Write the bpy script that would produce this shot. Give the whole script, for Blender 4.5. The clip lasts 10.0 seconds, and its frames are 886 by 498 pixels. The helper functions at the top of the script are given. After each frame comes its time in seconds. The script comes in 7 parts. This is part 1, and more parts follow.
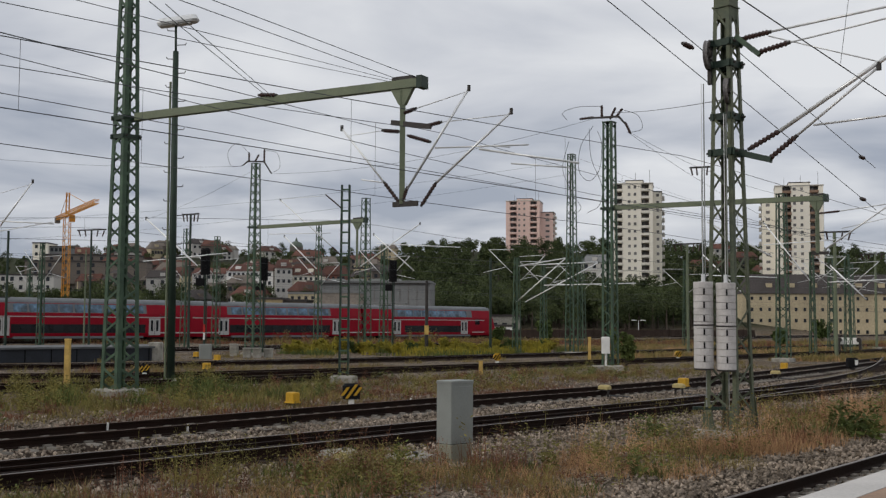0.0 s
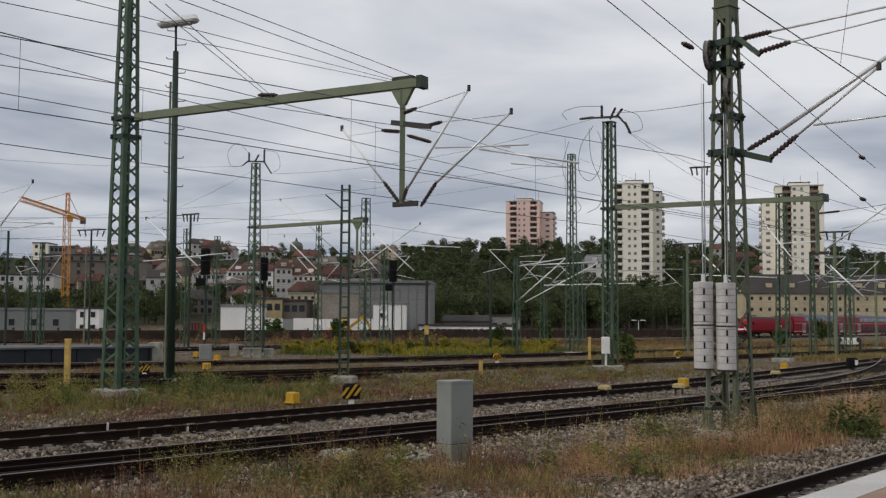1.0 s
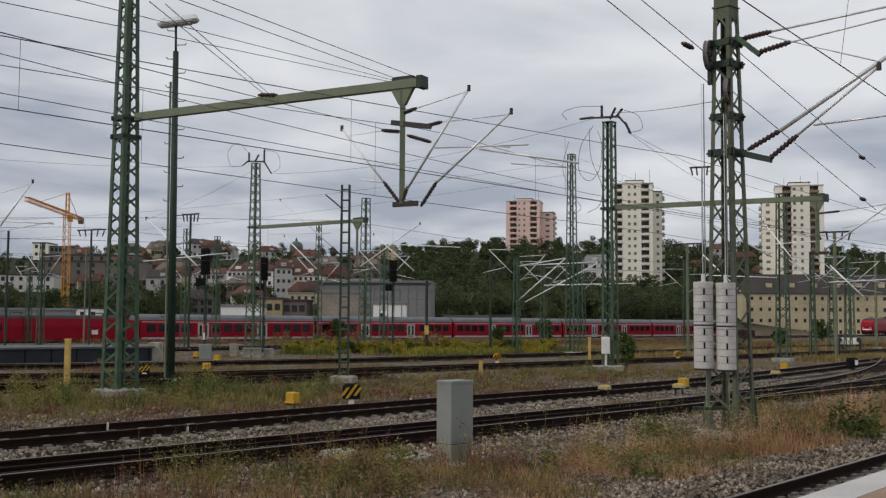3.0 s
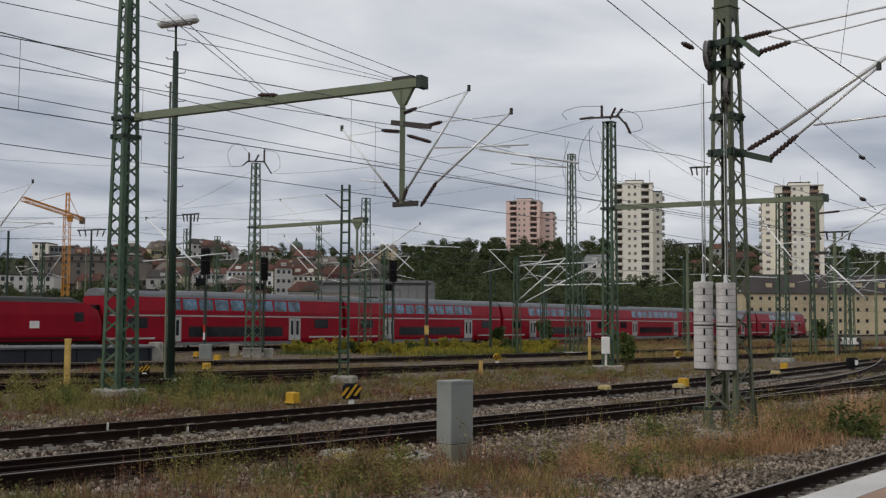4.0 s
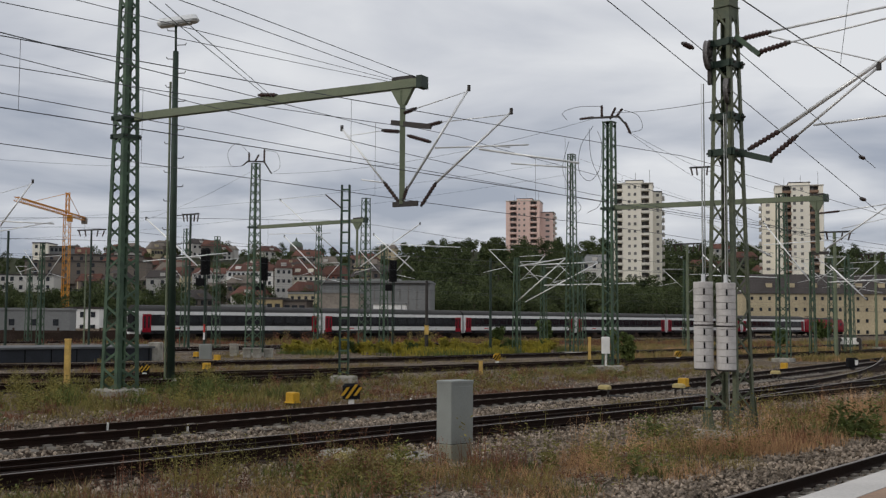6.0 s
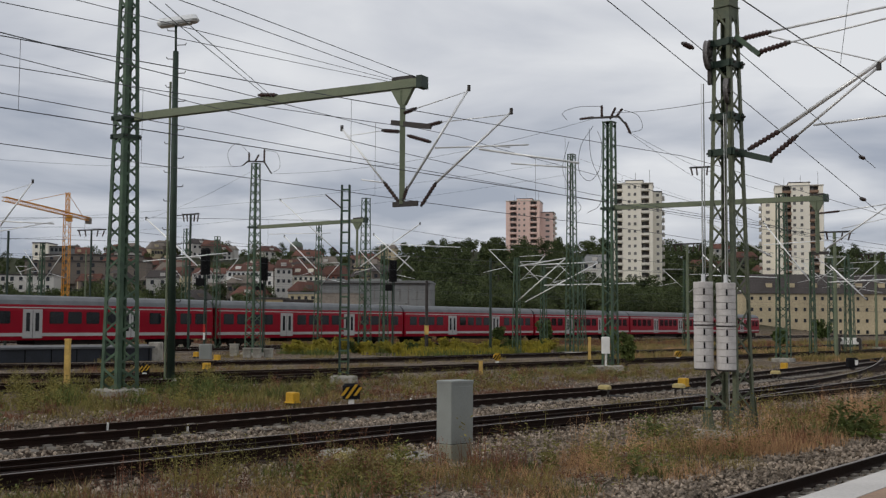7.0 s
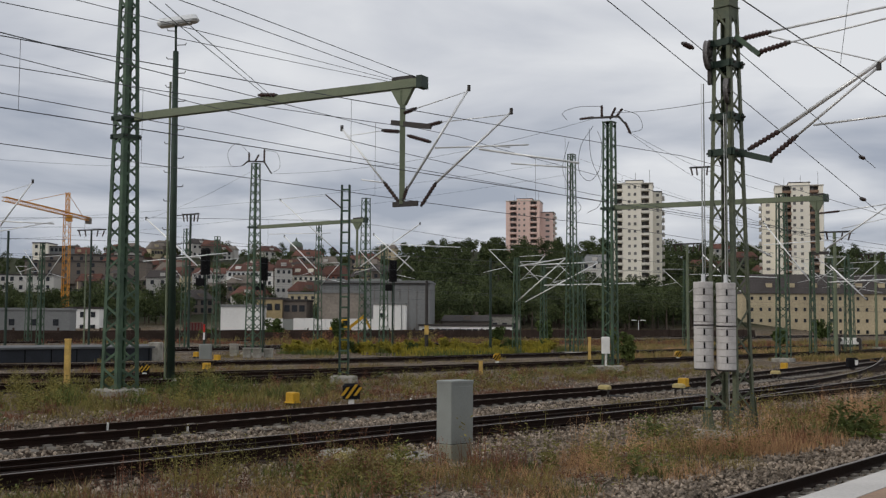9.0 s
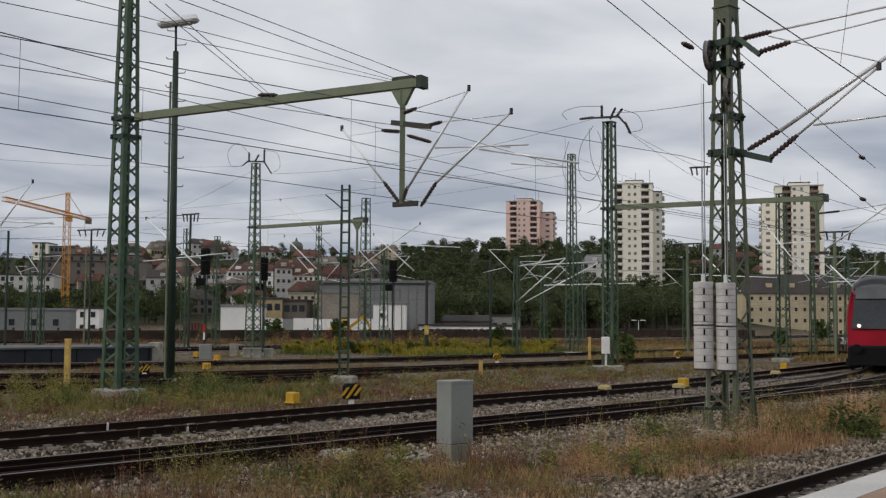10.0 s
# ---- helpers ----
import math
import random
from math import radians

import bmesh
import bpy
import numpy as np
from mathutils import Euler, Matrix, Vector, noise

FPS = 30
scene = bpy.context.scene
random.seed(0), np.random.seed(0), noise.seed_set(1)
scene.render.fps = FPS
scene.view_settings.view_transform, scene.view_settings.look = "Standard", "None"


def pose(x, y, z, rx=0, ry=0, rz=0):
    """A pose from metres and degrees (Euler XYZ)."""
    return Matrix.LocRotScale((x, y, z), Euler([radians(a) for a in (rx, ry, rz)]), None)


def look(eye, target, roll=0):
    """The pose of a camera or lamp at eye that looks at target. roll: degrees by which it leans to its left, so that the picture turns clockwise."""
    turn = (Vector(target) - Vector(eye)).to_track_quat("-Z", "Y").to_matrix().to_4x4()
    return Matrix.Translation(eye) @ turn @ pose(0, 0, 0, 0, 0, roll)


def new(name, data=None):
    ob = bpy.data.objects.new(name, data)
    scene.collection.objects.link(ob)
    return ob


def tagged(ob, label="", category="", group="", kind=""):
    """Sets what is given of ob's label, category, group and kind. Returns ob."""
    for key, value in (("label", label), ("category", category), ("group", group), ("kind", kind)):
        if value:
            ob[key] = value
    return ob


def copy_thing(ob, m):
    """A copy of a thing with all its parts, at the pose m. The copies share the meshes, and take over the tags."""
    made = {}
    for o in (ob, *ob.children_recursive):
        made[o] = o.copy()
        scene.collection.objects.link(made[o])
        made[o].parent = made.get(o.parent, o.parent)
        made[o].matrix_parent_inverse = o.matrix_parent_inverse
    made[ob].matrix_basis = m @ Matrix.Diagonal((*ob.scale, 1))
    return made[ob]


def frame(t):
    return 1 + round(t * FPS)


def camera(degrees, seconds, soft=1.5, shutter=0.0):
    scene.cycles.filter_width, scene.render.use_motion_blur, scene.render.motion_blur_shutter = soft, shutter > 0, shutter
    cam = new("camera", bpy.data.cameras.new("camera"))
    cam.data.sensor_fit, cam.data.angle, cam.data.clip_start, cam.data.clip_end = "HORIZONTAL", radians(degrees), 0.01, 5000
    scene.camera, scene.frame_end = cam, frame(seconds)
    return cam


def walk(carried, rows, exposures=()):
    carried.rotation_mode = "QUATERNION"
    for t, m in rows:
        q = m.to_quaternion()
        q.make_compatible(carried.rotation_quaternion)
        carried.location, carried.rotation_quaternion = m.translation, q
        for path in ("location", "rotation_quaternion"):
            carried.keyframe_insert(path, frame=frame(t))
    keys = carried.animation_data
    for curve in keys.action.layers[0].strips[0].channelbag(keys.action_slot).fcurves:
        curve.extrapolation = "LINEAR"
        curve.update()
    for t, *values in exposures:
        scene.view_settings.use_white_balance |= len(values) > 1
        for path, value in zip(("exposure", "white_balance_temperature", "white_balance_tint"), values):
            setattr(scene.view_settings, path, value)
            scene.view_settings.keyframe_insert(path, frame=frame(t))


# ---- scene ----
cam = camera(43.8, 10.0, soft=1.3)
EYE = (0.0, 0.0, 2.15)
VIEW = look(EYE, (0.0, 100.0, 2.15 + 100 * math.tan(radians(3.857))), 0.33)
walk(cam, [(0.0, VIEW), (10.0, VIEW)])

# ---- light: overcast afternoon, weak broad sun low on the left ----
SUN_ELEV, SUN_AZ = 27.0, 246.0          # degrees; azimuth clockwise from +y
world = bpy.data.worlds.new("overcast_sky")
scene.world = world
world.use_nodes = True
wn, wl = world.node_tree.nodes, world.node_tree.links
wn.clear()
w_out = wn.new("ShaderNodeOutputWorld")
sky = wn.new("ShaderNodeTexSky")
sky.sky_type, sky.sun_disc = "NISHITA", False
sky.sun_elevation, sky.sun_rotation = radians(SUN_ELEV), radians(SUN_AZ)
bg_sky = wn.new("ShaderNodeBackground")
bg_sky.inputs["Strength"].default_value = 0.07
wl.new(sky.outputs[0], bg_sky.inputs["Color"])
co = wn.new("ShaderNodeTexCoord")
sep = wn.new("ShaderNodeSeparateXYZ")
wl.new(co.outputs["Generated"], sep.inputs[0])
zz = wn.new("ShaderNodeMath")
zz.operation, zz.inputs[1].default_value = "ADD", 0.16
wl.new(sep.outputs["Z"], zz.inputs[0])
zm = wn.new("ShaderNodeMath")
zm.operation, zm.inputs[1].default_value = "MAXIMUM", 0.05
wl.new(zz.outputs[0], zm.inputs[0])
flat = wn.new("ShaderNodeVectorMath")
flat.operation = "DIVIDE"
comb = wn.new("ShaderNodeCombineXYZ")
for i in range(3):
    wl.new(zm.outputs[0], comb.inputs[i])
wl.new(co.outputs["Generated"], flat.inputs[0])
wl.new(comb.outputs[0], flat.inputs[1])
cl = wn.new("ShaderNodeTexNoise")
cl.inputs["Scale"].default_value, cl.inputs["Detail"].default_value = 1.5, 8.0
cl.inputs["Roughness"].default_value, cl.inputs["Distortion"].default_value = 0.48, 0.3
mp = wn.new("ShaderNodeMapping")
mp.inputs["Location"].default_value = (3.1, 0.4, 0.0)
mp.inputs["Scale"].default_value = (1.0, 1.1, 1.0)
wl.new(flat.outputs[0], mp.inputs["Vector"])
wl.new(mp.outputs[0], cl.inputs["Vector"])
ramp = wn.new("ShaderNodeValToRGB")
ramp.color_ramp.elements[0].position, ramp.color_ramp.elements[0].color = 0.505, (0.40, 0.44, 0.525, 1)
ramp.color_ramp.elements[1].position, ramp.color_ramp.elements[1].color = 0.88, (0.85, 0.865, 0.895, 1)
e = ramp.color_ramp.elements.new(0.69)
e.color = (0.64, 0.665, 0.725, 1)
# gradient put into the cloud brightness: darker low and left, brighter upwards
tone_grad = wn.new("ShaderNodeVectorMath")
tone_grad.operation = "DOT_PRODUCT"
tone_grad.inputs[1].default_value = (0.13, 0.0, 1.2)
wl.new(co.outputs["Generated"], tone_grad.inputs[0])
cloud_tone = wn.new("ShaderNodeMath")
cloud_tone.operation = "ADD"
wl.new(cl.outputs[0], cloud_tone.inputs[0])
wl.new(tone_grad.outputs["Value"], cloud_tone.inputs[1])
wl.new(cloud_tone.outputs[0], ramp.inputs[0])
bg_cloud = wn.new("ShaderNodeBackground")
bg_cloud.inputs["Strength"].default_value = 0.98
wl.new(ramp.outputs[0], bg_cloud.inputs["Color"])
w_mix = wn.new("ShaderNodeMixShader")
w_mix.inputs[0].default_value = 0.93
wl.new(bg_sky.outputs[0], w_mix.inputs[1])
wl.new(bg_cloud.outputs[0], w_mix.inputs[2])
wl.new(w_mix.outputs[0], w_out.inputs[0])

sun = new("sun", bpy.data.lights.new("sun", "SUN"))
sun.data.energy, sun.data.angle, sun.data.color = 1.15, radians(22), (1.0, 0.94, 0.85)
az, el = radians(SUN_AZ), radians(SUN_ELEV)
SUN_FROM = Vector((math.sin(az) * math.cos(el), math.cos(az) * math.cos(el), math.sin(el)))
sun.matrix_world = look(SUN_FROM * 50, (0, 0, 0))
scene.view_settings.exposure = -0.1


# ---- materials ----
def mat(name, base, rough=0.7, metal=0.0, vary=0.25, scale=3.0, fine=40.0, bump=0.15, tint=None, spots=0.0, rand=0.0, coords="Object", spec=0.3):
    """A surface with large stains, fine grain and relief. tint: the second colour of the stains. rand: spread from piece to piece."""
    m = bpy.data.materials.new(name)
    m.use_nodes = True
    n, l = m.node_tree.nodes, m.node_tree.links
    b = n["Principled BSDF"]
    b.inputs["Roughness"].default_value, b.inputs["Metallic"].default_value = rough, metal
    b.inputs["Specular IOR Level"].default_value = spec
    tc = n.new("ShaderNodeTexCoord")
    big = n.new("ShaderNodeTexNoise")
    big.inputs["Scale"].default_value, big.inputs["Detail"].default_value = scale, 5.0
    fin = n.new("ShaderNodeTexNoise")
    fin.inputs["Scale"].default_value, fin.inputs["Detail"].default_value = fine, 4.0
    l.new(tc.outputs[coords], big.inputs["Vector"])
    l.new(tc.outputs[coords], fin.inputs["Vector"])
    r = n.new("ShaderNodeValToRGB")
    t = tint or tuple(c * (1 - vary) for c in base)
    r.color_ramp.elements[0].position, r.color_ramp.elements[1].position = 0.35, 0.65
    r.color_ramp.elements[0].color, r.color_ramp.elements[1].color = (*t, 1), (*base, 1)
    l.new(big.outputs[0], r.inputs[0])
    mul = n.new("ShaderNodeMix")
    mul.data_type, mul.blend_type = "RGBA", "OVERLAY"
    mul.inputs[0].default_value = min(1.0, vary * 1.6)
    l.new(r.outputs[0], mul.inputs[6])
    l.new(fin.outputs[0], mul.inputs[7])
    col = mul.outputs[2]
    if rand:
        oi = n.new("ShaderNodeObjectInfo")
        gi = n.new("ShaderNodeNewGeometry")
        add = n.new("ShaderNodeMath")
        add.operation = "ADD"
        l.new(oi.outputs["Random"], add.inputs[0])
        l.new(gi.outputs["Random Per Island"], add.inputs[1])
        fr = n.new("ShaderNodeMath")
        fr.operation = "FRACT"
        l.new(add.outputs[0], fr.inputs[0])
        mr = n.new("ShaderNodeMapRange")
        mr.inputs[3].default_value, mr.inputs[4].default_value = 1 - rand, 1 + rand
        l.new(fr.outputs[0], mr.inputs[0])
        hv = n.new("ShaderNodeHueSaturation")
        l.new(mr.outputs[0], hv.inputs["Value"])
        l.new(col, hv.inputs["Color"])
        col = hv.outputs[0]
    l.new(col, b.inputs["Base Color"])
    rr = n.new("ShaderNodeMapRange")
    rr.inputs[3].default_value, rr.inputs[4].default_value = max(0.03, rough - 0.12), min(1.0, rough + 0.12)
    l.new(big.outputs[0], rr.inputs[0])
    l.new(rr.outputs[0], b.inputs["Roughness"])
    if bump:
        bp = n.new("ShaderNodeBump")
        bp.inputs["Strength"].default_value, bp.inputs["Distance"].default_value = bump, 0.02
        l.new(fin.outputs[0], bp.inputs["Height"])
        l.new(bp.outputs[0], b.inputs["Normal"])
    return m


def glow(name, color, strength):
    m = bpy.data.materials.new(name)
    m.use_nodes = True
    b = m.node_tree.nodes["Principled BSDF"]
    b.inputs["Base Color"].default_value = (*color, 1)
    b.inputs["Emission Color"].default_value = (*color, 1)
    b.inputs["Emission Strength"].default_value = strength
    return m


def ground_mat():
    """Grey ballast gravel with soil and dead-grass patches at world size."""
    m = bpy.data.materials.new("ballast_ground")
    m.use_nodes = True
    n, l = m.node_tree.nodes, m.node_tree.links
    b = n["Principled BSDF"]
    b.inputs["Roughness"].default_value = 0.95
    b.inputs["Specular IOR Level"].default_value = 0.1
    g = n.new("ShaderNodeNewGeometry")
    vo = n.new("ShaderNodeTexVoronoi")
    vo.inputs["Scale"].default_value = 17.0
    l.new(g.outputs["Position"], vo.inputs["Vector"])
    stone = n.new("ShaderNodeValToRGB")
    stone.color_ramp.elements[0].color, stone.color_ramp.elements[1].color = (0.018, 0.014, 0.010, 1), (0.255, 0.205, 0.157, 1)
    stone.color_ramp.elements[0].position, stone.color_ramp.elements[1].position = 0.1, 0.95
    sp = n.new("ShaderNodeSeparateXYZ")
    l.new(vo.outputs["Color"], sp.inputs[0])
    l.new(sp.outputs[0], stone.inputs[0])
    patch = n.new("ShaderNodeTexNoise")
    patch.inputs["Scale"].default_value, patch.inputs["Detail"].default_value = 0.22, 6.0
    l.new(g.outputs["Position"], patch.inputs["Vector"])
    pr = n.new("ShaderNodeMapRange")
    pr.inputs[1].default_value, pr.inputs[2].default_value = 0.5, 0.62
    l.new(patch.outputs[0], pr.inputs[0])
    soil = n.new("ShaderNodeTexNoise")
    soil.inputs["Scale"].default_value, soil.inputs["Detail"].default_value = 5.0, 8.0
    l.new(g.outputs["Position"], soil.inputs["Vector"])
    sr = n.new("ShaderNodeValToRGB")
    sr.color_ramp.elements[0].color, sr.color_ramp.elements[1].color = (0.045, 0.029, 0.016, 1), (0.155, 0.105, 0.055, 1)
    sr.color_ramp.elements[0].position, sr.color_ramp.elements[1].position = 0.3, 0.7
    l.new(soil.outputs[0], sr.inputs[0])
    mx = n.new("ShaderNodeMix")
    mx.data_type = "RGBA"
    l.new(pr.outputs[0], mx.inputs[0])
    l.new(stone.outputs[0], mx.inputs[6])
    l.new(sr.outputs[0], mx.inputs[7])
    # undergrowth covers the slope behind the yard
    spz = n.new("ShaderNodeSeparateXYZ")
    l.new(g.outputs["Position"], spz.inputs[0])
    up = n.new("ShaderNodeMapRange")
    up.inputs[1].default_value, up.inputs[2].default_value = -0.1, 2.5
    l.new(spz.outputs[2], up.inputs[0])
    hm = n.new("ShaderNodeMix")
    hm.data_type = "RGBA"
    hm.inputs[7].default_value = (0.032, 0.036, 0.018, 1)
    l.new(up.outputs[0], hm.inputs[0])
    l.new(mx.outputs[2], hm.inputs[6])
    l.new(hm.outputs[2], b.inputs["Base Color"])
    bp = n.new("ShaderNodeBump")
    bp.inputs["Strength"].default_value, bp.inputs["Distance"].default_value = 0.8, 0.05
    l.new(vo.outputs["Distance"], bp.inputs["Height"])
    l.new(bp.outputs[0], b.inputs["Normal"])
    return m


GROUND = ground_mat()
RUST = mat("rusty_rail_steel", (0.019, 0.010, 0.007), 0.85, 0.0, 0.4, 1.5, 60, 0.3, spec=0.12)
RAILTOP = mat("worn_rail_head", (0.17, 0.145, 0.13), 0.45, 0.5, 0.3, 0.8, 30, 0.05)
DULLHEAD = mat("rusty_rail_head", (0.085, 0.055, 0.04), 0.6, 0.2, 0.3, 0.8, 30, 0.1, spec=0.3)
SLEEPER = mat("weathered_sleeper_concrete", (0.22, 0.20, 0.175), 0.95, 0.0, 0.35, 2.0, 50, 0.4, rand=0.25, spec=0.15)
WOODSLEEPER = mat("dark_oiled_timber", (0.034, 0.023, 0.017), 0.9, 0.0, 0.4, 3.0, 40, 0.4, rand=0.3, spec=0.1)
BALLAST = mat("track_ballast_stone", (0.285, 0.235, 0.188), 0.95, 0.0, 0.5, 1.0, 18, 0.9, rand=0.6, spec=0.1)
BEDMAT = mat("oily_ballast_bed", (0.034, 0.022, 0.016), 0.95, 0.0, 0.55, 6.0, 22, 0.9, tint=(0.022, 0.015, 0.011), spec=0.05)
GREEN = mat("weathered_green_mast_paint", (0.062, 0.105, 0.064), 0.55, 0.0, 0.3, 2.5, 40, 0.15, tint=(0.035, 0.06, 0.04), spec=0.25)
GREENLT = mat("sunbleached_olive_paint", (0.155, 0.18, 0.112), 0.55, 0.0, 0.25, 1.5, 40, 0.1, tint=(0.115, 0.138, 0.088))
GREENDK = mat("dark_green_pole_paint", (0.026, 0.046, 0.033), 0.6, 0.0, 0.3, 2.0, 30, 0.1)
GALV = mat("galvanised_steel", (0.74, 0.75, 0.75), 0.38, 0.45, 0.2, 4.0, 60, 0.08)
# the tubes' sunlight is put into this bright colour; GALV is the plain tone
LITALU = mat("sunlit_aluminium_tube", (0.86, 0.87, 0.87), 0.35, 0.15, 0.1, 4.0, 60, 0.05)
DARKSTEEL = mat("dark_steel_fitting", (0.05, 0.045, 0.042), 0.6, 0.3, 0.3, 6.0, 40, 0.15)
CABLE = mat("oxidised_copper_wire", (0.075, 0.08, 0.085), 0.55, 0.4, 0.2, 4.0, 30, 0.0)
INSUL = mat("brown_porcelain_insulator", (0.055, 0.032, 0.028), 0.22, 0.0, 0.3, 8.0, 40, 0.05)
INSULGREY = mat("grey_composite_insulator", (0.16, 0.15, 0.15), 0.4, 0.0, 0.3, 8.0, 40, 0.05)
CONCRETE = mat("weathered_concrete", (0.33, 0.315, 0.28), 0.92, 0.0, 0.3, 2.5, 30, 0.35, tint=(0.20, 0.19, 0.16))
WEIGHT = mat("cast_concrete_weight", (0.53, 0.505, 0.49), 0.9, 0.0, 0.2, 3.0, 40, 0.25, rand=0.06)
CABGREY = mat("grey_cabinet_plastic", (0.225, 0.237, 0.222), 0.6, 0.0, 0.12, 2.0, 60, 0.06)
CABBASE = mat("grey_green_plinth", (0.24, 0.235, 0.18), 0.8, 0.0, 0.2, 3.0, 40, 0.2)
YELLOW = mat("yellow_signal_paint", (0.56, 0.32, 0.02), 0.6, 0.0, 0.25, 3.0, 40, 0.1)
BLACK = mat("matt_black_paint", (0.008, 0.008, 0.009), 0.7, 0.0, 0.2, 3.0, 40, 0.1, spec=0.12)
WHITE = mat("white_paint", (0.74, 0.73, 0.70), 0.55, 0.0, 0.15, 2.0, 40, 0.08)
REDPAINT = mat("red_sign_paint", (0.5, 0.03, 0.02), 0.5, 0.0, 0.2, 3.0, 40, 0.05)
TRAINRED = mat("traffic_red_coach_paint", (0.26, 0.004, 0.016), 0.42, 0.0, 0.2, 0.6, 30, 0.02, tint=(0.22, 0.003, 0.013), spec=0.12)
TRAINDULL = mat("faded_red_coach_paint", (0.20, 0.009, 0.02), 0.5, 0.0, 0.2, 0.6, 30, 0.02, spec=0.15)
TRAINROOF = mat("grey_coach_roof", (0.155, 0.165, 0.175), 0.65, 0.0, 0.25, 0.8, 20, 0.05, spec=0.2)
TRAINSTRIPE = mat("light_grey_stripe", (0.40, 0.395, 0.385), 0.5, 0.0, 0.15, 1.0, 30, 0.03)
TRAINWHITE = mat("white_coach_paint", (0.66, 0.66, 0.65), 0.4, 0.0, 0.12, 0.8, 30, 0.02)
TRAINBLACK = mat("black_window_band", (0.010, 0.010, 0.012), 0.3, 0.0, 0.2, 1.0, 30, 0.0, spec=0.2)
TRAINGLASS = mat("tinted_coach_glass", (0.010, 0.012, 0.015), 0.12, 0.0, 0.2, 0.8, 10, 0.0, spec=0.35)
# the sky's reflection is put into this glass as patchy blue colour
UPGLASS = mat("painted_sky_reflection_glass", (0.09, 0.175, 0.27), 0.12, 0.0, 0.6, 0.9, 3, 0.0, tint=(0.02, 0.035, 0.05), spec=0.5)
BOGIE = mat("dusty_running_gear", (0.02, 0.017, 0.015), 0.9, 0.0, 0.35, 3.0, 30, 0.2, spec=0.1)
LAMPGLASS = mat("lamp_glass", (0.7, 0.7, 0.66), 0.15, 0.0, 0.1, 3.0, 20, 0.0)
HEADLIGHT = glow("lit_headlamp", (1.0, 0.95, 0.85), 0.9)
WINDSCREEN = mat("grey_reflecting_windscreen", (0.035, 0.04, 0.045), 0.15, 0.0, 0.3, 0.7, 10, 0.0, spec=0.35)


# ---- mesh helpers ----
class Geo:
    """Collects vertices and faces of one part."""

    def __init__(self):
        self.v, self.f = [], []

    def add(self, verts, faces):
        k = len(self.v)
        self.v += [tuple(p) for p in verts]
        self.f += [tuple(i + k for i in q) for q in faces]
        return self

    def box(self, cx, cy, cz, sx, sy, sz, m=None, taper=1.0):
        a, b, c = sx / 2, sy / 2, sz / 2
        p = [Vector((i * a * (taper if k > 0 else 1), j * b * (taper if k > 0 else 1), k * c)) for k in (-1, 1) for j in (-1, 1) for i in (-1, 1)]
        if m:
            p = [m @ q for q in p]
        p = [q + Vector((cx, cy, cz)) for q in p]
        return self.add(p, [(0, 2, 3, 1), (4, 5, 7, 6), (0, 1, 5, 4), (2, 6, 7, 3), (0, 4, 6, 2), (1, 3, 7, 5)])

    def rbox(self, cx, cy, cz, sx, sy, sz, r=0.02, m=None):
        """A box whose upright and top edges are chamfered."""
        a, b, c = sx / 2, sy / 2, sz / 2
        def ring(i, z):
            x, y = a - i, b - i
            q = [(-x + r, -y, z), (x - r, -y, z), (x, -y + r, z), (x, y - r, z), (x - r, y, z), (-x + r, y, z), (-x, y - r, z), (-x, -y + r, z)]
            q = [Vector(p) for p in q]
            return [((m @ p) if m else p) + Vector((cx, cy, cz)) for p in q]
        rows = [ring(0, -c), ring(0, c - r), ring(r * 0.9, c)]
        v = [p for q in rows for p in q]
        f = [tuple(range(7, -1, -1)), tuple(range(16, 24))]
        for k in (0, 8):
            f += [(k + i, k + (i + 1) % 8, k + 8 + (i + 1) % 8, k + 8 + i) for i in range(8)]
        return self.add(v, f)

    def beam(self, p, q, w, h=None, up=(0, 0, 1)):
        p, q = Vector(p), Vector(q)
        d = (q - p)
        if d.length < 1e-6:
            return self
        d.normalize()
        u = Vector(up)
        if abs(d.dot(u)) > 0.98:
            u = Vector((0, 1, 0))
        s = d.cross(u).normalized()
        t = s.cross(d).normalized()
        h = h or w
        c = [s * (i * w / 2) + t * (j * h / 2) for i, j in ((-1, -1), (1, -1), (1, 1), (-1, 1))]
        return self.add([p + k for k in c] + [q + k for k in c], [(0, 1, 2, 3), (7, 6, 5, 4)] + [(i, i + 4, (i + 1) % 4 + 4, (i + 1) % 4) for i in range(4)])

    def tube(self, pts, r, n=6, caps=True):
        """A round bar along pts; r is one radius or one for each point."""
        pts = [Vector(p) for p in pts]
        rs = r if isinstance(r, (list, tuple)) else [r] * len(pts)
        k = len(self.v)
        ref = Vector((0, 0, 1))
        d0 = (pts[-1] - pts[0])
        if d0.length and abs(d0.normalized().dot(ref)) > 0.95:
            ref = Vector((1, 0, 0))
        for i, p in enumerate(pts):
            d = pts[min(i + 1, len(pts) - 1)] - pts[max(i - 1, 0)]
            if d.length < 1e-9:
                d = Vector((0, 0, 1))
            d.normalize()
            s = d.cross(ref)
            if s.length < 1e-4:
                s = d.cross(Vector((0, 1, 0)))
            s.normalize()
            t = s.cross(d)
            self.v += [tuple(p + (s * math.cos(a) + t * math.sin(a)) * rs[i]) for a in (2 * math.pi * j / n for j in range(n))]
        for i in range(len(pts) - 1):
            a = k + i * n
            self.f += [(a + j, a + n + j, a + n + (j + 1) % n, a + (j + 1) % n) for j in range(n)]
        if caps:
            self.f += [tuple(range(k, k + n)), tuple(range(k + len(pts) * n - 1, k + len(pts) * n - n - 1, -1))]
        return self

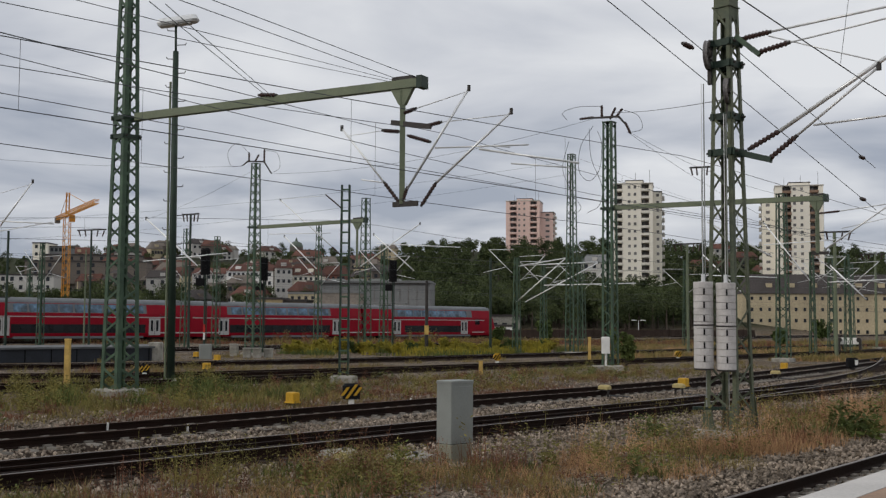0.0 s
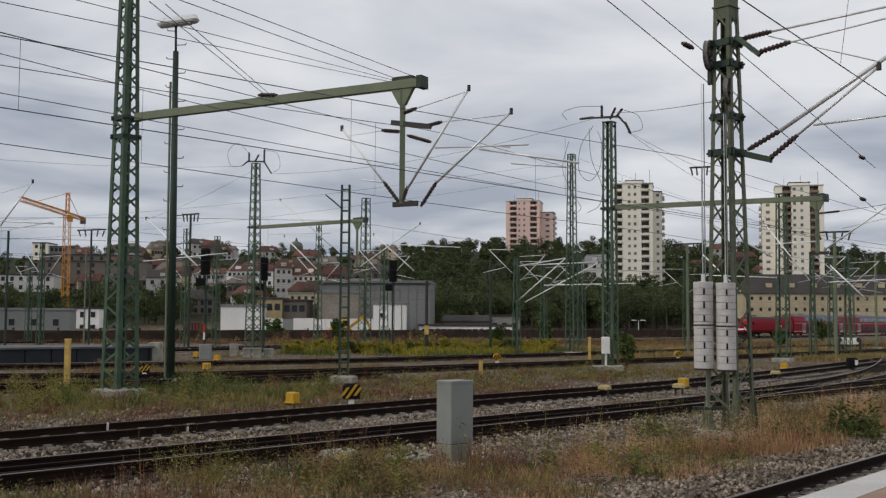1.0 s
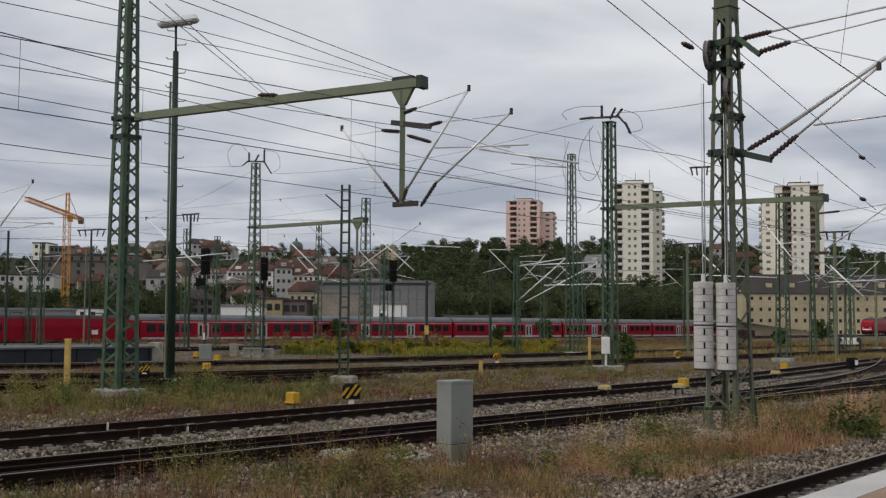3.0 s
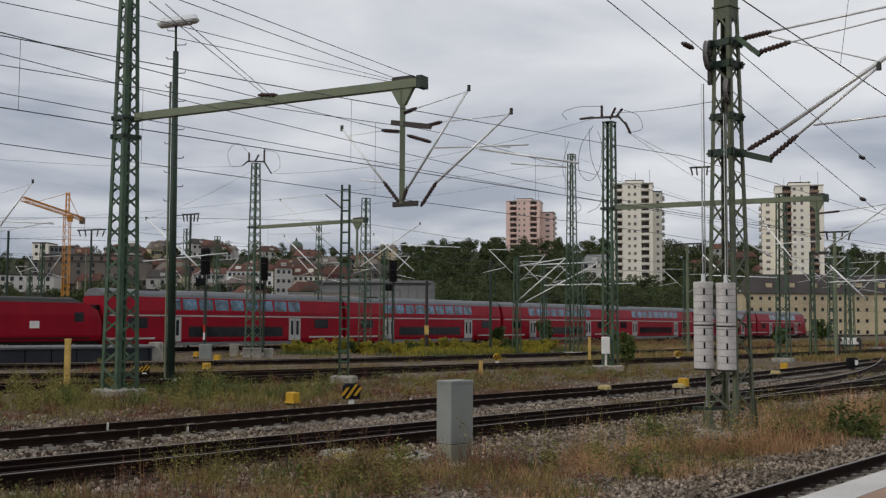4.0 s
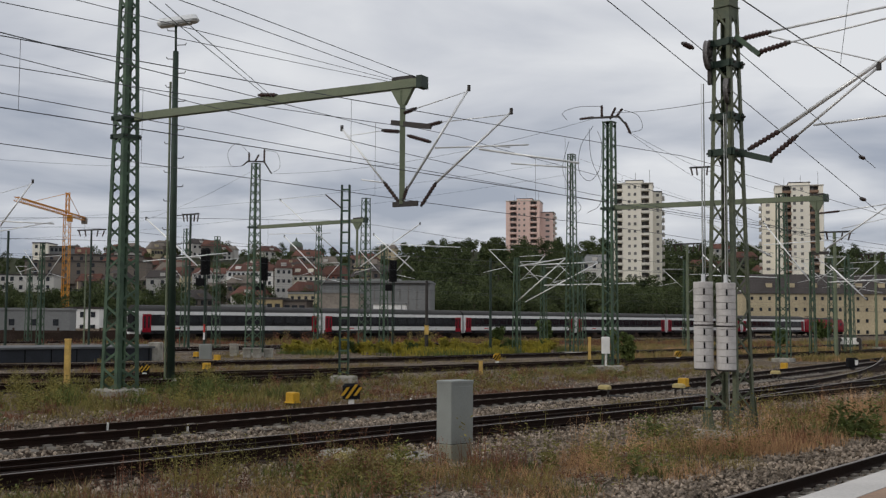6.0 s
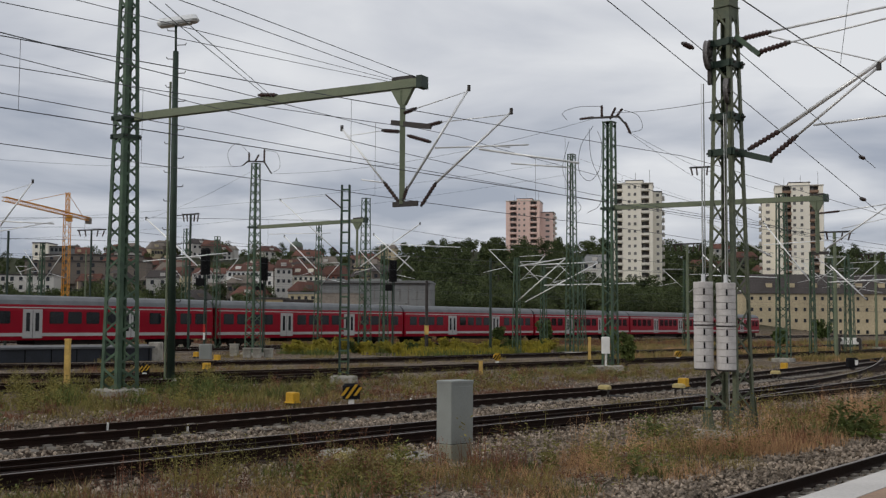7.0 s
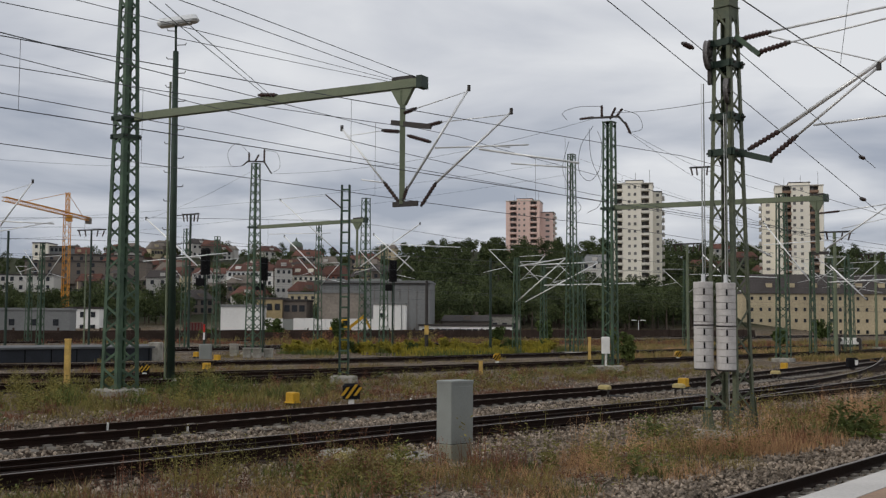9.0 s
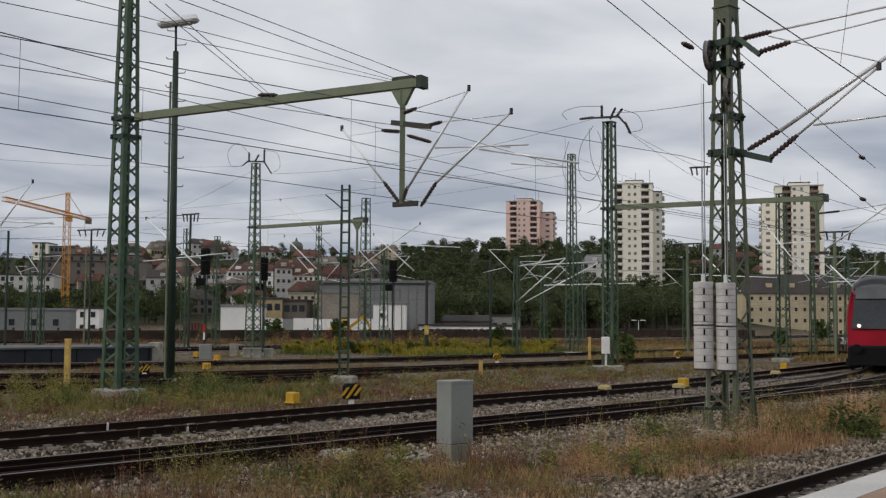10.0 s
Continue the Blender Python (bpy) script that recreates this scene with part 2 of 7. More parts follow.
    def loft(self, rings, caps=True):
        """Closed rings of equal count, joined in turn."""
        k, n = len(self.v), len(rings[0])
        for r in rings:
            self.v += [tuple(p) for p in r]
        for i in range(len(rings) - 1):
            a = k + i * n
            self.f += [(a + j, a + (j + 1) % n, a + n + (j + 1) % n, a + n + j) for j in range(n)]
        if caps:
            self.f += [tuple(range(k + n - 1, k - 1, -1)), tuple(range(k + (len(rings) - 1) * n, k + len(rings) * n))]
        return self

    def mesh(self, name, material, smooth=False):
        me = bpy.data.meshes.new(name)
        me.from_pydata(self.v, [], self.f)
        me.materials.append(material)
        if smooth:
            me.polygons.foreach_set("use_smooth", [True] * len(me.polygons))
        me.update()
        return me


def part(name, geo, material, parent=None, label="", m=None, smooth=False):
    ob = new(name, geo if isinstance(geo, bpy.types.Mesh) else geo.mesh(name, material, smooth))
    if parent:
        ob.parent = parent
    if m:
        ob.matrix_basis = m
    return tagged(ob, label)


def thing(name, label, category, m=None, group="", kind=""):
    ob = new(name)
    ob.empty_display_size = 0.3
    if m:
        ob.matrix_basis = m
    return tagged(ob, label, category, group, kind)


def sag(p, q, drop, n=10):
    p, q = Vector(p), Vector(q)
    return [p.lerp(q, i / n) - Vector((0, 0, 4 * drop * (i / n) * (1 - i / n))) for i in range(n + 1)]


def heading(theta):
    """Unit vector along a track that leaves the view's axis by theta degrees to the right."""
    return Vector((math.sin(radians(theta)), math.cos(radians(theta)), 0))


def smooth_line(points, step):
    """Points on a smooth plan curve through the given ones, about step apart."""
    p = [Vector((*q, 0)) for q in points]
    p = [p[0] * 2 - p[1]] + p + [p[-1] * 2 - p[-2]]
    out = []
    for i in range(1, len(p) - 2):
        k = max(1, round((p[i + 1] - p[i]).length / step))
        for j in range(k):
            t = j / k
            a, b, c, d = p[i - 1], p[i], p[i + 1], p[i + 2]
            out.append(0.5 * ((2 * b) + (c - a) * t + (2 * a - 5 * b + 4 * c - d) * t * t + (3 * b - a - 3 * c + d) * t ** 3))
    out.append(p[-2])
    return out


# ---- ground, tracks, platforms ----
def across(x, y):
    """Distance from the eye across the yard, square to the far tracks."""
    return y * math.sin(radians(43.5)) - x * math.cos(radians(43.5))


def ground_z(x, y):
    w = across(x, y)
    t = min(1.0, max(0.0, (w - 112.8) / 2.2))
    z = -0.22 - 1.15 * t * t * (3 - 2 * t)
    rise = min(y - 240.0, (0.737 * y - 0.676 * x - 150.0) * 2.4)
    if rise > 0:
        t = min(1.0, rise / 520.0)
        z += 48.0 * t * t * (3 - 2 * t)
        z += 2.5 * t * math.sin(x * 0.011 + 1.0) + 1.5 * t * math.sin(x * 0.031)
    return z


def build_ground():
    xs = [-3000, -1500, -800, -500, -350] + list(range(-260, 400, 6)) + [420, 500, 700, 1200, 2400, 4000]
    ys = [-60, -30, -10, -4] + [i * 2.0 for i in range(0, 100)] + list(range(200, 300, 8)) + list(range(300, 820, 20)) + [900, 1200, 2000, 4500]
    g = Geo()
    g.v = [(x, y, ground_z(x, y) + (0.05 * noise.noise(Vector((x * 0.3, y * 0.3, 0))) if y < 90 else 0)) for y in ys for x in xs]
    n = len(xs)
    g.f = [(j * n + i, j * n + i + 1, (j + 1) * n + i + 1, (j + 1) * n + i) for j in range(len(ys) - 1) for i in range(n - 1)]
    ob = part("ground", g, GROUND, smooth=True)
    tagged(ob, "grey ballast gravel yard ground with dry weedy patches", "ground", kind="structure")


build_ground()

SLEEPER_MESH = {}


def sleeper_mesh(material):
    if material.name not in SLEEPER_MESH:
        g = Geo().rbox(0, 0, -0.09, 2.55, 0.24, 0.18, 0.03)
        for s in (-0.75, 0.75):
            g.box(s - 0.13, 0, 0.02, 0.07, 0.16, 0.04).box(s + 0.13, 0, 0.02, 0.07, 0.16, 0.04)
        SLEEPER_MESH[material.name] = g.mesh("sleeper", material)
    return SLEEPER_MESH[material.name]


def sweep(g, line, off, z, prof):
    """A bar of the given cross-section beside a plan curve."""
    rings = []
    for i, p in enumerate(line):
        d = (line[min(i + 1, len(line) - 1)] - line[max(i - 1, 0)]).normalized()
        s = Vector((d.y, -d.x, 0))
        rings.append([p + s * (off + u) + Vector((0, 0, z + h)) for u, h in prof])
    return g.loft(rings)


RAIL_PROF = [(-0.07, -0.17), (0.07, -0.17), (0.07, -0.155), (0.012, -0.135), (0.012, -0.045), (0.036, -0.035), (0.036, -0.003),
             (-0.036, -0.003), (-0.036, -0.035), (-0.012, -0.045), (-0.012, -0.135), (-0.07, -0.155)]
HEAD_PROF = [(-0.03, -0.003), (0.03, -0.003), (0.026, 0.004), (-0.026, 0.004)]


def track(points, label, z=0.0, wood=False, single=0, extra=(), shine=True, bed=True):
    """A track of two rails on sleepers. single: how many sleepers are pieces of their own; extra: offsets of check and switch rails."""
    t = thing("railway_track", label, "track", kind="structure")
    fine = smooth_line(points, 2.0)
    for off in (-0.75, 0.75, *extra):
        r = part("rail", sweep(Geo(), fine, off, z, RAIL_PROF), RUST, t)
        if off not in extra:
            part("rail_head", sweep(Geo(), fine, off, z, HEAD_PROF), RAILTOP if shine else DULLHEAD, r, "worn steel running surface")
    if bed:
        part("ballast_bed", sweep(Geo(), fine, 0, z, [(-2.3, -0.36), (2.3, -0.36), (1.5, -0.205), (-1.5, -0.205)]), BEDMAT, t, "oily brown ballast bed")
    line = smooth_line(points, 0.62)
    material = WOODSLEEPER if wood else SLEEPER
    rest = Geo()
    k = 0
    for i in range(1, len(line) - 1):
        d = line[i + 1] - line[i - 1]
        m = Matrix.Translation(line[i] + Vector((0, 0, z - 0.175))) @ Matrix.Rotation(math.atan2(d.y, d.x) - math.pi / 2 + random.uniform(-0.012, 0.012), 4, "Z")
        if k < single and line[i].y > 8:
            part("sleeper", sleeper_mesh(material), material, t, m=m)
            k += 1
        else:
            rest.box(*(m.translation + Vector((0, 0, -0.08))), 2.55, 0.24, 0.16, m.to_3x3())
    if rest.v:
        tagged(part("sleepers", rest, material, t), kind="stuff")
    return t


def straight(x, y, theta, back, ahead):
    d = heading(theta)
    return [(x + d.x * s, y + d.y * s) for s in (-back, -back / 3, ahead / 3, ahead)]


# plan lines of the tracks: a point, the heading in degrees from the view's axis, and the rail height
LINE_A = (4.13, 13.41, 38.6, 0.0)
LINE_B = (0.47, 24.2, 41.6, 0.0)
LINE_N1 = (-8.43, 105.4, 35.9, 0.0)
LINE_N1B = (-8.94, 111.7, 35.9, 0.0)
LINE_N2 = (-0.5, 160.0, 44.9, 0.0)
LINE_N2B = (-4.2, 163.5, 44.9, -1.0)
LINE_N3 = (0.0, 180.0, 42.5, -1.15)
LINE_N3B = (-3.3, 183.2, 42.5, -1.15)
PTS_C = [(-24, 1.5), (-8.0, 21.2), (0.46, 31.7), (9.84, 43.05), (25, 66.2), (45, 99), (80, 158)]
PTS_D2 = [(-60, 39.5), (-36, 41.8), (-17.9, 44.6), (-11.5, 46.6), (-7.75, 49.4), (-2.3, 54.0), (6.3, 63.1), (17.2, 74.6), (50, 113), (100, 172)]
PTS_D1 = [(-64, 42), (-40, 47.5), (-21.9, 54.5), (-14.6, 58.8), (-9.9, 63.0), (-3, 69.5), (8, 82), (50, 131), (100, 190)]
PTS_E = [(5.0, 29.3), (8.0, 32.9), (12.0, 38.6), (16.5, 45.4), (20.8, 53.0), (25.5, 63.0), (31.0, 75.8)]
LINE_T7 = (20.8, 53.0, 24.0, 0.0)
PTS_D3 = [(-60, 31), (-30, 34.6), (-14.8, 37.6), (-8.5, 42.2), (-3.2, 49)]

platform = thing("station_platform", "pale concrete station platform with a white edge strip", "platform", kind="structure")
dA = heading(38.6)
sA = Vector((dA.y, -dA.x, 0))
edge = Vector((4.13, 13.41, 0)) + sA * 1.76
def platform_slab(name, o0, o1, z0, z1, material, label):
    prof = [(o0, z0), (o1, z0), (o1, z1), (o0, z1)]
    part(name, sweep(Geo(), [edge + dA * s for s in (-40, -10, 20, 70)], 0, 0, prof), material, platform, label)


PLATWHITE = mat("whitened_edge_slab", (0.50, 0.48, 0.46), 0.85, 0.0, 0.15, 1.5, 40, 0.15)
PAVING = mat("platform_paving", (0.30, 0.20, 0.14), 0.9, 0.0, 0.2, 1.0, 30, 0.2)
platform_slab("platform_body", 0.12, 9.0, -0.4, 0.66, CONCRETE, "concrete platform wall")
platform_slab("edge_slab", 0.0, 0.36, 0.66, 0.76, PLATWHITE, "white edge slab")
platform_slab("paving", 0.364, 9.0, 0.66, 0.757, PAVING, "brownish platform paving")

# ---- masts, posts, arms, wires ----
def lattice_mast(name, label, x, y, top, wb, wt, turn, pitch=0.62, material=None, base=True, leg=0.09, z0=-0.25, group="", fine=False):
    """A tapered four-legged steel mast with zigzag lacing, on a concrete foot."""
    material = material or GREEN
    t = thing(name, label, "mast", pose(x, y, z0, 0, 0, turn), group)
    h = top - z0
    def corner(i, j, z):
        w = wb + (wt - wb) * z / h
        return Vector((i * w / 2, j * w / 2, z))
    for i, j in ((-1, -1), (1, -1), (1, 1), (-1, 1)):
        g = Geo()
        a, b = corner(i, j, 0), corner(i, j, h)
        g.beam(a - Vector((i * leg / 2, 0, 0)), b - Vector((i * leg / 2, 0, 0)), leg, leg * 0.16, (0, 1, 0))
        g.beam(a - Vector((0, j * leg / 2, 0)), b - Vector((0, j * leg / 2, 0)), leg * 0.16, leg, (0, 1, 0))
        part("leg", g, material, t)
    n = max(4, round(h / pitch))
    for c0, c1 in (((-1, -1), (1, -1)), ((1, -1), (1, 1)), ((1, 1), (-1, 1)), ((-1, 1), (-1, -1))):
        g = Geo()
        for k in range(n):
            a, b = (c0, c1) if k % 2 == 0 else (c1, c0)
            p, q = corner(*a, h * k / n + 0.03), corner(*b, h * (k + 1) / n - 0.03)
            out = Vector(((c0[0] + c1[0]) / 2, (c0[1] + c1[1]) / 2, 0))
            if fine:
                part("brace", Geo().beam(p, q, leg * 0.55, 0.012, out), material, t)
            else:
                g.beam(p, q, leg * 0.62, 0.012, out)
        if not fine:
            tagged(part("lacing", g, material, t), kind="stuff")
    part("cap_plate", Geo().box(0, 0, h + 0.01, wt + 0.06, wt + 0.06, 0.03), material, t)
    if base:
        part("concrete_foot", Geo().rbox(0, 0, 0.06, wb + 0.42, wb + 0.42, 0.42, 0.05), CONCRETE, t, "weathered concrete foot")
    return t


def clamp_band(t, z, w, material=None):
    """A clamp ring round a mast with bolts and a bracket plate."""
    g = Geo()
    for s in (-1, 1):
        g.box(0, s * w / 2, z, w + 0.16, 0.06, 0.14).box(s * w / 2, 0, z, 0.06, w + 0.16, 0.14)
    c = part("clamp", g, material or GREENDK, t)
    for i in (-1, 1):
        for j in (-1, 1):
            part("bolt", Geo().tube([(i * (w / 2 + 0.05), j * (w / 2 - 0.02), z), (i * (w / 2 + 0.13), j * (w / 2 - 0.02), z)], 0.025, 6), DARKSTEEL, c)


def insulator(parent, p, q, r=0.075, discs=6, material=None, name="insulator"):
    """A ribbed insulator between two points with steel end caps."""
    p, q = Vector(p), Vector(q)
    r *= 1.12
    pts, rs = [], []
    n = discs * 2
    for i in range(n + 1):
        pts.append(p.lerp(q, i / n))
        rs.append(r if i % 2 else r * 0.55)
    rs[0] = rs[-1] = r * 0.6
    o = part(name, Geo().tube(pts, rs, 8), material or INSUL, parent, "brown ribbed insulator", smooth=False)
    d = (q - p).normalized()
    part("end_cap", Geo().tube([p - d * 0.06, p + d * 0.03], r * 0.6, 7), DARKSTEEL, o)
    part("end_cap", Geo().tube([q - d * 0.03, q + d * 0.06], r * 0.6, 7), DARKSTEEL, o)
    return o


def rod(name, parent, p, q, r, material, label="", n=7):
    return part(name, Geo().tube([p, q], r, n), material, parent, label, smooth=True)


MASTS = "overhead line masts"
OLIVEMAST = mat("weathered_olive_mast_paint", (0.105, 0.115, 0.07), 0.6, 0.0, 0.35, 2.5, 40, 0.2, tint=(0.06, 0.075, 0.05))
mast_l = lattice_mast("catenary_mast", "tall green lattice mast on a concrete foot carrying a long arm", -10.29, 35.36, 14.2, 0.84, 0.40, -36, 0.50, group=MASTS, leg=0.14, fine=True)
clamp_band(mast_l, 8.95, 0.56)
clamp_band(mast_l, 8.35, 0.58)
mast_r = lattice_mast("catenary_mast", "sturdy green lattice mast with pulleys and counterweights", 5.89, 22.67, 8.75, 0.72, 0.36, -45, 0.55, group=MASTS, leg=0.085, fine=True, material=OLIVEMAST)
for z in (8.0, 7.55, 6.45):
    clamp_band(mast_r, z + 0.25, 0.38)
clamp_band(mast_r, 5.95, 0.46)
for i, j in ((-1, -1), (1, -1), (1, 1), (-1, 1)):
    part("foot_gusset", Geo().loft([[(i * x, j * (0.36 + e), z) for x, z in ((0.14, 0.28), (0.44, 0.28), (0.355, 0.95), (0.27, 0.95))] for e in (0.0, 0.014)]), OLIVEMAST, mast_r)
part("top_plate", Geo().box(0, 0, 9.05, 0.36, 0.36, 0.6), OLIVEMAST, mast_r)
mast_m = lattice_mast("catenary_mast", "slim green lattice mast with insulated wire brackets on top", -13.35, 77.85, 13.4, 0.85, 0.46, -34, 0.6, group=MASTS, fine=True, leg=0.12)
clamp_band(mast_m, 9.1, 0.62)
mast_c = lattice_mast("catenary_mast", "green lattice mast with jumper cables at its head", 8.67, 57.14, 12.7, 0.66, 0.52, -36, 0.55, group=MASTS, fine=True, leg=0.11)
clamp_band(mast_c, 8.4, 0.58)
lattice_mast("catenary_mast", "green lattice mast behind the counterweights", 22.2, 72.0, 10.75, 0.80, 0.55, -36, 0.66, group=MASTS)
lattice_mast("catenary_mast", "distant green lattice mast among the tracks", -6.69, 95.0, 12.9, 0.85, 0.55, -36, 0.7, group=MASTS)
lattice_mast("catenary_mast", "distant grey-green lattice mast with tie rods at its head", 9.95, 85.0, 15.3, 0.80, 0.48, -36, 0.6, group=MASTS)


def cross_arm(parent_label, p, q, w, h, drops):
    """A box-section arm from a mast at p to its tip q, with hanging posts at fractions of its length."""
    t = thing("overhead_gantry", parent_label, "gantry")
    p, q = Vector(p), Vector(q)
    part("beam", Geo().beam(p, q, w, h), GREENLT, t)
    d = (q - p).normalized()
    part("end_plate", Geo().beam(q - d * 0.05, q + d * 0.12, w + 0.16, h + 0.10), GREENDK, t)
    for f, low in drops:
        a = p.lerp(q, f)
        post = part("hanging_post", Geo().beam(a - Vector((0, 0, h / 2)), Vector((a.x, a.y, low)), 0.15, 0.15, (0, 1, 0)), GREENLT, t)
        side = Vector((-d.y, d.x, 0)) * 0.07
        corner = [a + d * 0.36 - Vector((0, 0, h * 0.5)), a + d * 0.09 - Vector((0, 0, 0.58)), a - d * 0.09 - Vector((0, 0, 0.58)), a - d * 0.36 - Vector((0, 0, h * 0.5))]
        part("gusset", Geo().loft([[c - side for c in corner], [c + side for c in corner]]), GREENLT, post)
        part("top_saddle", Geo().beam(a - d * 0.3 + Vector((0, 0, h * 0.5 + 0.05)), a + d * 0.35 + Vector((0, 0, h * 0.5 + 0.05)), 0.2, 0.09), DARKSTEEL, post)
        part("foot_bracket", Geo().beam(Vector((a.x, a.y, low)) - d * 0.28, Vector((a.x, a.y, low)) + d * 0.5, 0.10, 0.14), DARKSTEEL, post)
    return t


arm_l = cross_arm("long olive box-section arm with a hanging post", (-9.9, 35.15, 8.72), (-0.63, 29.95, 8.76), 0.22, 0.24, [(0.945, 5.42)])
arm_c = cross_arm("olive arm reaching from a lattice mast over the tracks", (8.83, 57.03, 8.2), (17.7, 50.8, 8.05), 0.22, 0.24, [(0.965, 5.5)])
arm_m = cross_arm("olive arm between lattice masts over the tracks", (-13.1, 77.7, 8.85), (-5.2, 73.3, 8.98), 0.22, 0.24, [(0.93, 5.8)])

# cantilever tubes on the hanging post
def cantilever(label, tubes, insul, arms, metal=None):
    t = thing("cantilever_bracket", label, "cantilever")
    far = 0.85 if tubes[0][0][1] > 48 else 1.0
    tubes = [(p, q, r * far) for p, q, r in tubes]
    arms = [(p, q, r * far) for p, q, r in arms]
    for p, q, r in tubes:
        rod("tube", t, p, q, r, metal or GALV)
        part("clamp", Geo().tube([Vector(q) - Vector((0, 0, 0.07)), Vector(q) + Vector((0, 0, 0.09))], 0.05, 6), DARKSTEEL, t)
    for p, q in insul:
        insulator(t, p, q, 0.058, 7)
    for p, q, r in arms:
        rod("steady_arm", t, p, q, r, metal or GALV)
    return t


cantilever("galvanised bracket tube leaning out from the hanging post", [((-1.65, 30.52, 6.06), (-2.91, 31.23, 7.69), 0.032)], [((-1.22, 30.28, 5.48), (-1.62, 30.5, 6.02)), ((-1.25, 30.3, 7.45), (-1.68, 30.53, 7.52))],
           [((-1.68, 30.53, 7.52), (-2.80, 31.17, 7.46), 0.012), ((-1.65, 30.52, 6.05), (-2.31, 30.89, 6.18), 0.02)], LITALU)
cantilever("dark galvanised bracket tubes leaning over the track", [((-1.0, 30.15, 5.82), (0.67, 29.22, 8.44), 0.034), ((-0.25, 29.73, 5.9), (1.77, 28.6, 7.70), 0.034)],
           [((-1.14, 30.22, 5.42), (-1.0, 30.15, 5.85)), ((-0.58, 29.92, 5.38), (-0.22, 29.71, 5.92)), ((-1.1, 30.2, 7.95), (-0.8, 30.04, 8.04)), ((-0.55, 29.9, 7.52), (-0.1, 29.65, 7.6)), ((-0.95, 30.12, 7.3), (-0.4, 29.82, 7.1))],
           [((-0.8, 30.04, 8.04), (0.60, 29.25, 8.36), 0.014), ((-0.1, 29.65, 7.6), (1.65, 28.67, 7.63), 0.014), ((-0.23, 29.72, 6.91), (2.2, 28.36, 6.79), 0.022),
            ((0.95, 29.06, 6.78), (3.43, 27.67, 6.22), 0.03), ((1.12, 28.96, 6.86), (1.75, 28.6, 6.76), 0.016), ((1.77, 28.6, 6.33), (3.2, 27.8, 6.12), 0.02)])
part("post_bracket", Geo().beam((-1.45, 30.4, 7.72), (-0.35, 29.78, 7.5), 0.09, 0.14), DARKSTEEL, arm_l)
cantilever("long galvanised bracket tubes on the counterweight mast", [((6.76, 21.94, 6.05), (8.75, 20.28, 7.50), 0.042), ((7.02, 21.72, 5.91), (8.27, 20.68, 7.07), 0.026)],
           [((6.28, 22.35, 5.76), (6.74, 21.96, 6.04)), ((6.60, 22.08, 5.52), (7.0, 21.74, 5.89)), ((6.2, 22.41, 8.06), (6.6, 22.08, 8.1)), ((6.45, 22.2, 7.72), (6.9, 21.82, 7.81))],
           [((6.6, 22.08, 8.1), (8.8, 20.22, 8.22), 0.024), ((6.9, 21.82, 7.81), (8.8, 20.22, 8.02), 0.018), ((7.29, 21.5, 6.09), (8.7, 20.3, 6.12), 0.022), ((6.6, 22.08, 8.02), (8.3, 20.65, 7.15), 0.014)])
brk = thing("swivel_bracket", "green steel swivel bracket on the lattice mast", "bracket")
part("upper_arm", Geo().beam((6.05, 22.5, 8.12), (6.45, 22.2, 7.66), 0.12, 0.10), GREEN, brk)
part("lower_arm", Geo().beam((6.1, 22.48, 5.68), (6.62, 22.07, 5.48), 0.14, 0.12), GREENDK, brk)
cantilever("galvanised bracket tube under the distant arm", [((-7.6, 74.6, 7.35), (-11.4, 76.75, 10.7), 0.05)], [((-6.9, 74.2, 6.7), (-7.5, 74.55, 7.25)), ((-6.9, 74.2, 9.9), (-8.0, 74.9, 10.85))], [((-7.9, 74.8, 10.8), (-11.3, 76.7, 10.75), 0.02)], LITALU)

# counterweights of the wire tensioners
def weight_stack(x, y, z_low, z_high, n, label, rope_top):
    t = thing("counterweight_stack", label, "counterweight", pose(x, y, 0), "tensioning counterweights")
    dz = (z_high - z_low) / n
    seg = 20
    for i in range(n):
        z = z_low + i * dz
        ring = lambda zz, r: [(r * math.cos(2 * math.pi * k / seg), r * math.sin(2 * math.pi * k / seg), zz) for k in range(seg)]
        part("weight_disc", Geo().loft([ring(z + 0.002, 0.186), ring(z + 0.009, 0.195), ring(z + dz - 0.009, 0.195), ring(z + dz - 0.002, 0.186)]), WEIGHT, t, smooth=False)
        if i % 2:
            part("slot", Geo().box(-0.03, -0.193, z + dz * 0.5, 0.03, 0.02, dz * 0.92), BLACK, t, "dark lifting slot")
    part("strap", Geo().tube([(0.2 * math.cos(a), 0.2 * math.sin(a), z_low + (n / 2) * dz) for a in (2 * math.pi * k / 20 for k in range(21))], 0.014, 5), DARKSTEEL, t)
    part("base_plate", Geo().tube([(0, 0, z_low - 0.03), (0, 0, z_low + 0.002)], 0.19, 16), DARKSTEEL, t)
    part("hanger", Geo().tube([(0, 0, z_high), (0, 0, z_high + 0.16)], 0.04, 8), GALV, t)
    part("rope", Geo().tube([(0, 0, z_high + 0.1), (0, 0, rope_top)], 0.007, 6), GALV, t)
    part("guide_rod", Geo().tube([(0.06, 0.05, 0.45), (0.06, 0.05, rope_top)], 0.012, 8), CABGREY, t, "grey guide rod")
    return t


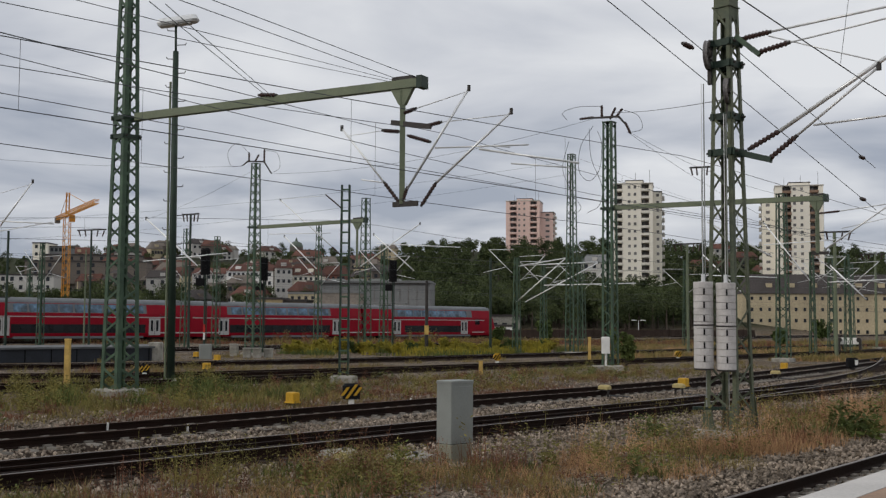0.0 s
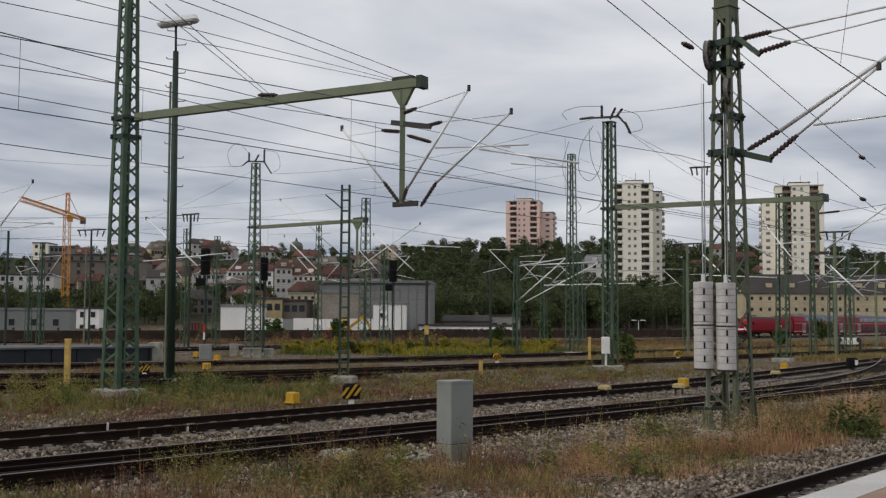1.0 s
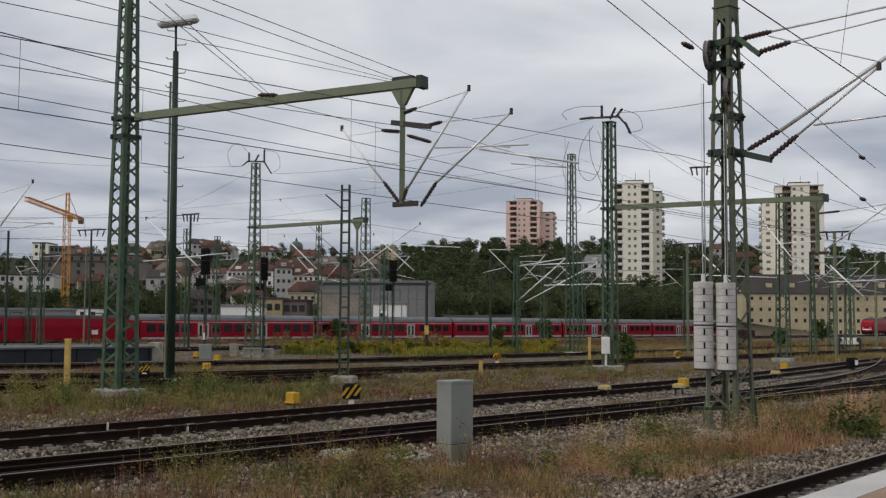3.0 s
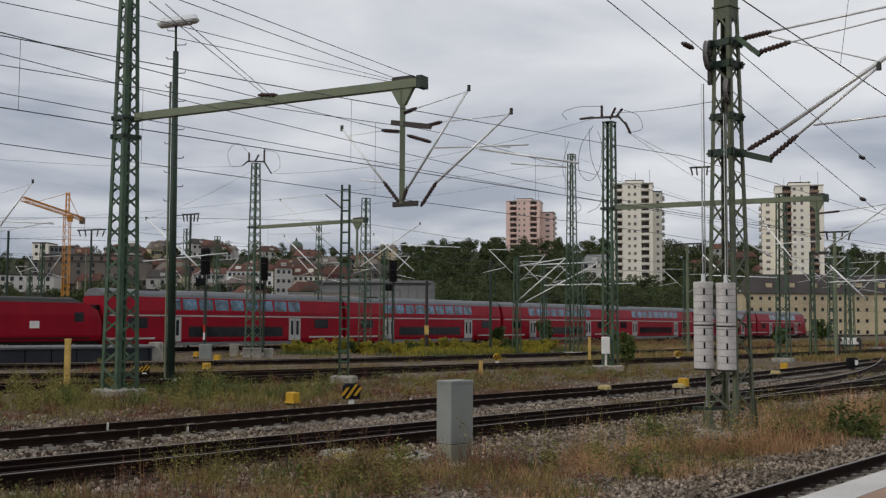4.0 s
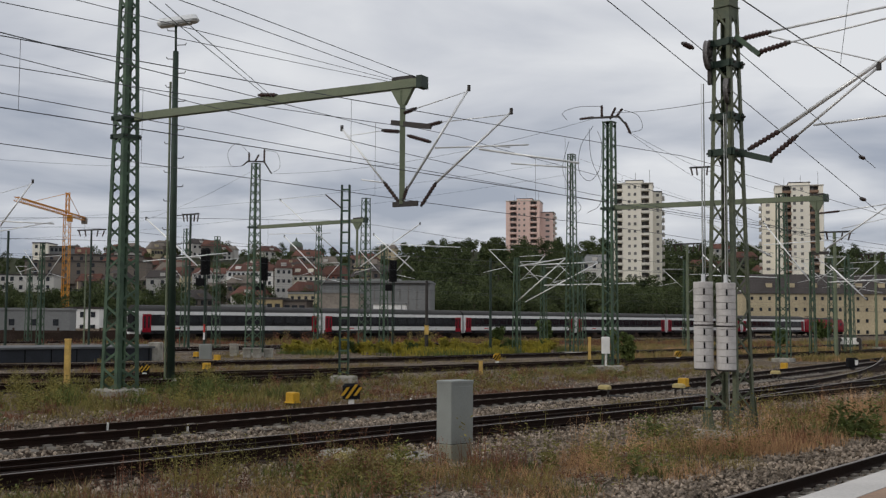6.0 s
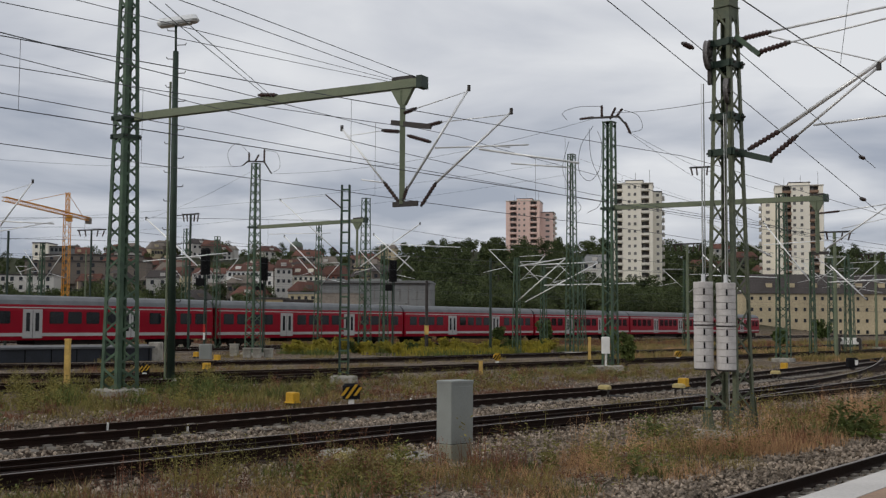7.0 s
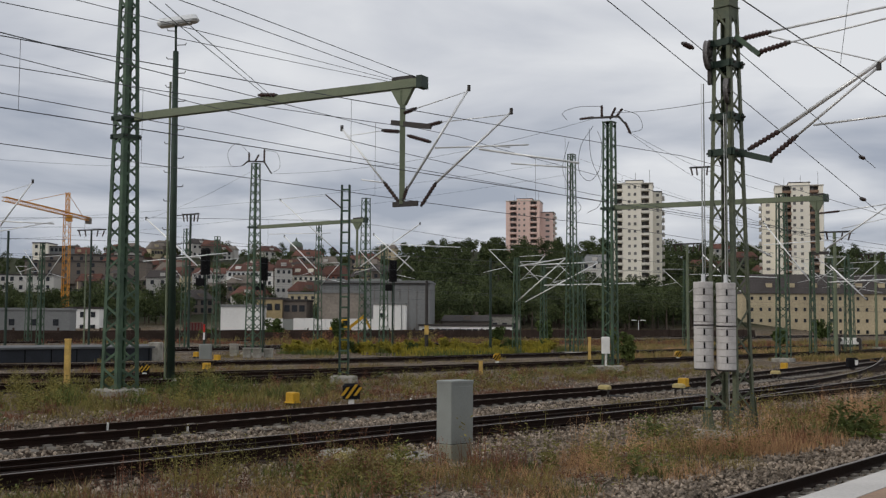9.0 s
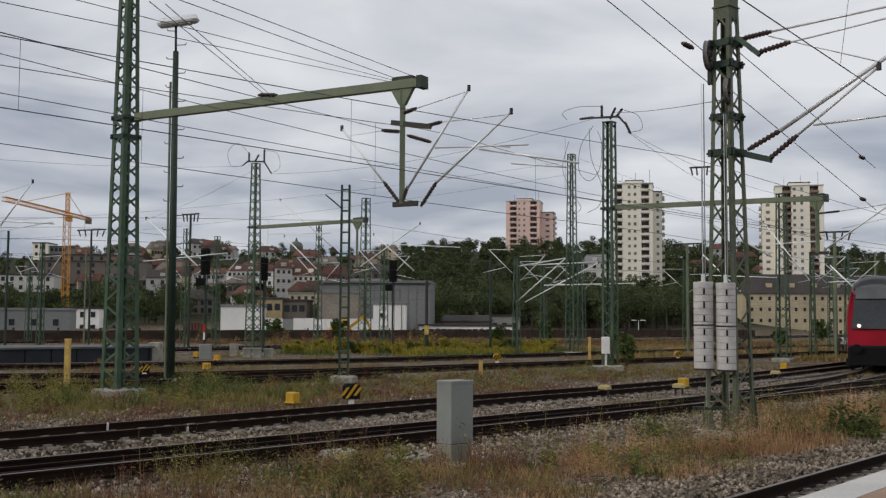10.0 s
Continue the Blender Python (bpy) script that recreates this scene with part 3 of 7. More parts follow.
weight_stack(5.28, 22.35, 1.27, 3.02, 13, "stack of pale concrete counterweight discs hanging beside the mast", 7.1)
weight_stack(5.71, 22.25, 1.25, 3.0, 13, "stack of pale concrete counterweight discs close to the mast legs", 6.45)
guide = thing("guide_bracket", "dark steel guide bracket at the counterweights' foot", "bracket")
part("bar", Geo().beam((5.05, 22.32, 0.48), (6.1, 22.45, 0.46), 0.07, 0.06), GREENDK, guide)


def pulley(x, y, z, r, label, face=35):
    t = thing("tensioner_wheel", label, "pulley", pose(x, y, z, 0, 0, face))
    g = Geo()
    seg = 22
    prof = [(r * 0.55, -0.02), (r * 0.95, -0.03), (r, -0.045), (r * 0.93, 0), (r, 0.045), (r * 0.95, 0.03), (r * 0.55, 0.02)]
    rings = [[(q * math.cos(2 * math.pi * k / seg), h, q * math.sin(2 * math.pi * k / seg)) for q, h in prof] for k in range(seg)]
    g.loft(rings + [rings[0]], caps=False)
    part("rim", g, INSULGREY, t, "grey grooved wheel rim")
    part("hub", Geo().tube([(0, -0.06, 0), (0, 0.06, 0)], r * 0.2, 10), DARKSTEEL, t)
    for k in range(5):
        a = 2 * math.pi * k / 5
        part("spoke", Geo().beam((0, 0, 0), (r * 0.6 * math.cos(a), 0, r * 0.6 * math.sin(a)), 0.045, 0.03), DARKSTEEL, t)
    part("cheek", Geo().box(0.10, 0, -r * 1.1, 0.10, 0.08, r * 1.7), DARKSTEEL, t)
    return t


pulley(5.5, 22.6, 7.75, 0.31, "spoked tensioner wheel fixed beside the mast head", 62)
pulley(5.82, 22.35, 6.95, 0.26, "spoked tensioner wheel on the mast's near face", 65)


# ---- trains ----
DARKCOACHROOF = mat("charcoal_coach_roof", (0.055, 0.054, 0.054), 0.7, 0.0, 0.25, 0.8, 20, 0.05, spec=0.15)


def side_windows(t, xs, w, z0, z1, y, material, name="window", label="", lean=0.0, r=0.08):
    """Rounded panes on both sides, proud of the skin by a few millimetres."""
    for s in (-1, 1):
        for x in xs:
            a, h = w / 2, (z1 - z0)
            ring = [(-a + r, 0), (a - r, 0), (a, r), (a, h - r), (a - r, h), (-a + r, h), (-a, h - r), (-a, r)]
            def yy(q, e):
                return s * (y - lean * q / h + e)
            g = Geo().loft([[(x + p, yy(q, -0.02), z0 + q) for p, q in ring], [(x + p, yy(q, 0.008), z0 + q) for p, q in ring]])
            part(name, g, material, t, label)


def side_door(t, xs, w, z0, z1, y, leaf=None):
    for s in (-1, 1):
        for x in xs:
            d = part("door", Geo().box(x, s * (y + 0.004), (z0 + z1) / 2, w, 0.03, z1 - z0), leaf or TRAINSTRIPE, t, "light grey double door")
            for k in (-1, 1):
                part("door_window", Geo().rbox(x + k * w * 0.235, s * (y + 0.018), z0 + (z1 - z0) * 0.56, w * 0.2, 0.02, (z1 - z0) * 0.64, 0.008), TRAINGLASS, d)
            part("door_gap", Geo().box(x, s * (y + 0.02), (z0 + z1) / 2, 0.03, 0.012, z1 - z0), BLACK, d)


WHEEL_MESH = []


def bogie(t, x, wheelbase=2.5):
    b = part("bogie", Geo().box(x, 0, 0.55, wheelbase + 0.9, 2.1, 0.22).box(x, 1.0, 0.5, 1.0, 0.16, 0.45).box(x, -1.0, 0.5, 1.0, 0.16, 0.45), BOGIE, t, "dusty brown bogie frame")
    if not WHEEL_MESH:
        WHEEL_MESH.append(Geo().tube([(0, -0.07, 0), (0, -0.03, 0), (0, 0.0, 0), (0, 0.07, 0)], [0.40, 0.46, 0.46, 0.46], 18).mesh("wheel", BOGIE))
    for k in (-1, 1):
        for s in (-0.75, 0.75):
            part("wheel", WHEEL_MESH[0], BOGIE, b, m=pose(x + k * wheelbase / 2, s, 0.46))


def body(t, length, prof_side, prof_roof, nose=0.0, skin=None, roof=None, nose_roof=None):
    """Skin and roof as lofts along x; a nose tapers the +x end."""
    h = length / 2
    xs = [-h, -h + 0.12] + [h - nose * 1.05 - 0.2] + ([h - nose * k for k in (1.0, 0.75, 0.5, 0.28, 0.12, 0.0)] if nose else [h - 0.12, h])
    def ring(prof, x):
        if nose and x > h - nose:
            u = (x - (h - nose)) / nose
            c = math.sqrt(max(0.0, 1 - (u * 0.93) ** 2))
            return [(x - 0.34 * nose * max(0.0, z - 1.3) / 3.3 * u * u * 2.2, y * (0.88 + 0.12 * c), 0.5 + (z - 0.5) * (0.84 + 0.16 * c) if z > 2 else z) for y, z in prof]
        e = 0.96 if x in (-h,) or (not nose and x == h) else 1.0
        return [(x, y * e, z) for y, z in prof]
    part("bodyshell", Geo().loft([ring(prof_side, x) for x in xs]), skin or TRAINRED, t, smooth=False)
    part("roof", Geo().loft([ring(prof_roof, x) for x in xs]), roof or TRAINROOF, t, "dull grey curved roof")


DOSTO_SIDE = [(-1.28, 0.42), (1.28, 0.42), (1.40, 0.8), (1.41, 2.7), (1.395, 3.0), (1.165, 4.05), (-1.165, 4.05), (-1.395, 3.0), (-1.41, 2.7), (-1.40, 0.8)]
DOSTO_ROOF = [(1.17, 4.03), (1.06, 4.28), (0.75, 4.50), (0.35, 4.6), (0, 4.63), (-0.35, 4.6), (-0.75, 4.50), (-1.06, 4.28), (-1.17, 4.03), (0, 4.0)]


def doubledeck(label, control=False, m=None, old=False):
    """A double-deck coach; a control car has a cab at its +x end. old: doors close to the ends and a grey upper band."""
    t = thing("double_deck_coach", label, "train coach", m, "regional train coaches")
    L = 26.4
    body(t, L, DOSTO_SIDE, DOSTO_ROOF, 1.7 if control else 0.0)
    for s in (-1, 1):
        part("stripe", Geo().box(-0.6 if control else 0, s * 1.412, 2.62, L - (4.2 if control else 0.5), 0.02, 0.11), TRAINSTRIPE, t, "light grey stripe between the decks")
        for x, w in ((-10.9, 4.6), (10.9 if not control else 9.2, 4.6 if not control else 2.6)):
            part("skirt_stripe", Geo().box(x, s * 1.40, 0.88, w, 0.03, 0.14), TRAINSTRIPE, t)
        part("lower_skirt", Geo().box(0, s * 1.385, 0.42, 15.0, 0.05, 0.24), TRAINROOF, t, "grey lower skirt")
    doors = (-6.75, 6.75) if not control else (-6.6, 6.9)
    if old:
        doors = (-8.6, 8.9) if not control else (-7.2, 6.2)
        for s in (-1, 1):
            part("upper_band", Geo().loft([[(x, s * (y + e), z) for x, y, z in ((-8.1, 1.385, 3.03), (7.9, 1.385, 3.03), (7.9, 1.178, 3.99), (-8.1, 1.178, 3.99))] for e in (-0.02, 0.005)]), TRAINROOF, t, "blue-grey upper window band")
            part("lower_band", Geo().box(0.0, s * 1.403, 1.34, doors[1] - doors[0] - 2.0, 0.016, 0.95), TRAINBLACK, t, "dark lower window band")
    side_door(t, doors, 1.45, 0.62, 2.52, 1.405)
    x0, x1 = doors[0] + 1.5, doors[1] - 1.5
    n = 8
    low = [x0 + (x1 - x0) * (i + 0.5) / n for i in range(n)]
    side_windows(t, low, 1.30, 0.95, 1.78, 1.41, TRAINGLASS, "lower_window")
    up = [-7.6 + 15.2 * (i + 0.5) / 9 for i in range(9)] if not control else [-7.0 + 13.8 * (i + 0.5) / 9 for i in range(9)]
    side_windows(t, up, 1.46, 3.08, 3.95, 1.38, UPGLASS, "upper_window", "upper deck window coloured with a sky reflection", lean=0.188)
    if not old:
        side_windows(t, (-10.2,) if control else (-10.2, 10.2), 1.8, 1.65, 2.45, 1.412, TRAINGLASS, "end_window")
    bogie(t, -10.0)
    bogie(t, 10.0 if not control else 9.4)
    part("roof_unit", Geo().box(-8.6, 0, 4.6, 2.0, 1.3, 0.12), DARKSTEEL, t)
    part("gangway", Geo().box(-L / 2 - 0.17, 0, 2.2, 0.35, 1.5, 2.3), BLACK, t, "black rubber gangway")
    if control:
        g = Geo().loft([[(L / 2 - 0.62 - 0.42 * (z - 2.0) - 0.30 * (abs(y) / 1.1) ** 2, y, z) for y, z in ((-1.14, 2.0), (1.14, 2.0), (1.02, 3.5), (-1.02, 3.5))],
                        [(L / 2 + 0.03 - 0.42 * (z - 2.0) - 0.30 * (abs(y) / 1.1) ** 2, y, z) for y, z in ((-1.14, 2.0), (1.14, 2.0), (1.02, 3.5), (-1.02, 3.5))]])
        part("windscreen", g, WINDSCREEN, t, "wide grey sloping windscreen")
        g = Geo().box(L / 2 - 1.25, 0, 3.75, 1.0, 1.9, 0.55)
        part("destination_panel", g, TRAINROOF, t)
        for s in (-1, 1):
            part("headlight", Geo().tube([(L / 2 - 0.5, s * 0.78, 2.14), (L / 2 + 0.03, s * 0.78, 2.14)], 0.085, 10), HEADLIGHT, t, "lit headlight")
            part("buffer", Geo().tube([(L / 2 - 0.3, s * 0.87, 1.05), (L / 2 + 0.25, s * 0.87, 1.05), (L / 2 + 0.3, s * 0.87, 1.05)], [0.1, 0.1, 0.22], 10), BLACK, t)
        part("apron", Geo().rbox(L / 2 - 0.55, 0, 0.72, 1.25, 2.62, 0.95, 0.1), BLACK, t, "black front apron")
        side_windows(t, (9.0,), 1.0, 2.0, 2.75, 1.412, TRAINGLASS, "cab_window")
    else:
        part("gangway", Geo().box(L / 2 + 0.17, 0, 2.2, 0.35, 1.5, 2.3), BLACK, t)
    return t


COACH_SIDE = [(-1.32, 0.75), (1.32, 0.75), (1.40, 1.1), (1.41, 2.9), (1.34, 3.35), (-1.34, 3.35), (-1.41, 2.9), (-1.40, 1.1)]
COACH_ROOF = [(1.345, 3.33), (1.2, 3.66), (0.85, 3.92), (0.4, 4.03), (0, 4.05), (-0.4, 4.03), (-0.85, 3.92), (-1.2, 3.66), (-1.345, 3.33), (0, 3.3)]


def coach(label, style, m=None):
    """A single-deck coach: style red (regional) or white (express with a black window band)."""
    t = thing("passenger_coach", label, "train coach", m, style + " coaches")
    L = 26.1
    red = style == "red"
    body(t, L, COACH_SIDE, COACH_ROOF, 0.0, TRAINRED if red else TRAINWHITE, TRAINROOF if red else DARKCOACHROOF)
    for s in (-1, 1):
        if red:
            part("stripe", Geo().box(0, s * 1.40, 1.16, L - 0.4, 0.02, 0.24), TRAINSTRIPE, t, "light grey stripe")
            part("stripe", Geo().box(0, s * 1.375, 3.12, L - 0.4, 0.02, 0.09), TRAINSTRIPE, t)
        else:
            part("window_band", Geo().box(0, s * 1.402, 2.32, L - 3.0, 0.02, 1.26), TRAINBLACK, t, "black window band")
            part("skirt", Geo().box(0, s * 1.385, 0.95, L - 0.5, 0.05, 0.40), TRAINBLACK, t, "black lower skirt")
            part("lettering_bar", Geo().box(-8.2, s * 1.405, 1.42, 0.9, 0.012, 0.12), REDPAINT, t)
    if red:
        side_door(t, (-4.4, 4.4, ), 1.6, 0.9, 3.0, 1.405)
        xs = [-11.6, -10.0, -8.4, -6.8, -2.4, -0.8, 0.8, 2.4, 6.8, 8.4, 10.0, 11.6]
        side_windows(t, xs, 1.2, 1.95, 2.85, 1.41, TRAINGLASS)
    else:
        side_door(t, (-12.1, 12.1), 1.1, 0.95, 3.0, 1.405, TRAINRED)
        side_windows(t, [-9.9 + 1.8 * i for i in range(12)], 1.5, 2.05, 2.8, 1.42, TRAINGLASS)
    bogie(t, -9.5)
    bogie(t, 9.5)
    part("underfloor_box", Geo().box(0, 0, 0.62, 8.0, 2.2, 0.45), BOGIE, t)
    for k in (-1, 1):
        part("gangway", Geo().box(k * (L / 2 + 0.16), 0, 2.1, 0.32, 1.4, 2.2), BLACK, t)
    return t


LOCO_SIDE = [(-1.35, 0.75), (1.35, 0.75), (1.47, 1.15), (1.48, 2.6), (1.38, 3.45), (-1.38, 3.45), (-1.48, 2.6), (-1.47, 1.15)]


def locomotive(label, L=18.8, m=None, boxy=False):
    t = thing("electric_locomotive", label, "locomotive", m)
    h = L / 2
    rake = 0.55 if boxy else 1.5
    stations = [(-h, 0.0), (-h + 0.35, 0.55), (-h + rake, 1.0), (h - rake, 1.0), (h - 0.35, 0.55), (h, 0.0)]
    def ring(x, u):
        s = 0.90 + 0.10 * u
        top = 2.1 if u == 0 else (2.95 if u < 1 else 3.45)
        return [(x, y * s, z if z < 2 else 2.0 + (z - 2.0) * (top - 2.0) / 1.45) for y, z in LOCO_SIDE]
    part("bodyshell", Geo().loft([ring(*q) for q in stations]), TRAINRED, t)
    roof = [(1.38, 3.44), (1.15, 3.72), (0.6, 3.84), (-0.6, 3.84), (-1.15, 3.72), (-1.38, 3.44)]
    part("roof", Geo().loft([[(x, y * k, 3.44 + (z - 3.44) * k2) for y, z in roof] for x, k, k2 in ((-h + rake, 0.9, 0.2), (-h + rake + 0.7, 1, 1), (h - rake - 0.7, 1, 1), (h - rake, 0.9, 0.2))]), DARKCOACHROOF, t, "dusty dark locomotive roof")
    part("underframe", Geo().box(0, 0, 0.72, L - 0.6, 2.5, 0.35), BOGIE, t, "dark grey underframe")
    for k in (-1, 1):
        # windscreen, bib and lamps at both ends
        a = k * (h - 0.16)
        g = Geo().loft([[(a - k * 0.06, -1.05, 2.2), (a - k * 0.06, 1.05, 2.2), (a - k * rake * 0.62, 1.0, 3.05), (a - k * rake * 0.62, -1.0, 3.05)],
                        [(a + k * 0.10, -1.05, 2.2), (a + k * 0.10, 1.05, 2.2), (a - k * (rake * 0.62 - 0.16), 1.0, 3.05), (a - k * (rake * 0.62 - 0.16), -1.0, 3.05)]])
        part("windscreen", g, TRAINGLASS, t, "dark windscreen")
        part("bib", Geo().box(k * (h + 0.005), 0, 1.3, 0.02, 2.1, 0.3), WHITE, t, "white warning bib")
        for s in (-1, 1):
            part("headlight", Geo().tube([(k * (h - 0.02), s * 0.78, 1.72), (k * (h + 0.03), s * 0.78, 1.72)], 0.13, 10), LAMPGLASS, t, "pale headlight")
            part("buffer", Geo().tube([(k * (h - 0.1), s * 0.87, 1.05), (k * (h + 0.32), s * 0.87, 1.05), (k * (h + 0.37), s * 0.87, 1.05)], [0.1, 0.1, 0.23], 10), BLACK, t)
            part("cab_window", Geo().rbox(k * (h - rake - 0.55), s * 1.475, 2.45, 0.8, 0.02, 0.65, 0.008), TRAINGLASS, t)
        part("snowplough", Geo().box(k * (h - 0.35), 0, 0.38, 0.3, 2.2, 0.36), BOGIE, t)
        bogie(t, k * L * 0.28, 2.8)
    for s in (-1, 1):
        if boxy:
            part("grille", Geo().box(0, s * 1.435, 3.0, L * 0.52, 0.03, 0.42), BLACK, t, "black side grilles")
        part("emblem", Geo().box(L * 0.20, s * 1.482, 1.9, 0.75, 0.01, 0.5), WHITE, t, "small pale emblem panel")
        part("step", Geo().box(0, s * 1.42, 0.95, L - 2.2, 0.06, 0.10), BOGIE, t)
    for x in (-L * 0.26, L * 0.26):
        pg = part("pantograph", Geo().beam((x - 0.9, -0.6, 3.98), (x - 0.9, 0.6, 3.98), 0.06).beam((x + 0.9, -0.6, 3.98), (x + 0.9, 0.6, 3.98), 0.06).beam((x - 0.9, 0, 3.98), (x + 0.9, 0, 4.06), 0.05)
                  .beam((x, -0.8, 4.1), (x, 0.8, 4.1), 0.08), DARKSTEEL, t, "folded dark pantograph")
        for s in (-1, 1):
            part("roof_insulator", Geo().tube([(x + s * 0.6, 0, 3.82), (x + s * 0.6, 0, 4.02)], 0.07, 8), INSUL, pg)
    return t


SB_SIDE = [(-1.36, 0.6), (1.36, 0.6), (1.42, 0.95), (1.43, 2.7), (1.33, 3.4), (-1.33, 3.4), (-1.43, 2.7), (-1.42, 0.95)]
SB_ROOF = [(1.335, 3.38), (1.15, 3.75), (0.7, 3.98), (0, 4.05), (-0.7, 3.98), (-1.15, 3.75), (-1.335, 3.38), (0, 3.35)]


def railcar(label, end=0, m=None, dull=False):
    """One section of a commuter unit; end: +1 or -1 puts a cab at that end."""
    t = thing("commuter_railcar", label, "train coach", m, "commuter railcars")
    L = 16.4
    skin = TRAINDULL if dull else TRAINRED
    h = L / 2
    body(t, L, SB_SIDE, SB_ROOF, 0.0, skin, TRAINROOF)
    for s in (-1, 1):
        part("stripe", Geo().box(0, s * 1.415, 0.98, L - 0.5, 0.02, 0.14), TRAINSTRIPE, t)
    side_door(t, (-5.3, 0.0, 5.3), 1.5, 0.95, 2.95, 1.42, TRAINROOF if dull else None)
    side_windows(t, (-3.4, -1.9, 1.9, 3.4, 7.1, -7.1), 1.15, 1.85, 2.8, 1.43, TRAINGLASS)
    bogie(t, -h + 2.2, 2.2)
    bogie(t, h - 2.2, 2.2)
    part("roof_pod", Geo().rbox(0, 0, 4.05, 7.5, 1.7, 0.32, 0.08), TRAINSTRIPE if dull else TRAINROOF, t)
    if end:
        part("windscreen", Geo().loft([[(end * (h - 0.3), -1.1, 1.75), (end * (h - 0.3), 1.1, 1.75), (end * (h - 0.5), 1.05, 3.2), (end * (h - 0.5), -1.05, 3.2)],
                                       [(end * (h + 0.16), -1.1, 1.75), (end * (h + 0.16), 1.1, 1.75), (end * (h - 0.12), 1.05, 3.2), (end * (h - 0.12), -1.05, 3.2)]]), TRAINGLASS, t, "black windscreen")
        part("nose_panel", Geo().rbox(end * (h + 0.1), 0, 1.2, 0.3, 2.4, 0.9, 0.08), skin, t)
        for s in (-1, 1):
            part("headlight", Geo().box(end * (h + 0.26), s * 0.85, 1.45, 0.03, 0.3, 0.14), LAMPGLASS, t)
    return t


def along(line, s, flip=False):
    """The pose of a vehicle on a track, its middle s metres from the track's named point."""
    x, y, theta, z = line
    d = heading(theta)
    return pose(x + d.x * s, y + d.y * s, z, 0, 0, 90 - theta + (180 if flip else 0))


def interp(keys, t):
    """Position at t of a list of (seconds, metres), held at both ends."""
    if t <= keys[0][0]:
        return keys[0][1]
    for (t0, s0), (t1, s1) in zip(keys, keys[1:]):
        if t <= t1:
            return s0 + (s1 - s0) * (t - t0) / (t1 - t0)
    return keys[-1][1]


TRAINS = []


def make_train(line, keys, vehicles):
    """vehicles: (object, half length, flipped) from the reference end towards -s; keys give that end's place."""
    off = 0.0
    for ob, half, flip in vehicles:
        off += half
        TRAINS.append((ob, line, keys, -off, flip))
        off += half


DD_MID = "red double-deck coach with blue upper windows and grey roof"
DD_END = "red double-deck control car with a rounded cab end"
dd_mid = doubledeck(DD_MID)
dd_end = doubledeck(DD_END, True)
do_mid = doubledeck("red double-deck coach with a blue-grey upper window band", old=True)
do_end = doubledeck("red double-deck control car with a grey upper window band", True, old=True)
loco_a = locomotive("red electric locomotive with a sloping cab and pantographs")
loco_b = locomotive("boxy red electric locomotive with black side grilles", 16.7, boxy=True)
co_red = coach("red single-deck regional coach with grey doors", "red")
co_white = coach("white express coach with a black window band", "white")
rc_mid = railcar("red commuter railcar section with grey doors")
rc_end = railcar("red commuter railcar with a cab", 1)
rd_mid = railcar("dull red commuter railcar section with a white roof", dull=True)
rd_end = railcar("dull red commuter railcar with a cab and white roof", 1, dull=True)


def more(ob):
    return copy_thing(ob, Matrix())


DD, CO, RC = 13.4, 13.2, 8.3
# double-deck train pushed away to the right, control car leading
make_train(LINE_N2, [(0.0, 11), (0.1, 32), (0.2, 56), (0.3, 80), (0.4, 104), (0.5, 127), (0.6, 148), (0.7, 171), (0.8, 194), (0.9, 213), (1.0, 238), (1.1, 264), (1.2, 298), (1.3, 345), (1.4, 400)],
           [(do_end, DD, False), (do_mid, DD, False)] + [(more(do_mid), DD, False) for _ in range(3)] + [(loco_a, 9.4, False)])
# commuter unit on the lower track to the right
make_train(LINE_N3, [(0.9, -110), (1.0, -80), (1.1, -25), (1.2, 40), (1.3, 84), (1.4, 130), (1.5, 190), (1.6, 247), (1.7, 305), (1.8, 370), (1.9, 440)],
           [(more(rd_end), RC, False), (more(rd_mid), RC, False), (more(rd_mid), RC, False), (more(rd_end), RC, True), (more(rd_end), RC, False), (more(rd_mid), RC, False), (more(rd_mid), RC, False), (rd_end, RC, True)])
# regional train to the left behind a locomotive; the keys hold its left end, reversed below
make_train(LINE_N2B, [(1.7, 410), (1.9, 335), (2.0, 302), (2.1, 273), (2.2, 246), (2.3, 220), (2.4, 201), (2.5, 182), (2.6, 160), (2.7, 140), (3.0, 86), (3.4, 10), (3.8, -54.4), (4.0, -100), (4.3, -180)],
           [(co_red, CO, False)] + [(more(co_red), CO, False) for _ in range(4)] + [(more(loco_a), 9.4, False)])
# double-deck train to the left behind a locomotive, control car last
make_train(LINE_N1, [(2.75, 430), (3.3, 270), (3.8, 156), (3.9, 141.5), (4.0, 131), (4.1, 118), (4.2, 101), (4.3, 74), (4.4, 52.9), (4.5, 39.4), (4.6, 27.8), (4.7, 15.6), (4.8, 2.8), (4.9, -8.6), (5.0, -21.8), (5.1, -32), (5.2, -43), (5.3, -56), (5.6, -100)],
           [(dd_end, DD, False)] + [(more(dd_mid), DD, False) for _ in range(5)] + [(more(loco_a), 9.4, False)])
# express train to the right
make_train(LINE_N2, [(5.2, -110), (5.3, -74), (5.4, -45.2), (5.5, -19.2), (5.6, 8.7), (5.7, 39.8), (6.0, 128), (6.6, 330), (6.75, 400)],
           [(more(loco_a), 9.4, False)] + [(co_white, CO, False)] + [(more(co_white), CO, False) for _ in range(5)])
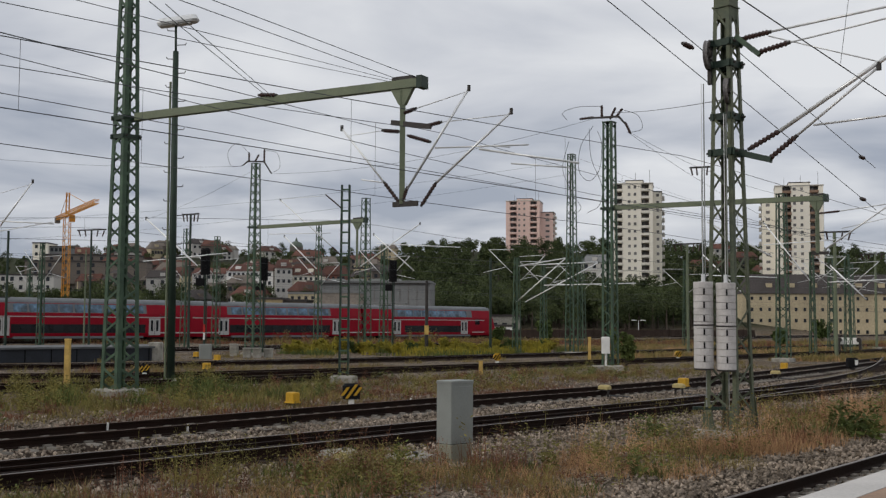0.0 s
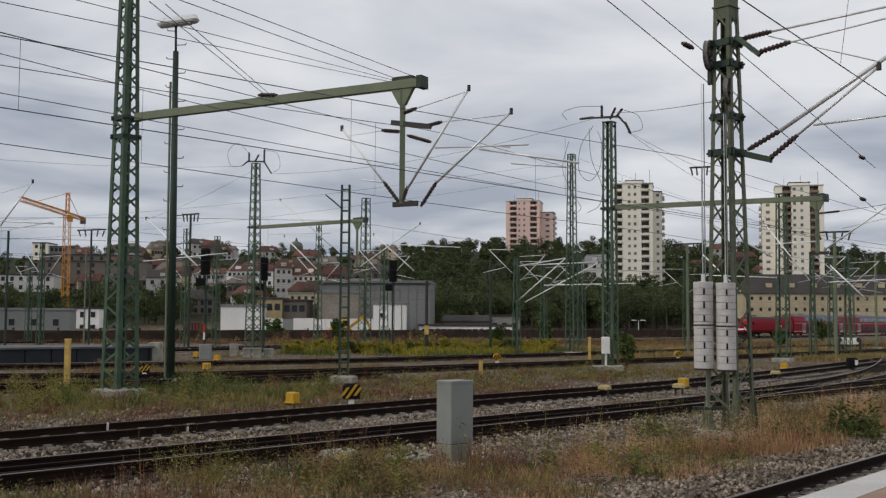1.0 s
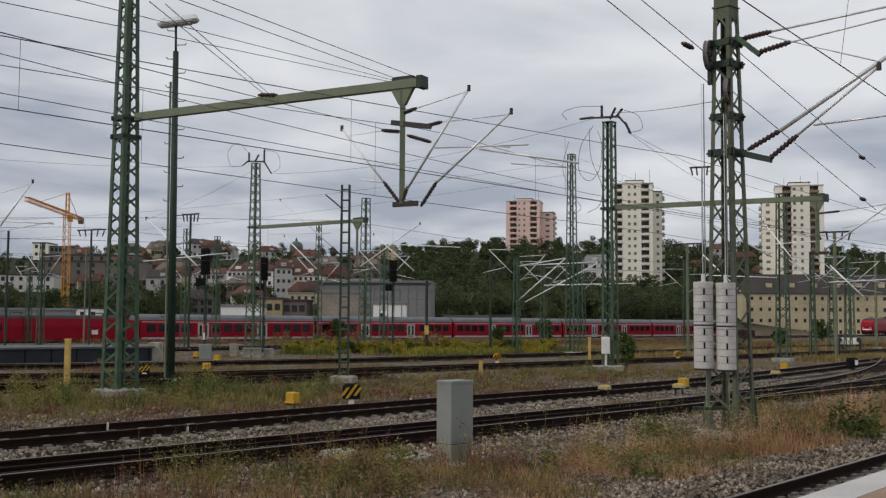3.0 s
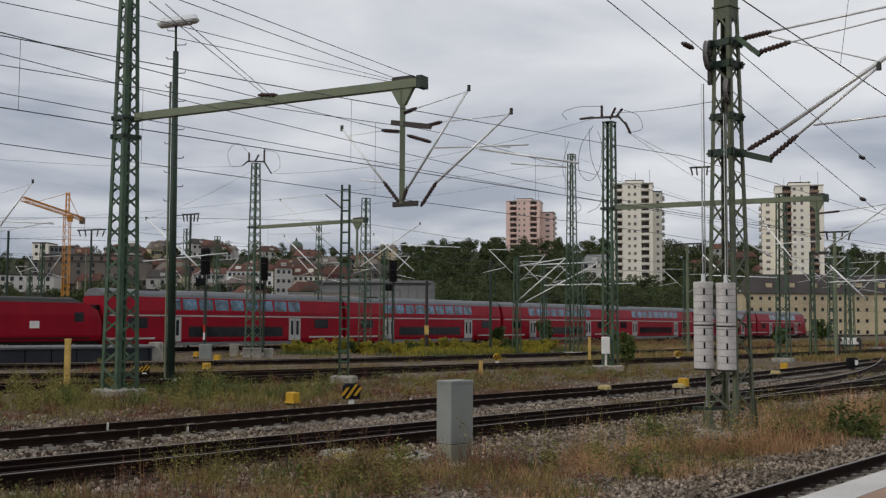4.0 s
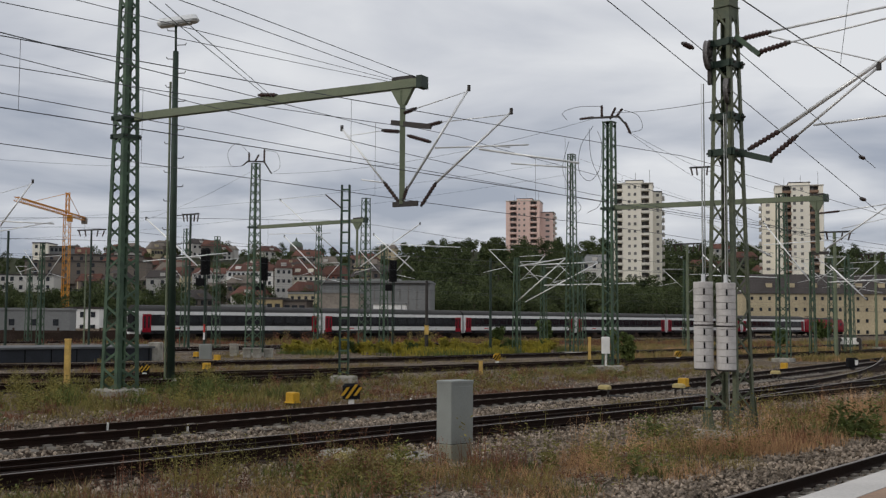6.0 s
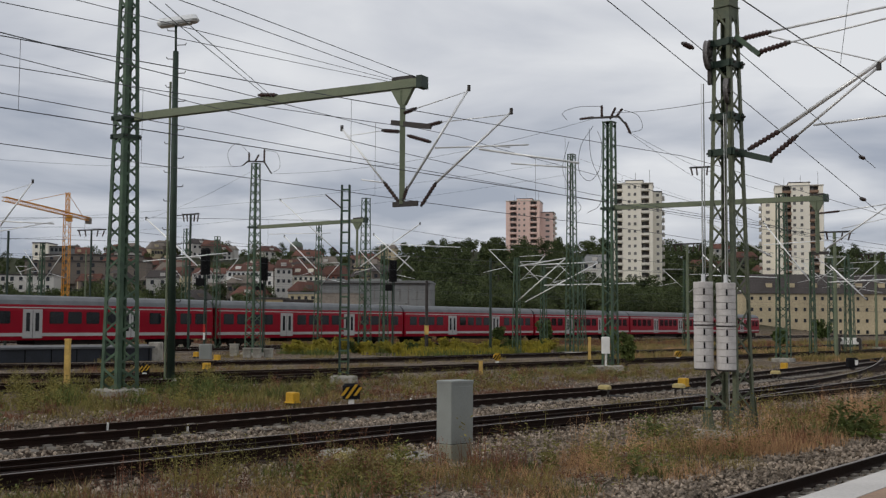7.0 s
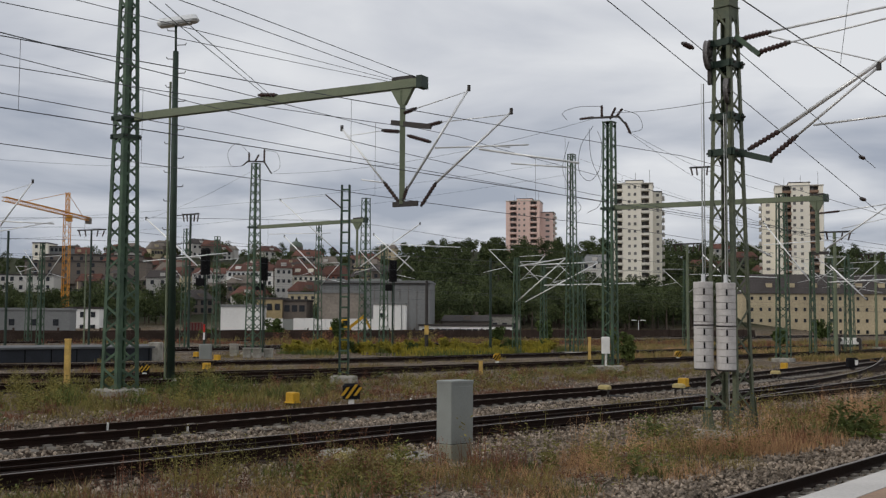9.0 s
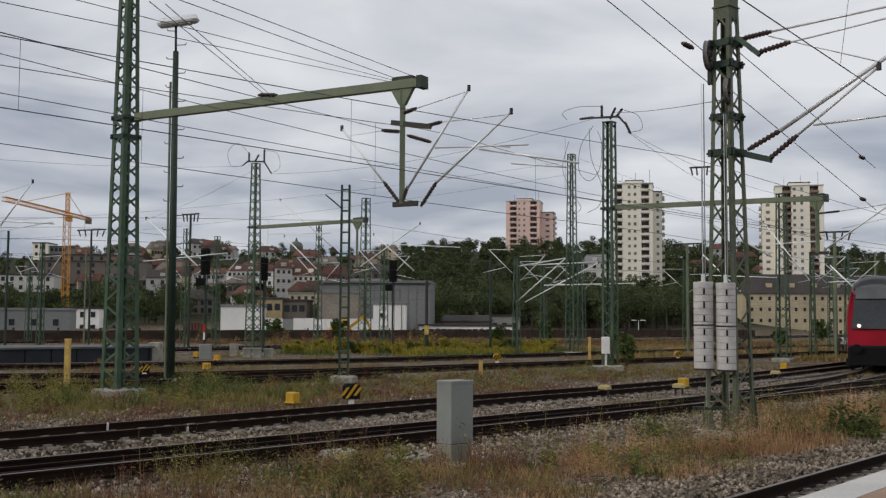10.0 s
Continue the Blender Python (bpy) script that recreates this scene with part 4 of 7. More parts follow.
# regional train to the right, pushed by a boxy locomotive
make_train(LINE_N1B, [(5.75, -65), (6.1, -55), (6.5, -15), (6.7, 27), (6.8, 49), (6.9, 75), (7.0, 112), (7.1, 142), (7.2, 163), (7.3, 185.5), (7.4, 211), (7.5, 236), (7.6, 265), (7.7, 296), (7.8, 328), (7.9, 365), (8.0, 405)],
           [(more(co_red), CO, False) for _ in range(6)] + [(loco_b, 8.5, False)])
# commuter unit to the right
make_train(LINE_N3, [(6.1, -280), (6.85, -34), (6.95, -14), (7.1, 66), (7.2, 104), (7.3, 138), (7.4, 166), (7.5, 193), (7.6, 234), (7.7, 288), (7.8, 351), (7.9, 426), (8.0, 506)],
           [(rc_end, RC, False), (rc_mid, RC, False), (more(rc_mid), RC, False), (more(rc_end), RC, True), (more(rc_end), RC, False), (more(rc_mid), RC, False), (more(rc_mid), RC, False), (more(rc_end), RC, True), (more(rc_end), RC, False), (more(rc_mid), RC, False), (more(rc_mid), RC, False), (more(rc_end), RC, True)])
# commuter units to the left
make_train(LINE_N3B, [(7.6, 440), (7.8, 330), (7.9, 293), (8.0, 264), (8.1, 228), (8.2, 203), (8.3, 178), (8.4, 150), (8.5, 118), (8.6, 75), (8.7, 29), (8.8, -2), (8.9, -42), (9.0, -90), (9.2, -150)],
           [(more(rd_end), RC, False), (rd_mid, RC, False), (more(rd_mid), RC, False), (more(rd_end), RC, True)] + [(more(q), RC, f) for _ in range(2) for q, f in ((rd_end, False), (rd_mid, False), (rd_mid, False), (rd_end, True))])
# double-deck train that comes into view on the near track at the end
make_train(LINE_T7, [(9.4, 200), (9.7, 150), (9.9, 108.0), (10.0, 80.4)],
           [(more(dd_mid), DD, True), (dd_mid, DD, True), (more(dd_end), DD, True)])


# ---- lamp mast, cabinet, small yard things ----
lamp = thing("floodlight_mast", "dark green tubular lamp mast with step irons and a flat lantern", "lamp mast", pose(-10.27, 41.91, -0.25))
part("lower_tube", Geo().tube([(0.0, 0, 0), (-0.08, 0, 12.8)], [0.16, 0.11], 12), GREENDK, lamp, smooth=True)
part("upper_tube", Geo().tube([(-0.08, 0, 12.75), (-0.1, 0, 13.9)], 0.045, 10), GREENDK, lamp, smooth=True)
part("cable_rail", Geo().tube([(-0.20, -0.06, 0.2), (-0.24, -0.06, 11.6)], 0.045, 6), GREENLT, lamp, "pale cable rail")
for i in range(22):
    z = 2.6 + i * 0.55
    s = 1 if i % 2 else -1
    part("step_iron", Geo().tube([(-0.05, 0, z), (-0.05 + s * 0.34, -0.05, z), (-0.05 + s * 0.38, -0.05, z + 0.08)], 0.018, 5), DARKSTEEL, lamp)
ring = [(-0.72, -0.18), (-0.55, -0.26), (0.72, -0.26), (0.86, -0.14), (0.86, 0.14), (0.72, 0.26), (-0.55, 0.26), (-0.72, 0.18)]
part("lantern", Geo().loft([[(x * 0.94 - 0.08, y * 0.9, 13.86 + x * 0.13) for x, y in ring], [(x - 0.08, y, 13.95 + x * 0.13) for x, y in ring], [(x * 0.9 - 0.08, y * 0.7, 14.13 + x * 0.13) for x, y in ring]]), GALV, lamp, "grey flat lantern head")
part("lens", Geo().box(-0.1, 0, 13.83, 1.2, 0.36, 0.03, Euler((0, -0.13, 0)).to_matrix()), LAMPGLASS, lamp)
part("foot", Geo().rbox(0, 0, 0.05, 0.7, 0.7, 0.4, 0.04), CONCRETE, lamp)

cab = thing("signal_cabinet", "grey trackside cable cabinet on a pale plinth", "cabinet", pose(0.22, 19.0, -0.34, 0, 0, 44))
part("plinth", Geo().rbox(0, 0, 0.22, 0.515, 0.345, 0.46, 0.012), CABBASE, cab, "grey-green plinth")
part("housing", Geo().rbox(0, 0, 0.97, 0.53, 0.36, 1.02, 0.008), CABGREY, cab)
part("lid", Geo().rbox(0, 0, 1.495, 0.55, 0.38, 0.05, 0.012), CABGREY, cab)
part("door", Geo().rbox(0.0, -0.184, 0.96, 0.49, 0.012, 0.92, 0.005), CABGREY, cab)
part("lock", Geo().tube([(-0.264, 0.05, 0.37), (-0.274, 0.05, 0.37)], 0.014, 8), BLACK, cab)
part("gap", Geo().box(0, 0, 0.456, 0.49, 0.32, 0.02), BLACK, cab)
part("plinth_joint", Geo().box(0, 0, 0.13, 0.521, 0.351, 0.014), DARKSTEEL, cab)


def point_motor(x, y, turn, label):
    t = thing("yellow_track_box", label, "track box", pose(x, y, -0.18, 0, 0, turn), "yellow trackside boxes")
    part("housing", Geo().rbox(0, 0, 0.26, 0.34, 0.26, 0.28, 0.03), YELLOW, t)
    part("rim", Geo().rbox(0, 0, 0.12, 0.37, 0.29, 0.04, 0.01), YELLOW, t)
    for s in (-1, 1):
        part("foot", Geo().box(s * 0.13, 0, 0.04, 0.06, 0.2, 0.12), DARKSTEEL, t)
    return t


for x, y, a, label in ((-4.15, 30.8, -40, "yellow trackside box on short feet beside the rail"), (8.75, 40.2, -40, "yellow trackside box beside the rail"), (17.6, 57.0, -35, "small yellow trackside box beside far rails"),
                       (-11.17, 52.5, -20, "small yellow trackside box between tracks"), (-13.27, 65.2, -20, "small yellow trackside box by the points"), (-17.4, 71.0, -20, "yellow point cover by the points"), (-15.9, 71.5, -20, "yellow point cover near the mast")):
    point_motor(x, y, a, label)


def point_signal(x, y, turn, label, size=0.5, yellow=False):
    """A striped lantern for a set of points; a yellow one is an eight-sided disc with black stripes."""
    t = thing("point_indicator", label, "track signal", pose(x, y, -0.2, 0, 0, turn), "striped track indicators")
    h = size * 0.25
    if yellow:
        c = [(size * 0.52 * math.cos(a), size * 0.52 * math.sin(a)) for a in (math.pi / 8 + k * math.pi / 4 for k in range(8))]
        part("box", Geo().loft([[(u, -h, 0.42 + v) for u, v in c], [(u, h, 0.42 + v) for u, v in c]]), YELLOW, t)
    else:
        part("box", Geo().rbox(0, 0, 0.38, size, size * 0.5, size * 0.9, 0.07), BLACK, t)
    for i in range(3):
        f = (i - 1) * size * 0.36
        w, up = size * 0.09, size * (0.40 if i == 1 else 0.24)
        mid = 0.42 if yellow else 0.38
        g = Geo().loft([[(f - w - up * 0.7, -h - e, mid - up), (f + w - up * 0.7, -h - e, mid - up), (f + w + up * 0.7, -h - e, mid + up), (f - w + up * 0.7, -h - e, mid + up)] for e in (0.0, 0.008)])
        if i == 1 or yellow:
            part("stripe", g, BLACK if yellow else YELLOW, t, "diagonal stripe")
        else:
            part("stripe", g, YELLOW, t, "diagonal yellow stripe")
    part("base", Geo().box(0, 0, 0.1, 0.16, 0.2, 0.2), WHITE, t)
    return t


point_signal(-2.62, 32.0, 8, "black box with yellow diagonal stripes beside the rail")
point_signal(-12.6, 46.9, 8, "black and yellow striped indicator by the rail", 0.40)
point_signal(3.18, 64.2, 8, "yellow and black striped indicator among weeds", 0.46, True)
point_signal(15.57, 73.1, 8, "yellow and black striped indicator by the far track", 0.42, True)


OLDYELLOW = mat("faded_yellow_post_paint", (0.60, 0.40, 0.12), 0.8, 0.0, 0.3, 2.0, 30, 0.2)


def marker_post(x, y, h, label, w=0.15):
    t = thing("marker_post", label, "post", pose(x, y, -0.25), "yellow marker posts")
    part("post", Geo().rbox(0, 0, h / 2, w, w * 0.8, h, 0.02), OLDYELLOW, t)
    part("cap", Geo().rbox(0, 0, h + 0.02, w + 0.03, w * 0.8 + 0.03, 0.05, 0.012), OLDYELLOW, t)


marker_post(-12.9, 38.1, 1.75, "tall yellow marker post standing in dry grass", 0.19)
marker_post(9.3, 69.9, 1.55, "slim yellow marker post by the track", 0.17)
marker_post(1.8, 51.8, 0.62, "short yellow post beside the track", 0.18)

# twin-channel post with battens
post = thing("batten_post", "slim green twin-channel post with rungs on a concrete foot", "mast", pose(-3.79, 42.59, -0.25, 0, 0, -8))
for s in (-1, 1):
    part("channel", Geo().beam((s * 0.17, 0, 0), (s * 0.15, 0, 7.75), 0.07, 0.11, (0, 1, 0)), GREENDK, post)
for i in range(18):
    part("rung", Geo().box(0, -0.05, 0.5 + i * 0.415, 0.30, 0.012, 0.07), GREEN, post)
part("concrete_foot", Geo().rbox(0, 0, 0.12, 0.95, 0.8, 0.5, 0.05), CONCRETE, post, "pale concrete foot")


def signal(x, y, h, label, heads=1, box=True):
    t = thing("railway_signal", label, "signal", pose(x, y, -0.25, 0, 0, 5), "railway signals")
    part("pole", Geo().tube([(0, 0, 0), (0, 0, h)], 0.07, 8), GREENDK, t)
    part("signal_head", Geo().rbox(0, -0.1, h - 0.75, 0.62, 0.2, 1.7, 0.1), BLACK, t, "black signal screen")
    for i in range(3):
        part("hood", Geo().tube([(0, -0.2, h - 0.2 - 0.45 * i), (0, -0.42, h - 0.2 - 0.45 * i)], 0.12, 10), BLACK, t)
    part("lower_screen", Geo().rbox(-0.32, -0.08, h - 2.05, 0.55, 0.18, 0.5, 0.05), BLACK, t)
    part("lattice_pole", Geo().beam((0.12, 0, 0), (0.12, 0, h - 1.2), 0.05), GREENDK, t)
    if box:
        part("mast_plate", Geo().box(0, -0.09, 1.5, 0.12, 0.02, 0.45), WHITE, t)
        part("mast_plate_red", Geo().box(0, -0.092, 2.0, 0.12, 0.02, 0.5), REDPAINT, t)
        part("relay_box", Geo().rbox(0.1, 0, 0.5, 0.75, 0.5, 1.0, 0.04), CABGREY, t, "grey relay box")
    return t


signal(-15.2, 70.5, 7.0, "black railway signal with grey relay boxes at its foot")
signal(-3.9, 86.0, 7.2, "black railway signal among lattice masts", box=False)
signal(-13.0, 80.0, 7.0, "slim black railway signal behind a mast", box=False)

for x, y, s in ((-13.1, 74.2, 0.75), (-12.4, 74.0, 0.75), (-11.7, 74.5, 0.7), (-14.4, 76.5, 1.0)):
    b = thing("cable_box", "pale grey cable box on the gravel by the mast", "cable box", pose(x, y, -0.25, 0, 0, random.uniform(-10, 10)), "cable boxes")
    part("housing", Geo().rbox(0, 0, s * 0.42, 0.55, 0.45, s * 0.84, 0.05), CONCRETE, b)
    part("lid", Geo().rbox(0, 0, s * 0.87, 0.62, 0.52, 0.07, 0.02), CONCRETE, b)
swb = thing("switch_box", "white switch box on a short post by the mast", "switch box", pose(8.35, 56.6, -0.25, 0, 0, -6))
part("box", Geo().rbox(0, -0.1, 1.33, 0.42, 0.3, 0.85, 0.03), WHITE, swb)
part("leg", Geo().tube([(0, -0.1, 0), (0.02, -0.1, 0.95)], 0.06, 8), WHITE, swb)
part("foot_slab", Geo().rbox(0.1, -0.1, 0.1, 1.6, 0.9, 0.4, 0.05), CONCRETE, swb, "concrete foot slab")

# low platform far left
low = thing("low_platform", "long low grey platform with a dark panelled side", "platform", kind="structure")
lp = [Vector((-75, 33, 0)), Vector((-45, 46, 0)), Vector((-27.5, 59.0, 0)), Vector((-17.2, 67.5, 0))]
GREYWALK = mat("worn_grey_deck", (0.125, 0.13, 0.135), 0.9, 0.0, 0.3, 1.0, 20, 0.2)
PANEL = mat("dark_blue_grey_panel", (0.022, 0.026, 0.034), 0.7, 0.0, 0.3, 1.5, 20, 0.1)
part("side_wall", sweep(Geo(), lp, 0, 0, [(-1.9, -0.4), (0.0, -0.4), (0.0, 0.55), (-1.9, 0.55)]), PANEL, low, "dark blue-grey side panels")
part("deck", sweep(Geo(), lp, 0, 0, [(-2.0, 0.554), (0.12, 0.554), (0.12, 0.66), (-2.0, 0.74)]), GREYWALK, low, "pale grey deck edge")
part("end_block", Geo().rbox(-17.5, 67.6, 0.3, 0.7, 0.9, 1.2, 0.05), CONCRETE, low)
for i in range(14):
    q = lp[2].lerp(lp[3], i / 9.0 - 0.5) + Vector((0.64, -0.77, 0)) * 0.03
    part("panel_joint", Geo().box(q.x, q.y, 0.08, 0.05, 0.05, 0.9), BLACK, low)


# ---- wires ----
def catenary(points, label, contact=5.55, messenger=7.0, span=58.0, drops=True, phase=0.0, zig=0.25):
    """Contact and messenger wire with droppers over a track."""
    t = thing("overhead_line", label, "overhead wire", kind="structure")
    line = smooth_line(points, 2.0)
    dist, acc = [0.0], 0.0
    for a, b in zip(line, line[1:]):
        acc += (b - a).length
        dist.append(acc)
    cw, mw = [], []
    for i, (p, d) in enumerate(zip(line, dist)):
        u = ((d + phase) % span) / span
        g = line[min(i + 1, len(line) - 1)] - line[max(i - 1, 0)]
        s = Vector((g.y, -g.x, 0)).normalized() * zig * math.cos(2 * math.pi * (d + phase) / span / 2)
        cw.append(p + s + Vector((0, 0, contact)))
        mw.append(p + s + Vector((0, 0, messenger - 4 * 0.85 * u * (1 - u))))
    part("contact_wire", Geo().tube(cw, 0.009, 5), CABLE, t)
    part("messenger_wire", Geo().tube(mw, 0.009, 5), CABLE, t)
    if drops:
        g = Geo()
        for i in range(2, len(line), 4):
            g.tube([cw[i], mw[i]], 0.004, 4)
        tagged(part("droppers", g, CABLE, t), kind="stuff")
    return t


def line_pts(line, back, ahead):
    return straight(line[0], line[1], line[2], back, ahead)


catenary(line_pts(LINE_B, 60, 160), "contact and messenger wires over the near track", 5.32, 7.0, span=90, phase=20, zig=0.0)
catenary(PTS_C, "contact and messenger wires over the second track", 5.5, 7.6, phase=20, zig=0.0)
catenary(PTS_D2, "contact and messenger wires over a curved siding", 5.5, 7.0, phase=0)
catenary(PTS_D1, "contact and messenger wires over a distant siding", 5.5, 7.0, phase=10)
catenary(line_pts(LINE_N1, 100, 260), "distant overhead wires across the yard", 5.5, 7.0, drops=False)
catenary(line_pts(LINE_N1B, 100, 260), "distant overhead wires behind the first", 5.5, 7.0, drops=False)
catenary(line_pts(LINE_N2, 120, 260), "far overhead wires over the main line", 5.5, 7.0, drops=False)


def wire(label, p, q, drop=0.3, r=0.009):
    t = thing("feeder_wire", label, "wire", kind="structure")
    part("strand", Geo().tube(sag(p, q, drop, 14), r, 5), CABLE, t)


# ---- far masts and posts ----
for x, y, top, wb in ((-33.5, 92.0, 8.6, 0.5), (-24.5, 105.0, 11.0, 0.7), (-19.5, 95.0, 9.5, 0.6), (-11.3, 100.0, 11.0, 0.6), (-4.8, 90.0, 8.6, 0.6), (5.9, 88.0, 7.4, 0.55), (9.6, 105.0, 8.2, 0.6), (13.6, 108.0, 8.8, 0.7),
                      (26.0, 118.0, 9.0, 0.6), (37.0, 105.0, 8.8, 0.7), (34.5, 94.0, 8.2, 0.6), (44.5, 120.0, 9.0, 0.6), (-45.0, 120.0, 9.2, 0.6), (29.5, 88.0, 8.0, 0.5)):
    t = lattice_mast("catenary_mast", "distant thin green lattice mast in the yard", x, y, top, wb, wb * 0.6, -36, 0.8, base=False, group="distant masts", leg=0.08)
    s = Vector((math.cos(radians(36)), -math.sin(radians(36)), 0))
    for k, sg in ((0.0, 1), (0.6, -1)):
        a = Vector((x, y, 5.6 + k))
        c = thing("cantilever_bracket", "distant galvanised cantilever bracket on a mast", "cantilever", group="distant brackets")
        rod("tube", c, a + s * sg * 0.4, a + s * sg * 2.6 + Vector((0, 0, 1.9)), 0.032, GALV)
        rod("top_tube", c, a + s * sg * 0.3 + Vector((0, 0, 1.9)), a + s * sg * 2.7 + Vector((0, 0, 1.95)), 0.022, GALV)
        rod("steady_arm", c, a + s * sg * 1.0 + Vector((0, 0, 0.5)), a + s * sg * 3.2 + Vector((0, 0, 0.1)), 0.022, GALV)


# ---- mast heads, more wires and yard furniture ----
def mast_head(label, base, left, right, pins, loops):
    """Insulated brackets and jumper loops on the top of a mast."""
    t = thing("mast_head_fitting", label, "mast fitting")
    part("cross_bar", Geo().beam(left[0], right[0], 0.12, 0.10), DARKSTEEL, t)
    for a, b in (left, right):
        part("horn", Geo().tube([a, b], [0.06, 0.045], 7), DARKSTEEL, t)
    for p, q in pins:
        insulator(t, p, q, 0.075, 4)
    for pts in loops:
        part("jumper", Geo().tube(smooth3(pts), 0.014, 5), CABLE, t)


def smooth3(pts, k=6):
    p = [Vector(q) for q in pts]
    p = [p[0] * 2 - p[1]] + p + [p[-1] * 2 - p[-2]]
    out = []
    for i in range(1, len(p) - 2):
        for j in range(k):
            t = j / k
            a, b, c, d = p[i - 1], p[i], p[i + 1], p[i + 2]
            out.append(0.5 * ((2 * b) + (c - a) * t + (2 * a - 5 * b + 4 * c - d) * t * t + (3 * b - a - 3 * c + d) * t ** 3))
    return out + [p[-2]]


mast_head("dark insulated wire brackets on a mast top", None, ((-14.0, 78.2, 13.62), (-14.4, 78.42, 13.35)), ((-12.7, 77.5, 13.5), (-12.14, 77.17, 12.63)),
          [((-13.9, 78.16, 13.65), (-13.9, 78.16, 14.2)), ((-13.4, 77.88, 13.6), (-13.15, 77.75, 14.0)), ((-12.7, 77.49, 13.5), (-12.7, 77.49, 14.35))],
          [[(-13.9, 78.16, 14.2), (-14.8, 78.6, 15.0), (-15.6, 79.1, 14.4), (-15.3, 79.0, 13.4), (-14.4, 78.42, 13.35)], [(-12.7, 77.49, 14.35), (-11.7, 76.9, 14.0), (-11.5, 76.8, 13.0), (-12.14, 77.17, 12.63)]])
mast_head("dark insulators and looping jumper cables on a mast top", None, ((8.3, 57.4, 13.0), (7.6, 57.85, 13.05)), ((9.1, 56.8, 12.95), (9.45, 56.6, 12.5)),
          [((8.32, 57.39, 13.05), (8.32, 57.39, 13.6)), ((8.72, 57.1, 12.9), (8.95, 56.95, 13.4)), ((7.9, 57.7, 13.06), (7.3, 58.1, 13.05)), ((9.43, 56.6, 12.57), (9.64, 56.46, 12.05)), ((9.0, 56.9, 12.95), (9.25, 56.7, 13.3))],
          [[(8.32, 57.39, 13.6), (7.2, 58.1, 13.7), (6.4, 58.7, 13.5), (6.6, 58.6, 13.1)], [(9.25, 56.7, 13.3), (10.0, 56.2, 12.9), (10.2, 56.1, 12.2), (9.64, 56.46, 12.05)],
           [(7.9, 57.7, 12.6), (7.3, 58.1, 11.6), (7.2, 58.15, 10.3), (7.7, 57.8, 9.7), (8.2, 57.4, 10.3), (8.3, 57.4, 11.6), (8.1, 57.5, 12.3)], [(6.7, 58.5, 11.9), (6.4, 58.7, 10.4), (7.0, 58.3, 8.9), (7.3, 58.1, 8.3), (7.0, 58.3, 8.0)], [(7.7, 57.8, 12.5), (7.8, 57.75, 10.9), (8.3, 57.4, 9.4), (8.2, 57.5, 8.4), (7.6, 57.85, 8.0)]])

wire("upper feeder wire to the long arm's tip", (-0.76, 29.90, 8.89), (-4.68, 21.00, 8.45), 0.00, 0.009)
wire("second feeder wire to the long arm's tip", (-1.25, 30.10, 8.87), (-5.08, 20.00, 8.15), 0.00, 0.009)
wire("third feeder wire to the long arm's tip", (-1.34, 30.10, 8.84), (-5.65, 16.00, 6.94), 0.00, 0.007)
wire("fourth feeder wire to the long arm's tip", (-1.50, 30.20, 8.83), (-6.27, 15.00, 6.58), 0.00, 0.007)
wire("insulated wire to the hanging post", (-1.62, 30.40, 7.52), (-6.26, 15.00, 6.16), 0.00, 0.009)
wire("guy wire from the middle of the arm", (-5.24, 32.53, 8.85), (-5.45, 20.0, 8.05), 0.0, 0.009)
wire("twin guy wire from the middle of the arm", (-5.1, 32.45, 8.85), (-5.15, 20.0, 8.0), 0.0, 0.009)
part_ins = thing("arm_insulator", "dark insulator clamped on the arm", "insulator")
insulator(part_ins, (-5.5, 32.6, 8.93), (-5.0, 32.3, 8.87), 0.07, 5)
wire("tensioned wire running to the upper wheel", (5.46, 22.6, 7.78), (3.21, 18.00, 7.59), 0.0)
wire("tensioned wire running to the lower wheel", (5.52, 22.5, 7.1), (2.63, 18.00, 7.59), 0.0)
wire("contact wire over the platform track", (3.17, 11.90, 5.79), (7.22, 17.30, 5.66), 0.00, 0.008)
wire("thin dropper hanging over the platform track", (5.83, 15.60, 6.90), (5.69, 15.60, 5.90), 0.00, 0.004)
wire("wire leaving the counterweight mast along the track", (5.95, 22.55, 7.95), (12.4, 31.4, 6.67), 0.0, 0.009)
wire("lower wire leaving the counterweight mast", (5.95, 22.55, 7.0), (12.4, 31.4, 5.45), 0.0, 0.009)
wire("thin wire between the mast heads", (8.9, 56.95, 13.2), (6.0, 22.6, 6.85), 0.1, 0.010)
wire("feeder wire from mast head to mast head", (-12.2, 77.2, 12.6), (8.0, 57.6, 13.0), 0.7)
wire("feeder wire over the yard", (9.64, 56.46, 12.05), (22.2, 72.0, 10.7), 0.4)
wire("second feeder wire over the yard", (9.5, 56.5, 12.1), (26.0, 78.0, 8.5), 0.5)
wire("feeder wire across the yard to the left", (-14.4, 78.4, 13.3), (-40.0, 58.0, 12.8), 0.9)
wire("feeder wire across the yard at the back", (-30.0, 100.0, 10.6), (-13.6, 78.3, 13.0), 0.5)
wire("long feeder wire behind the masts", (-48.0, 110.0, 12.0), (10.0, 85.0, 14.8), 0.8)
wire("second long feeder wire behind the masts", (-48.0, 112.0, 10.2), (10.0, 86.0, 13.9), 0.8)
wire("feeder wire from the tall mast along the track", (10.0, 85.0, 15.2), (60.0, 150.0, 12.0), 0.8)
wire("wire over the second track", (-8.9, 20.3, 7.28), (24.0, 64.0, 7.5), 0.6)
wire("thin wire beside the second track", (-8.9, 20.3, 6.5), (24.0, 64.0, 6.9), 0.1, 0.009)
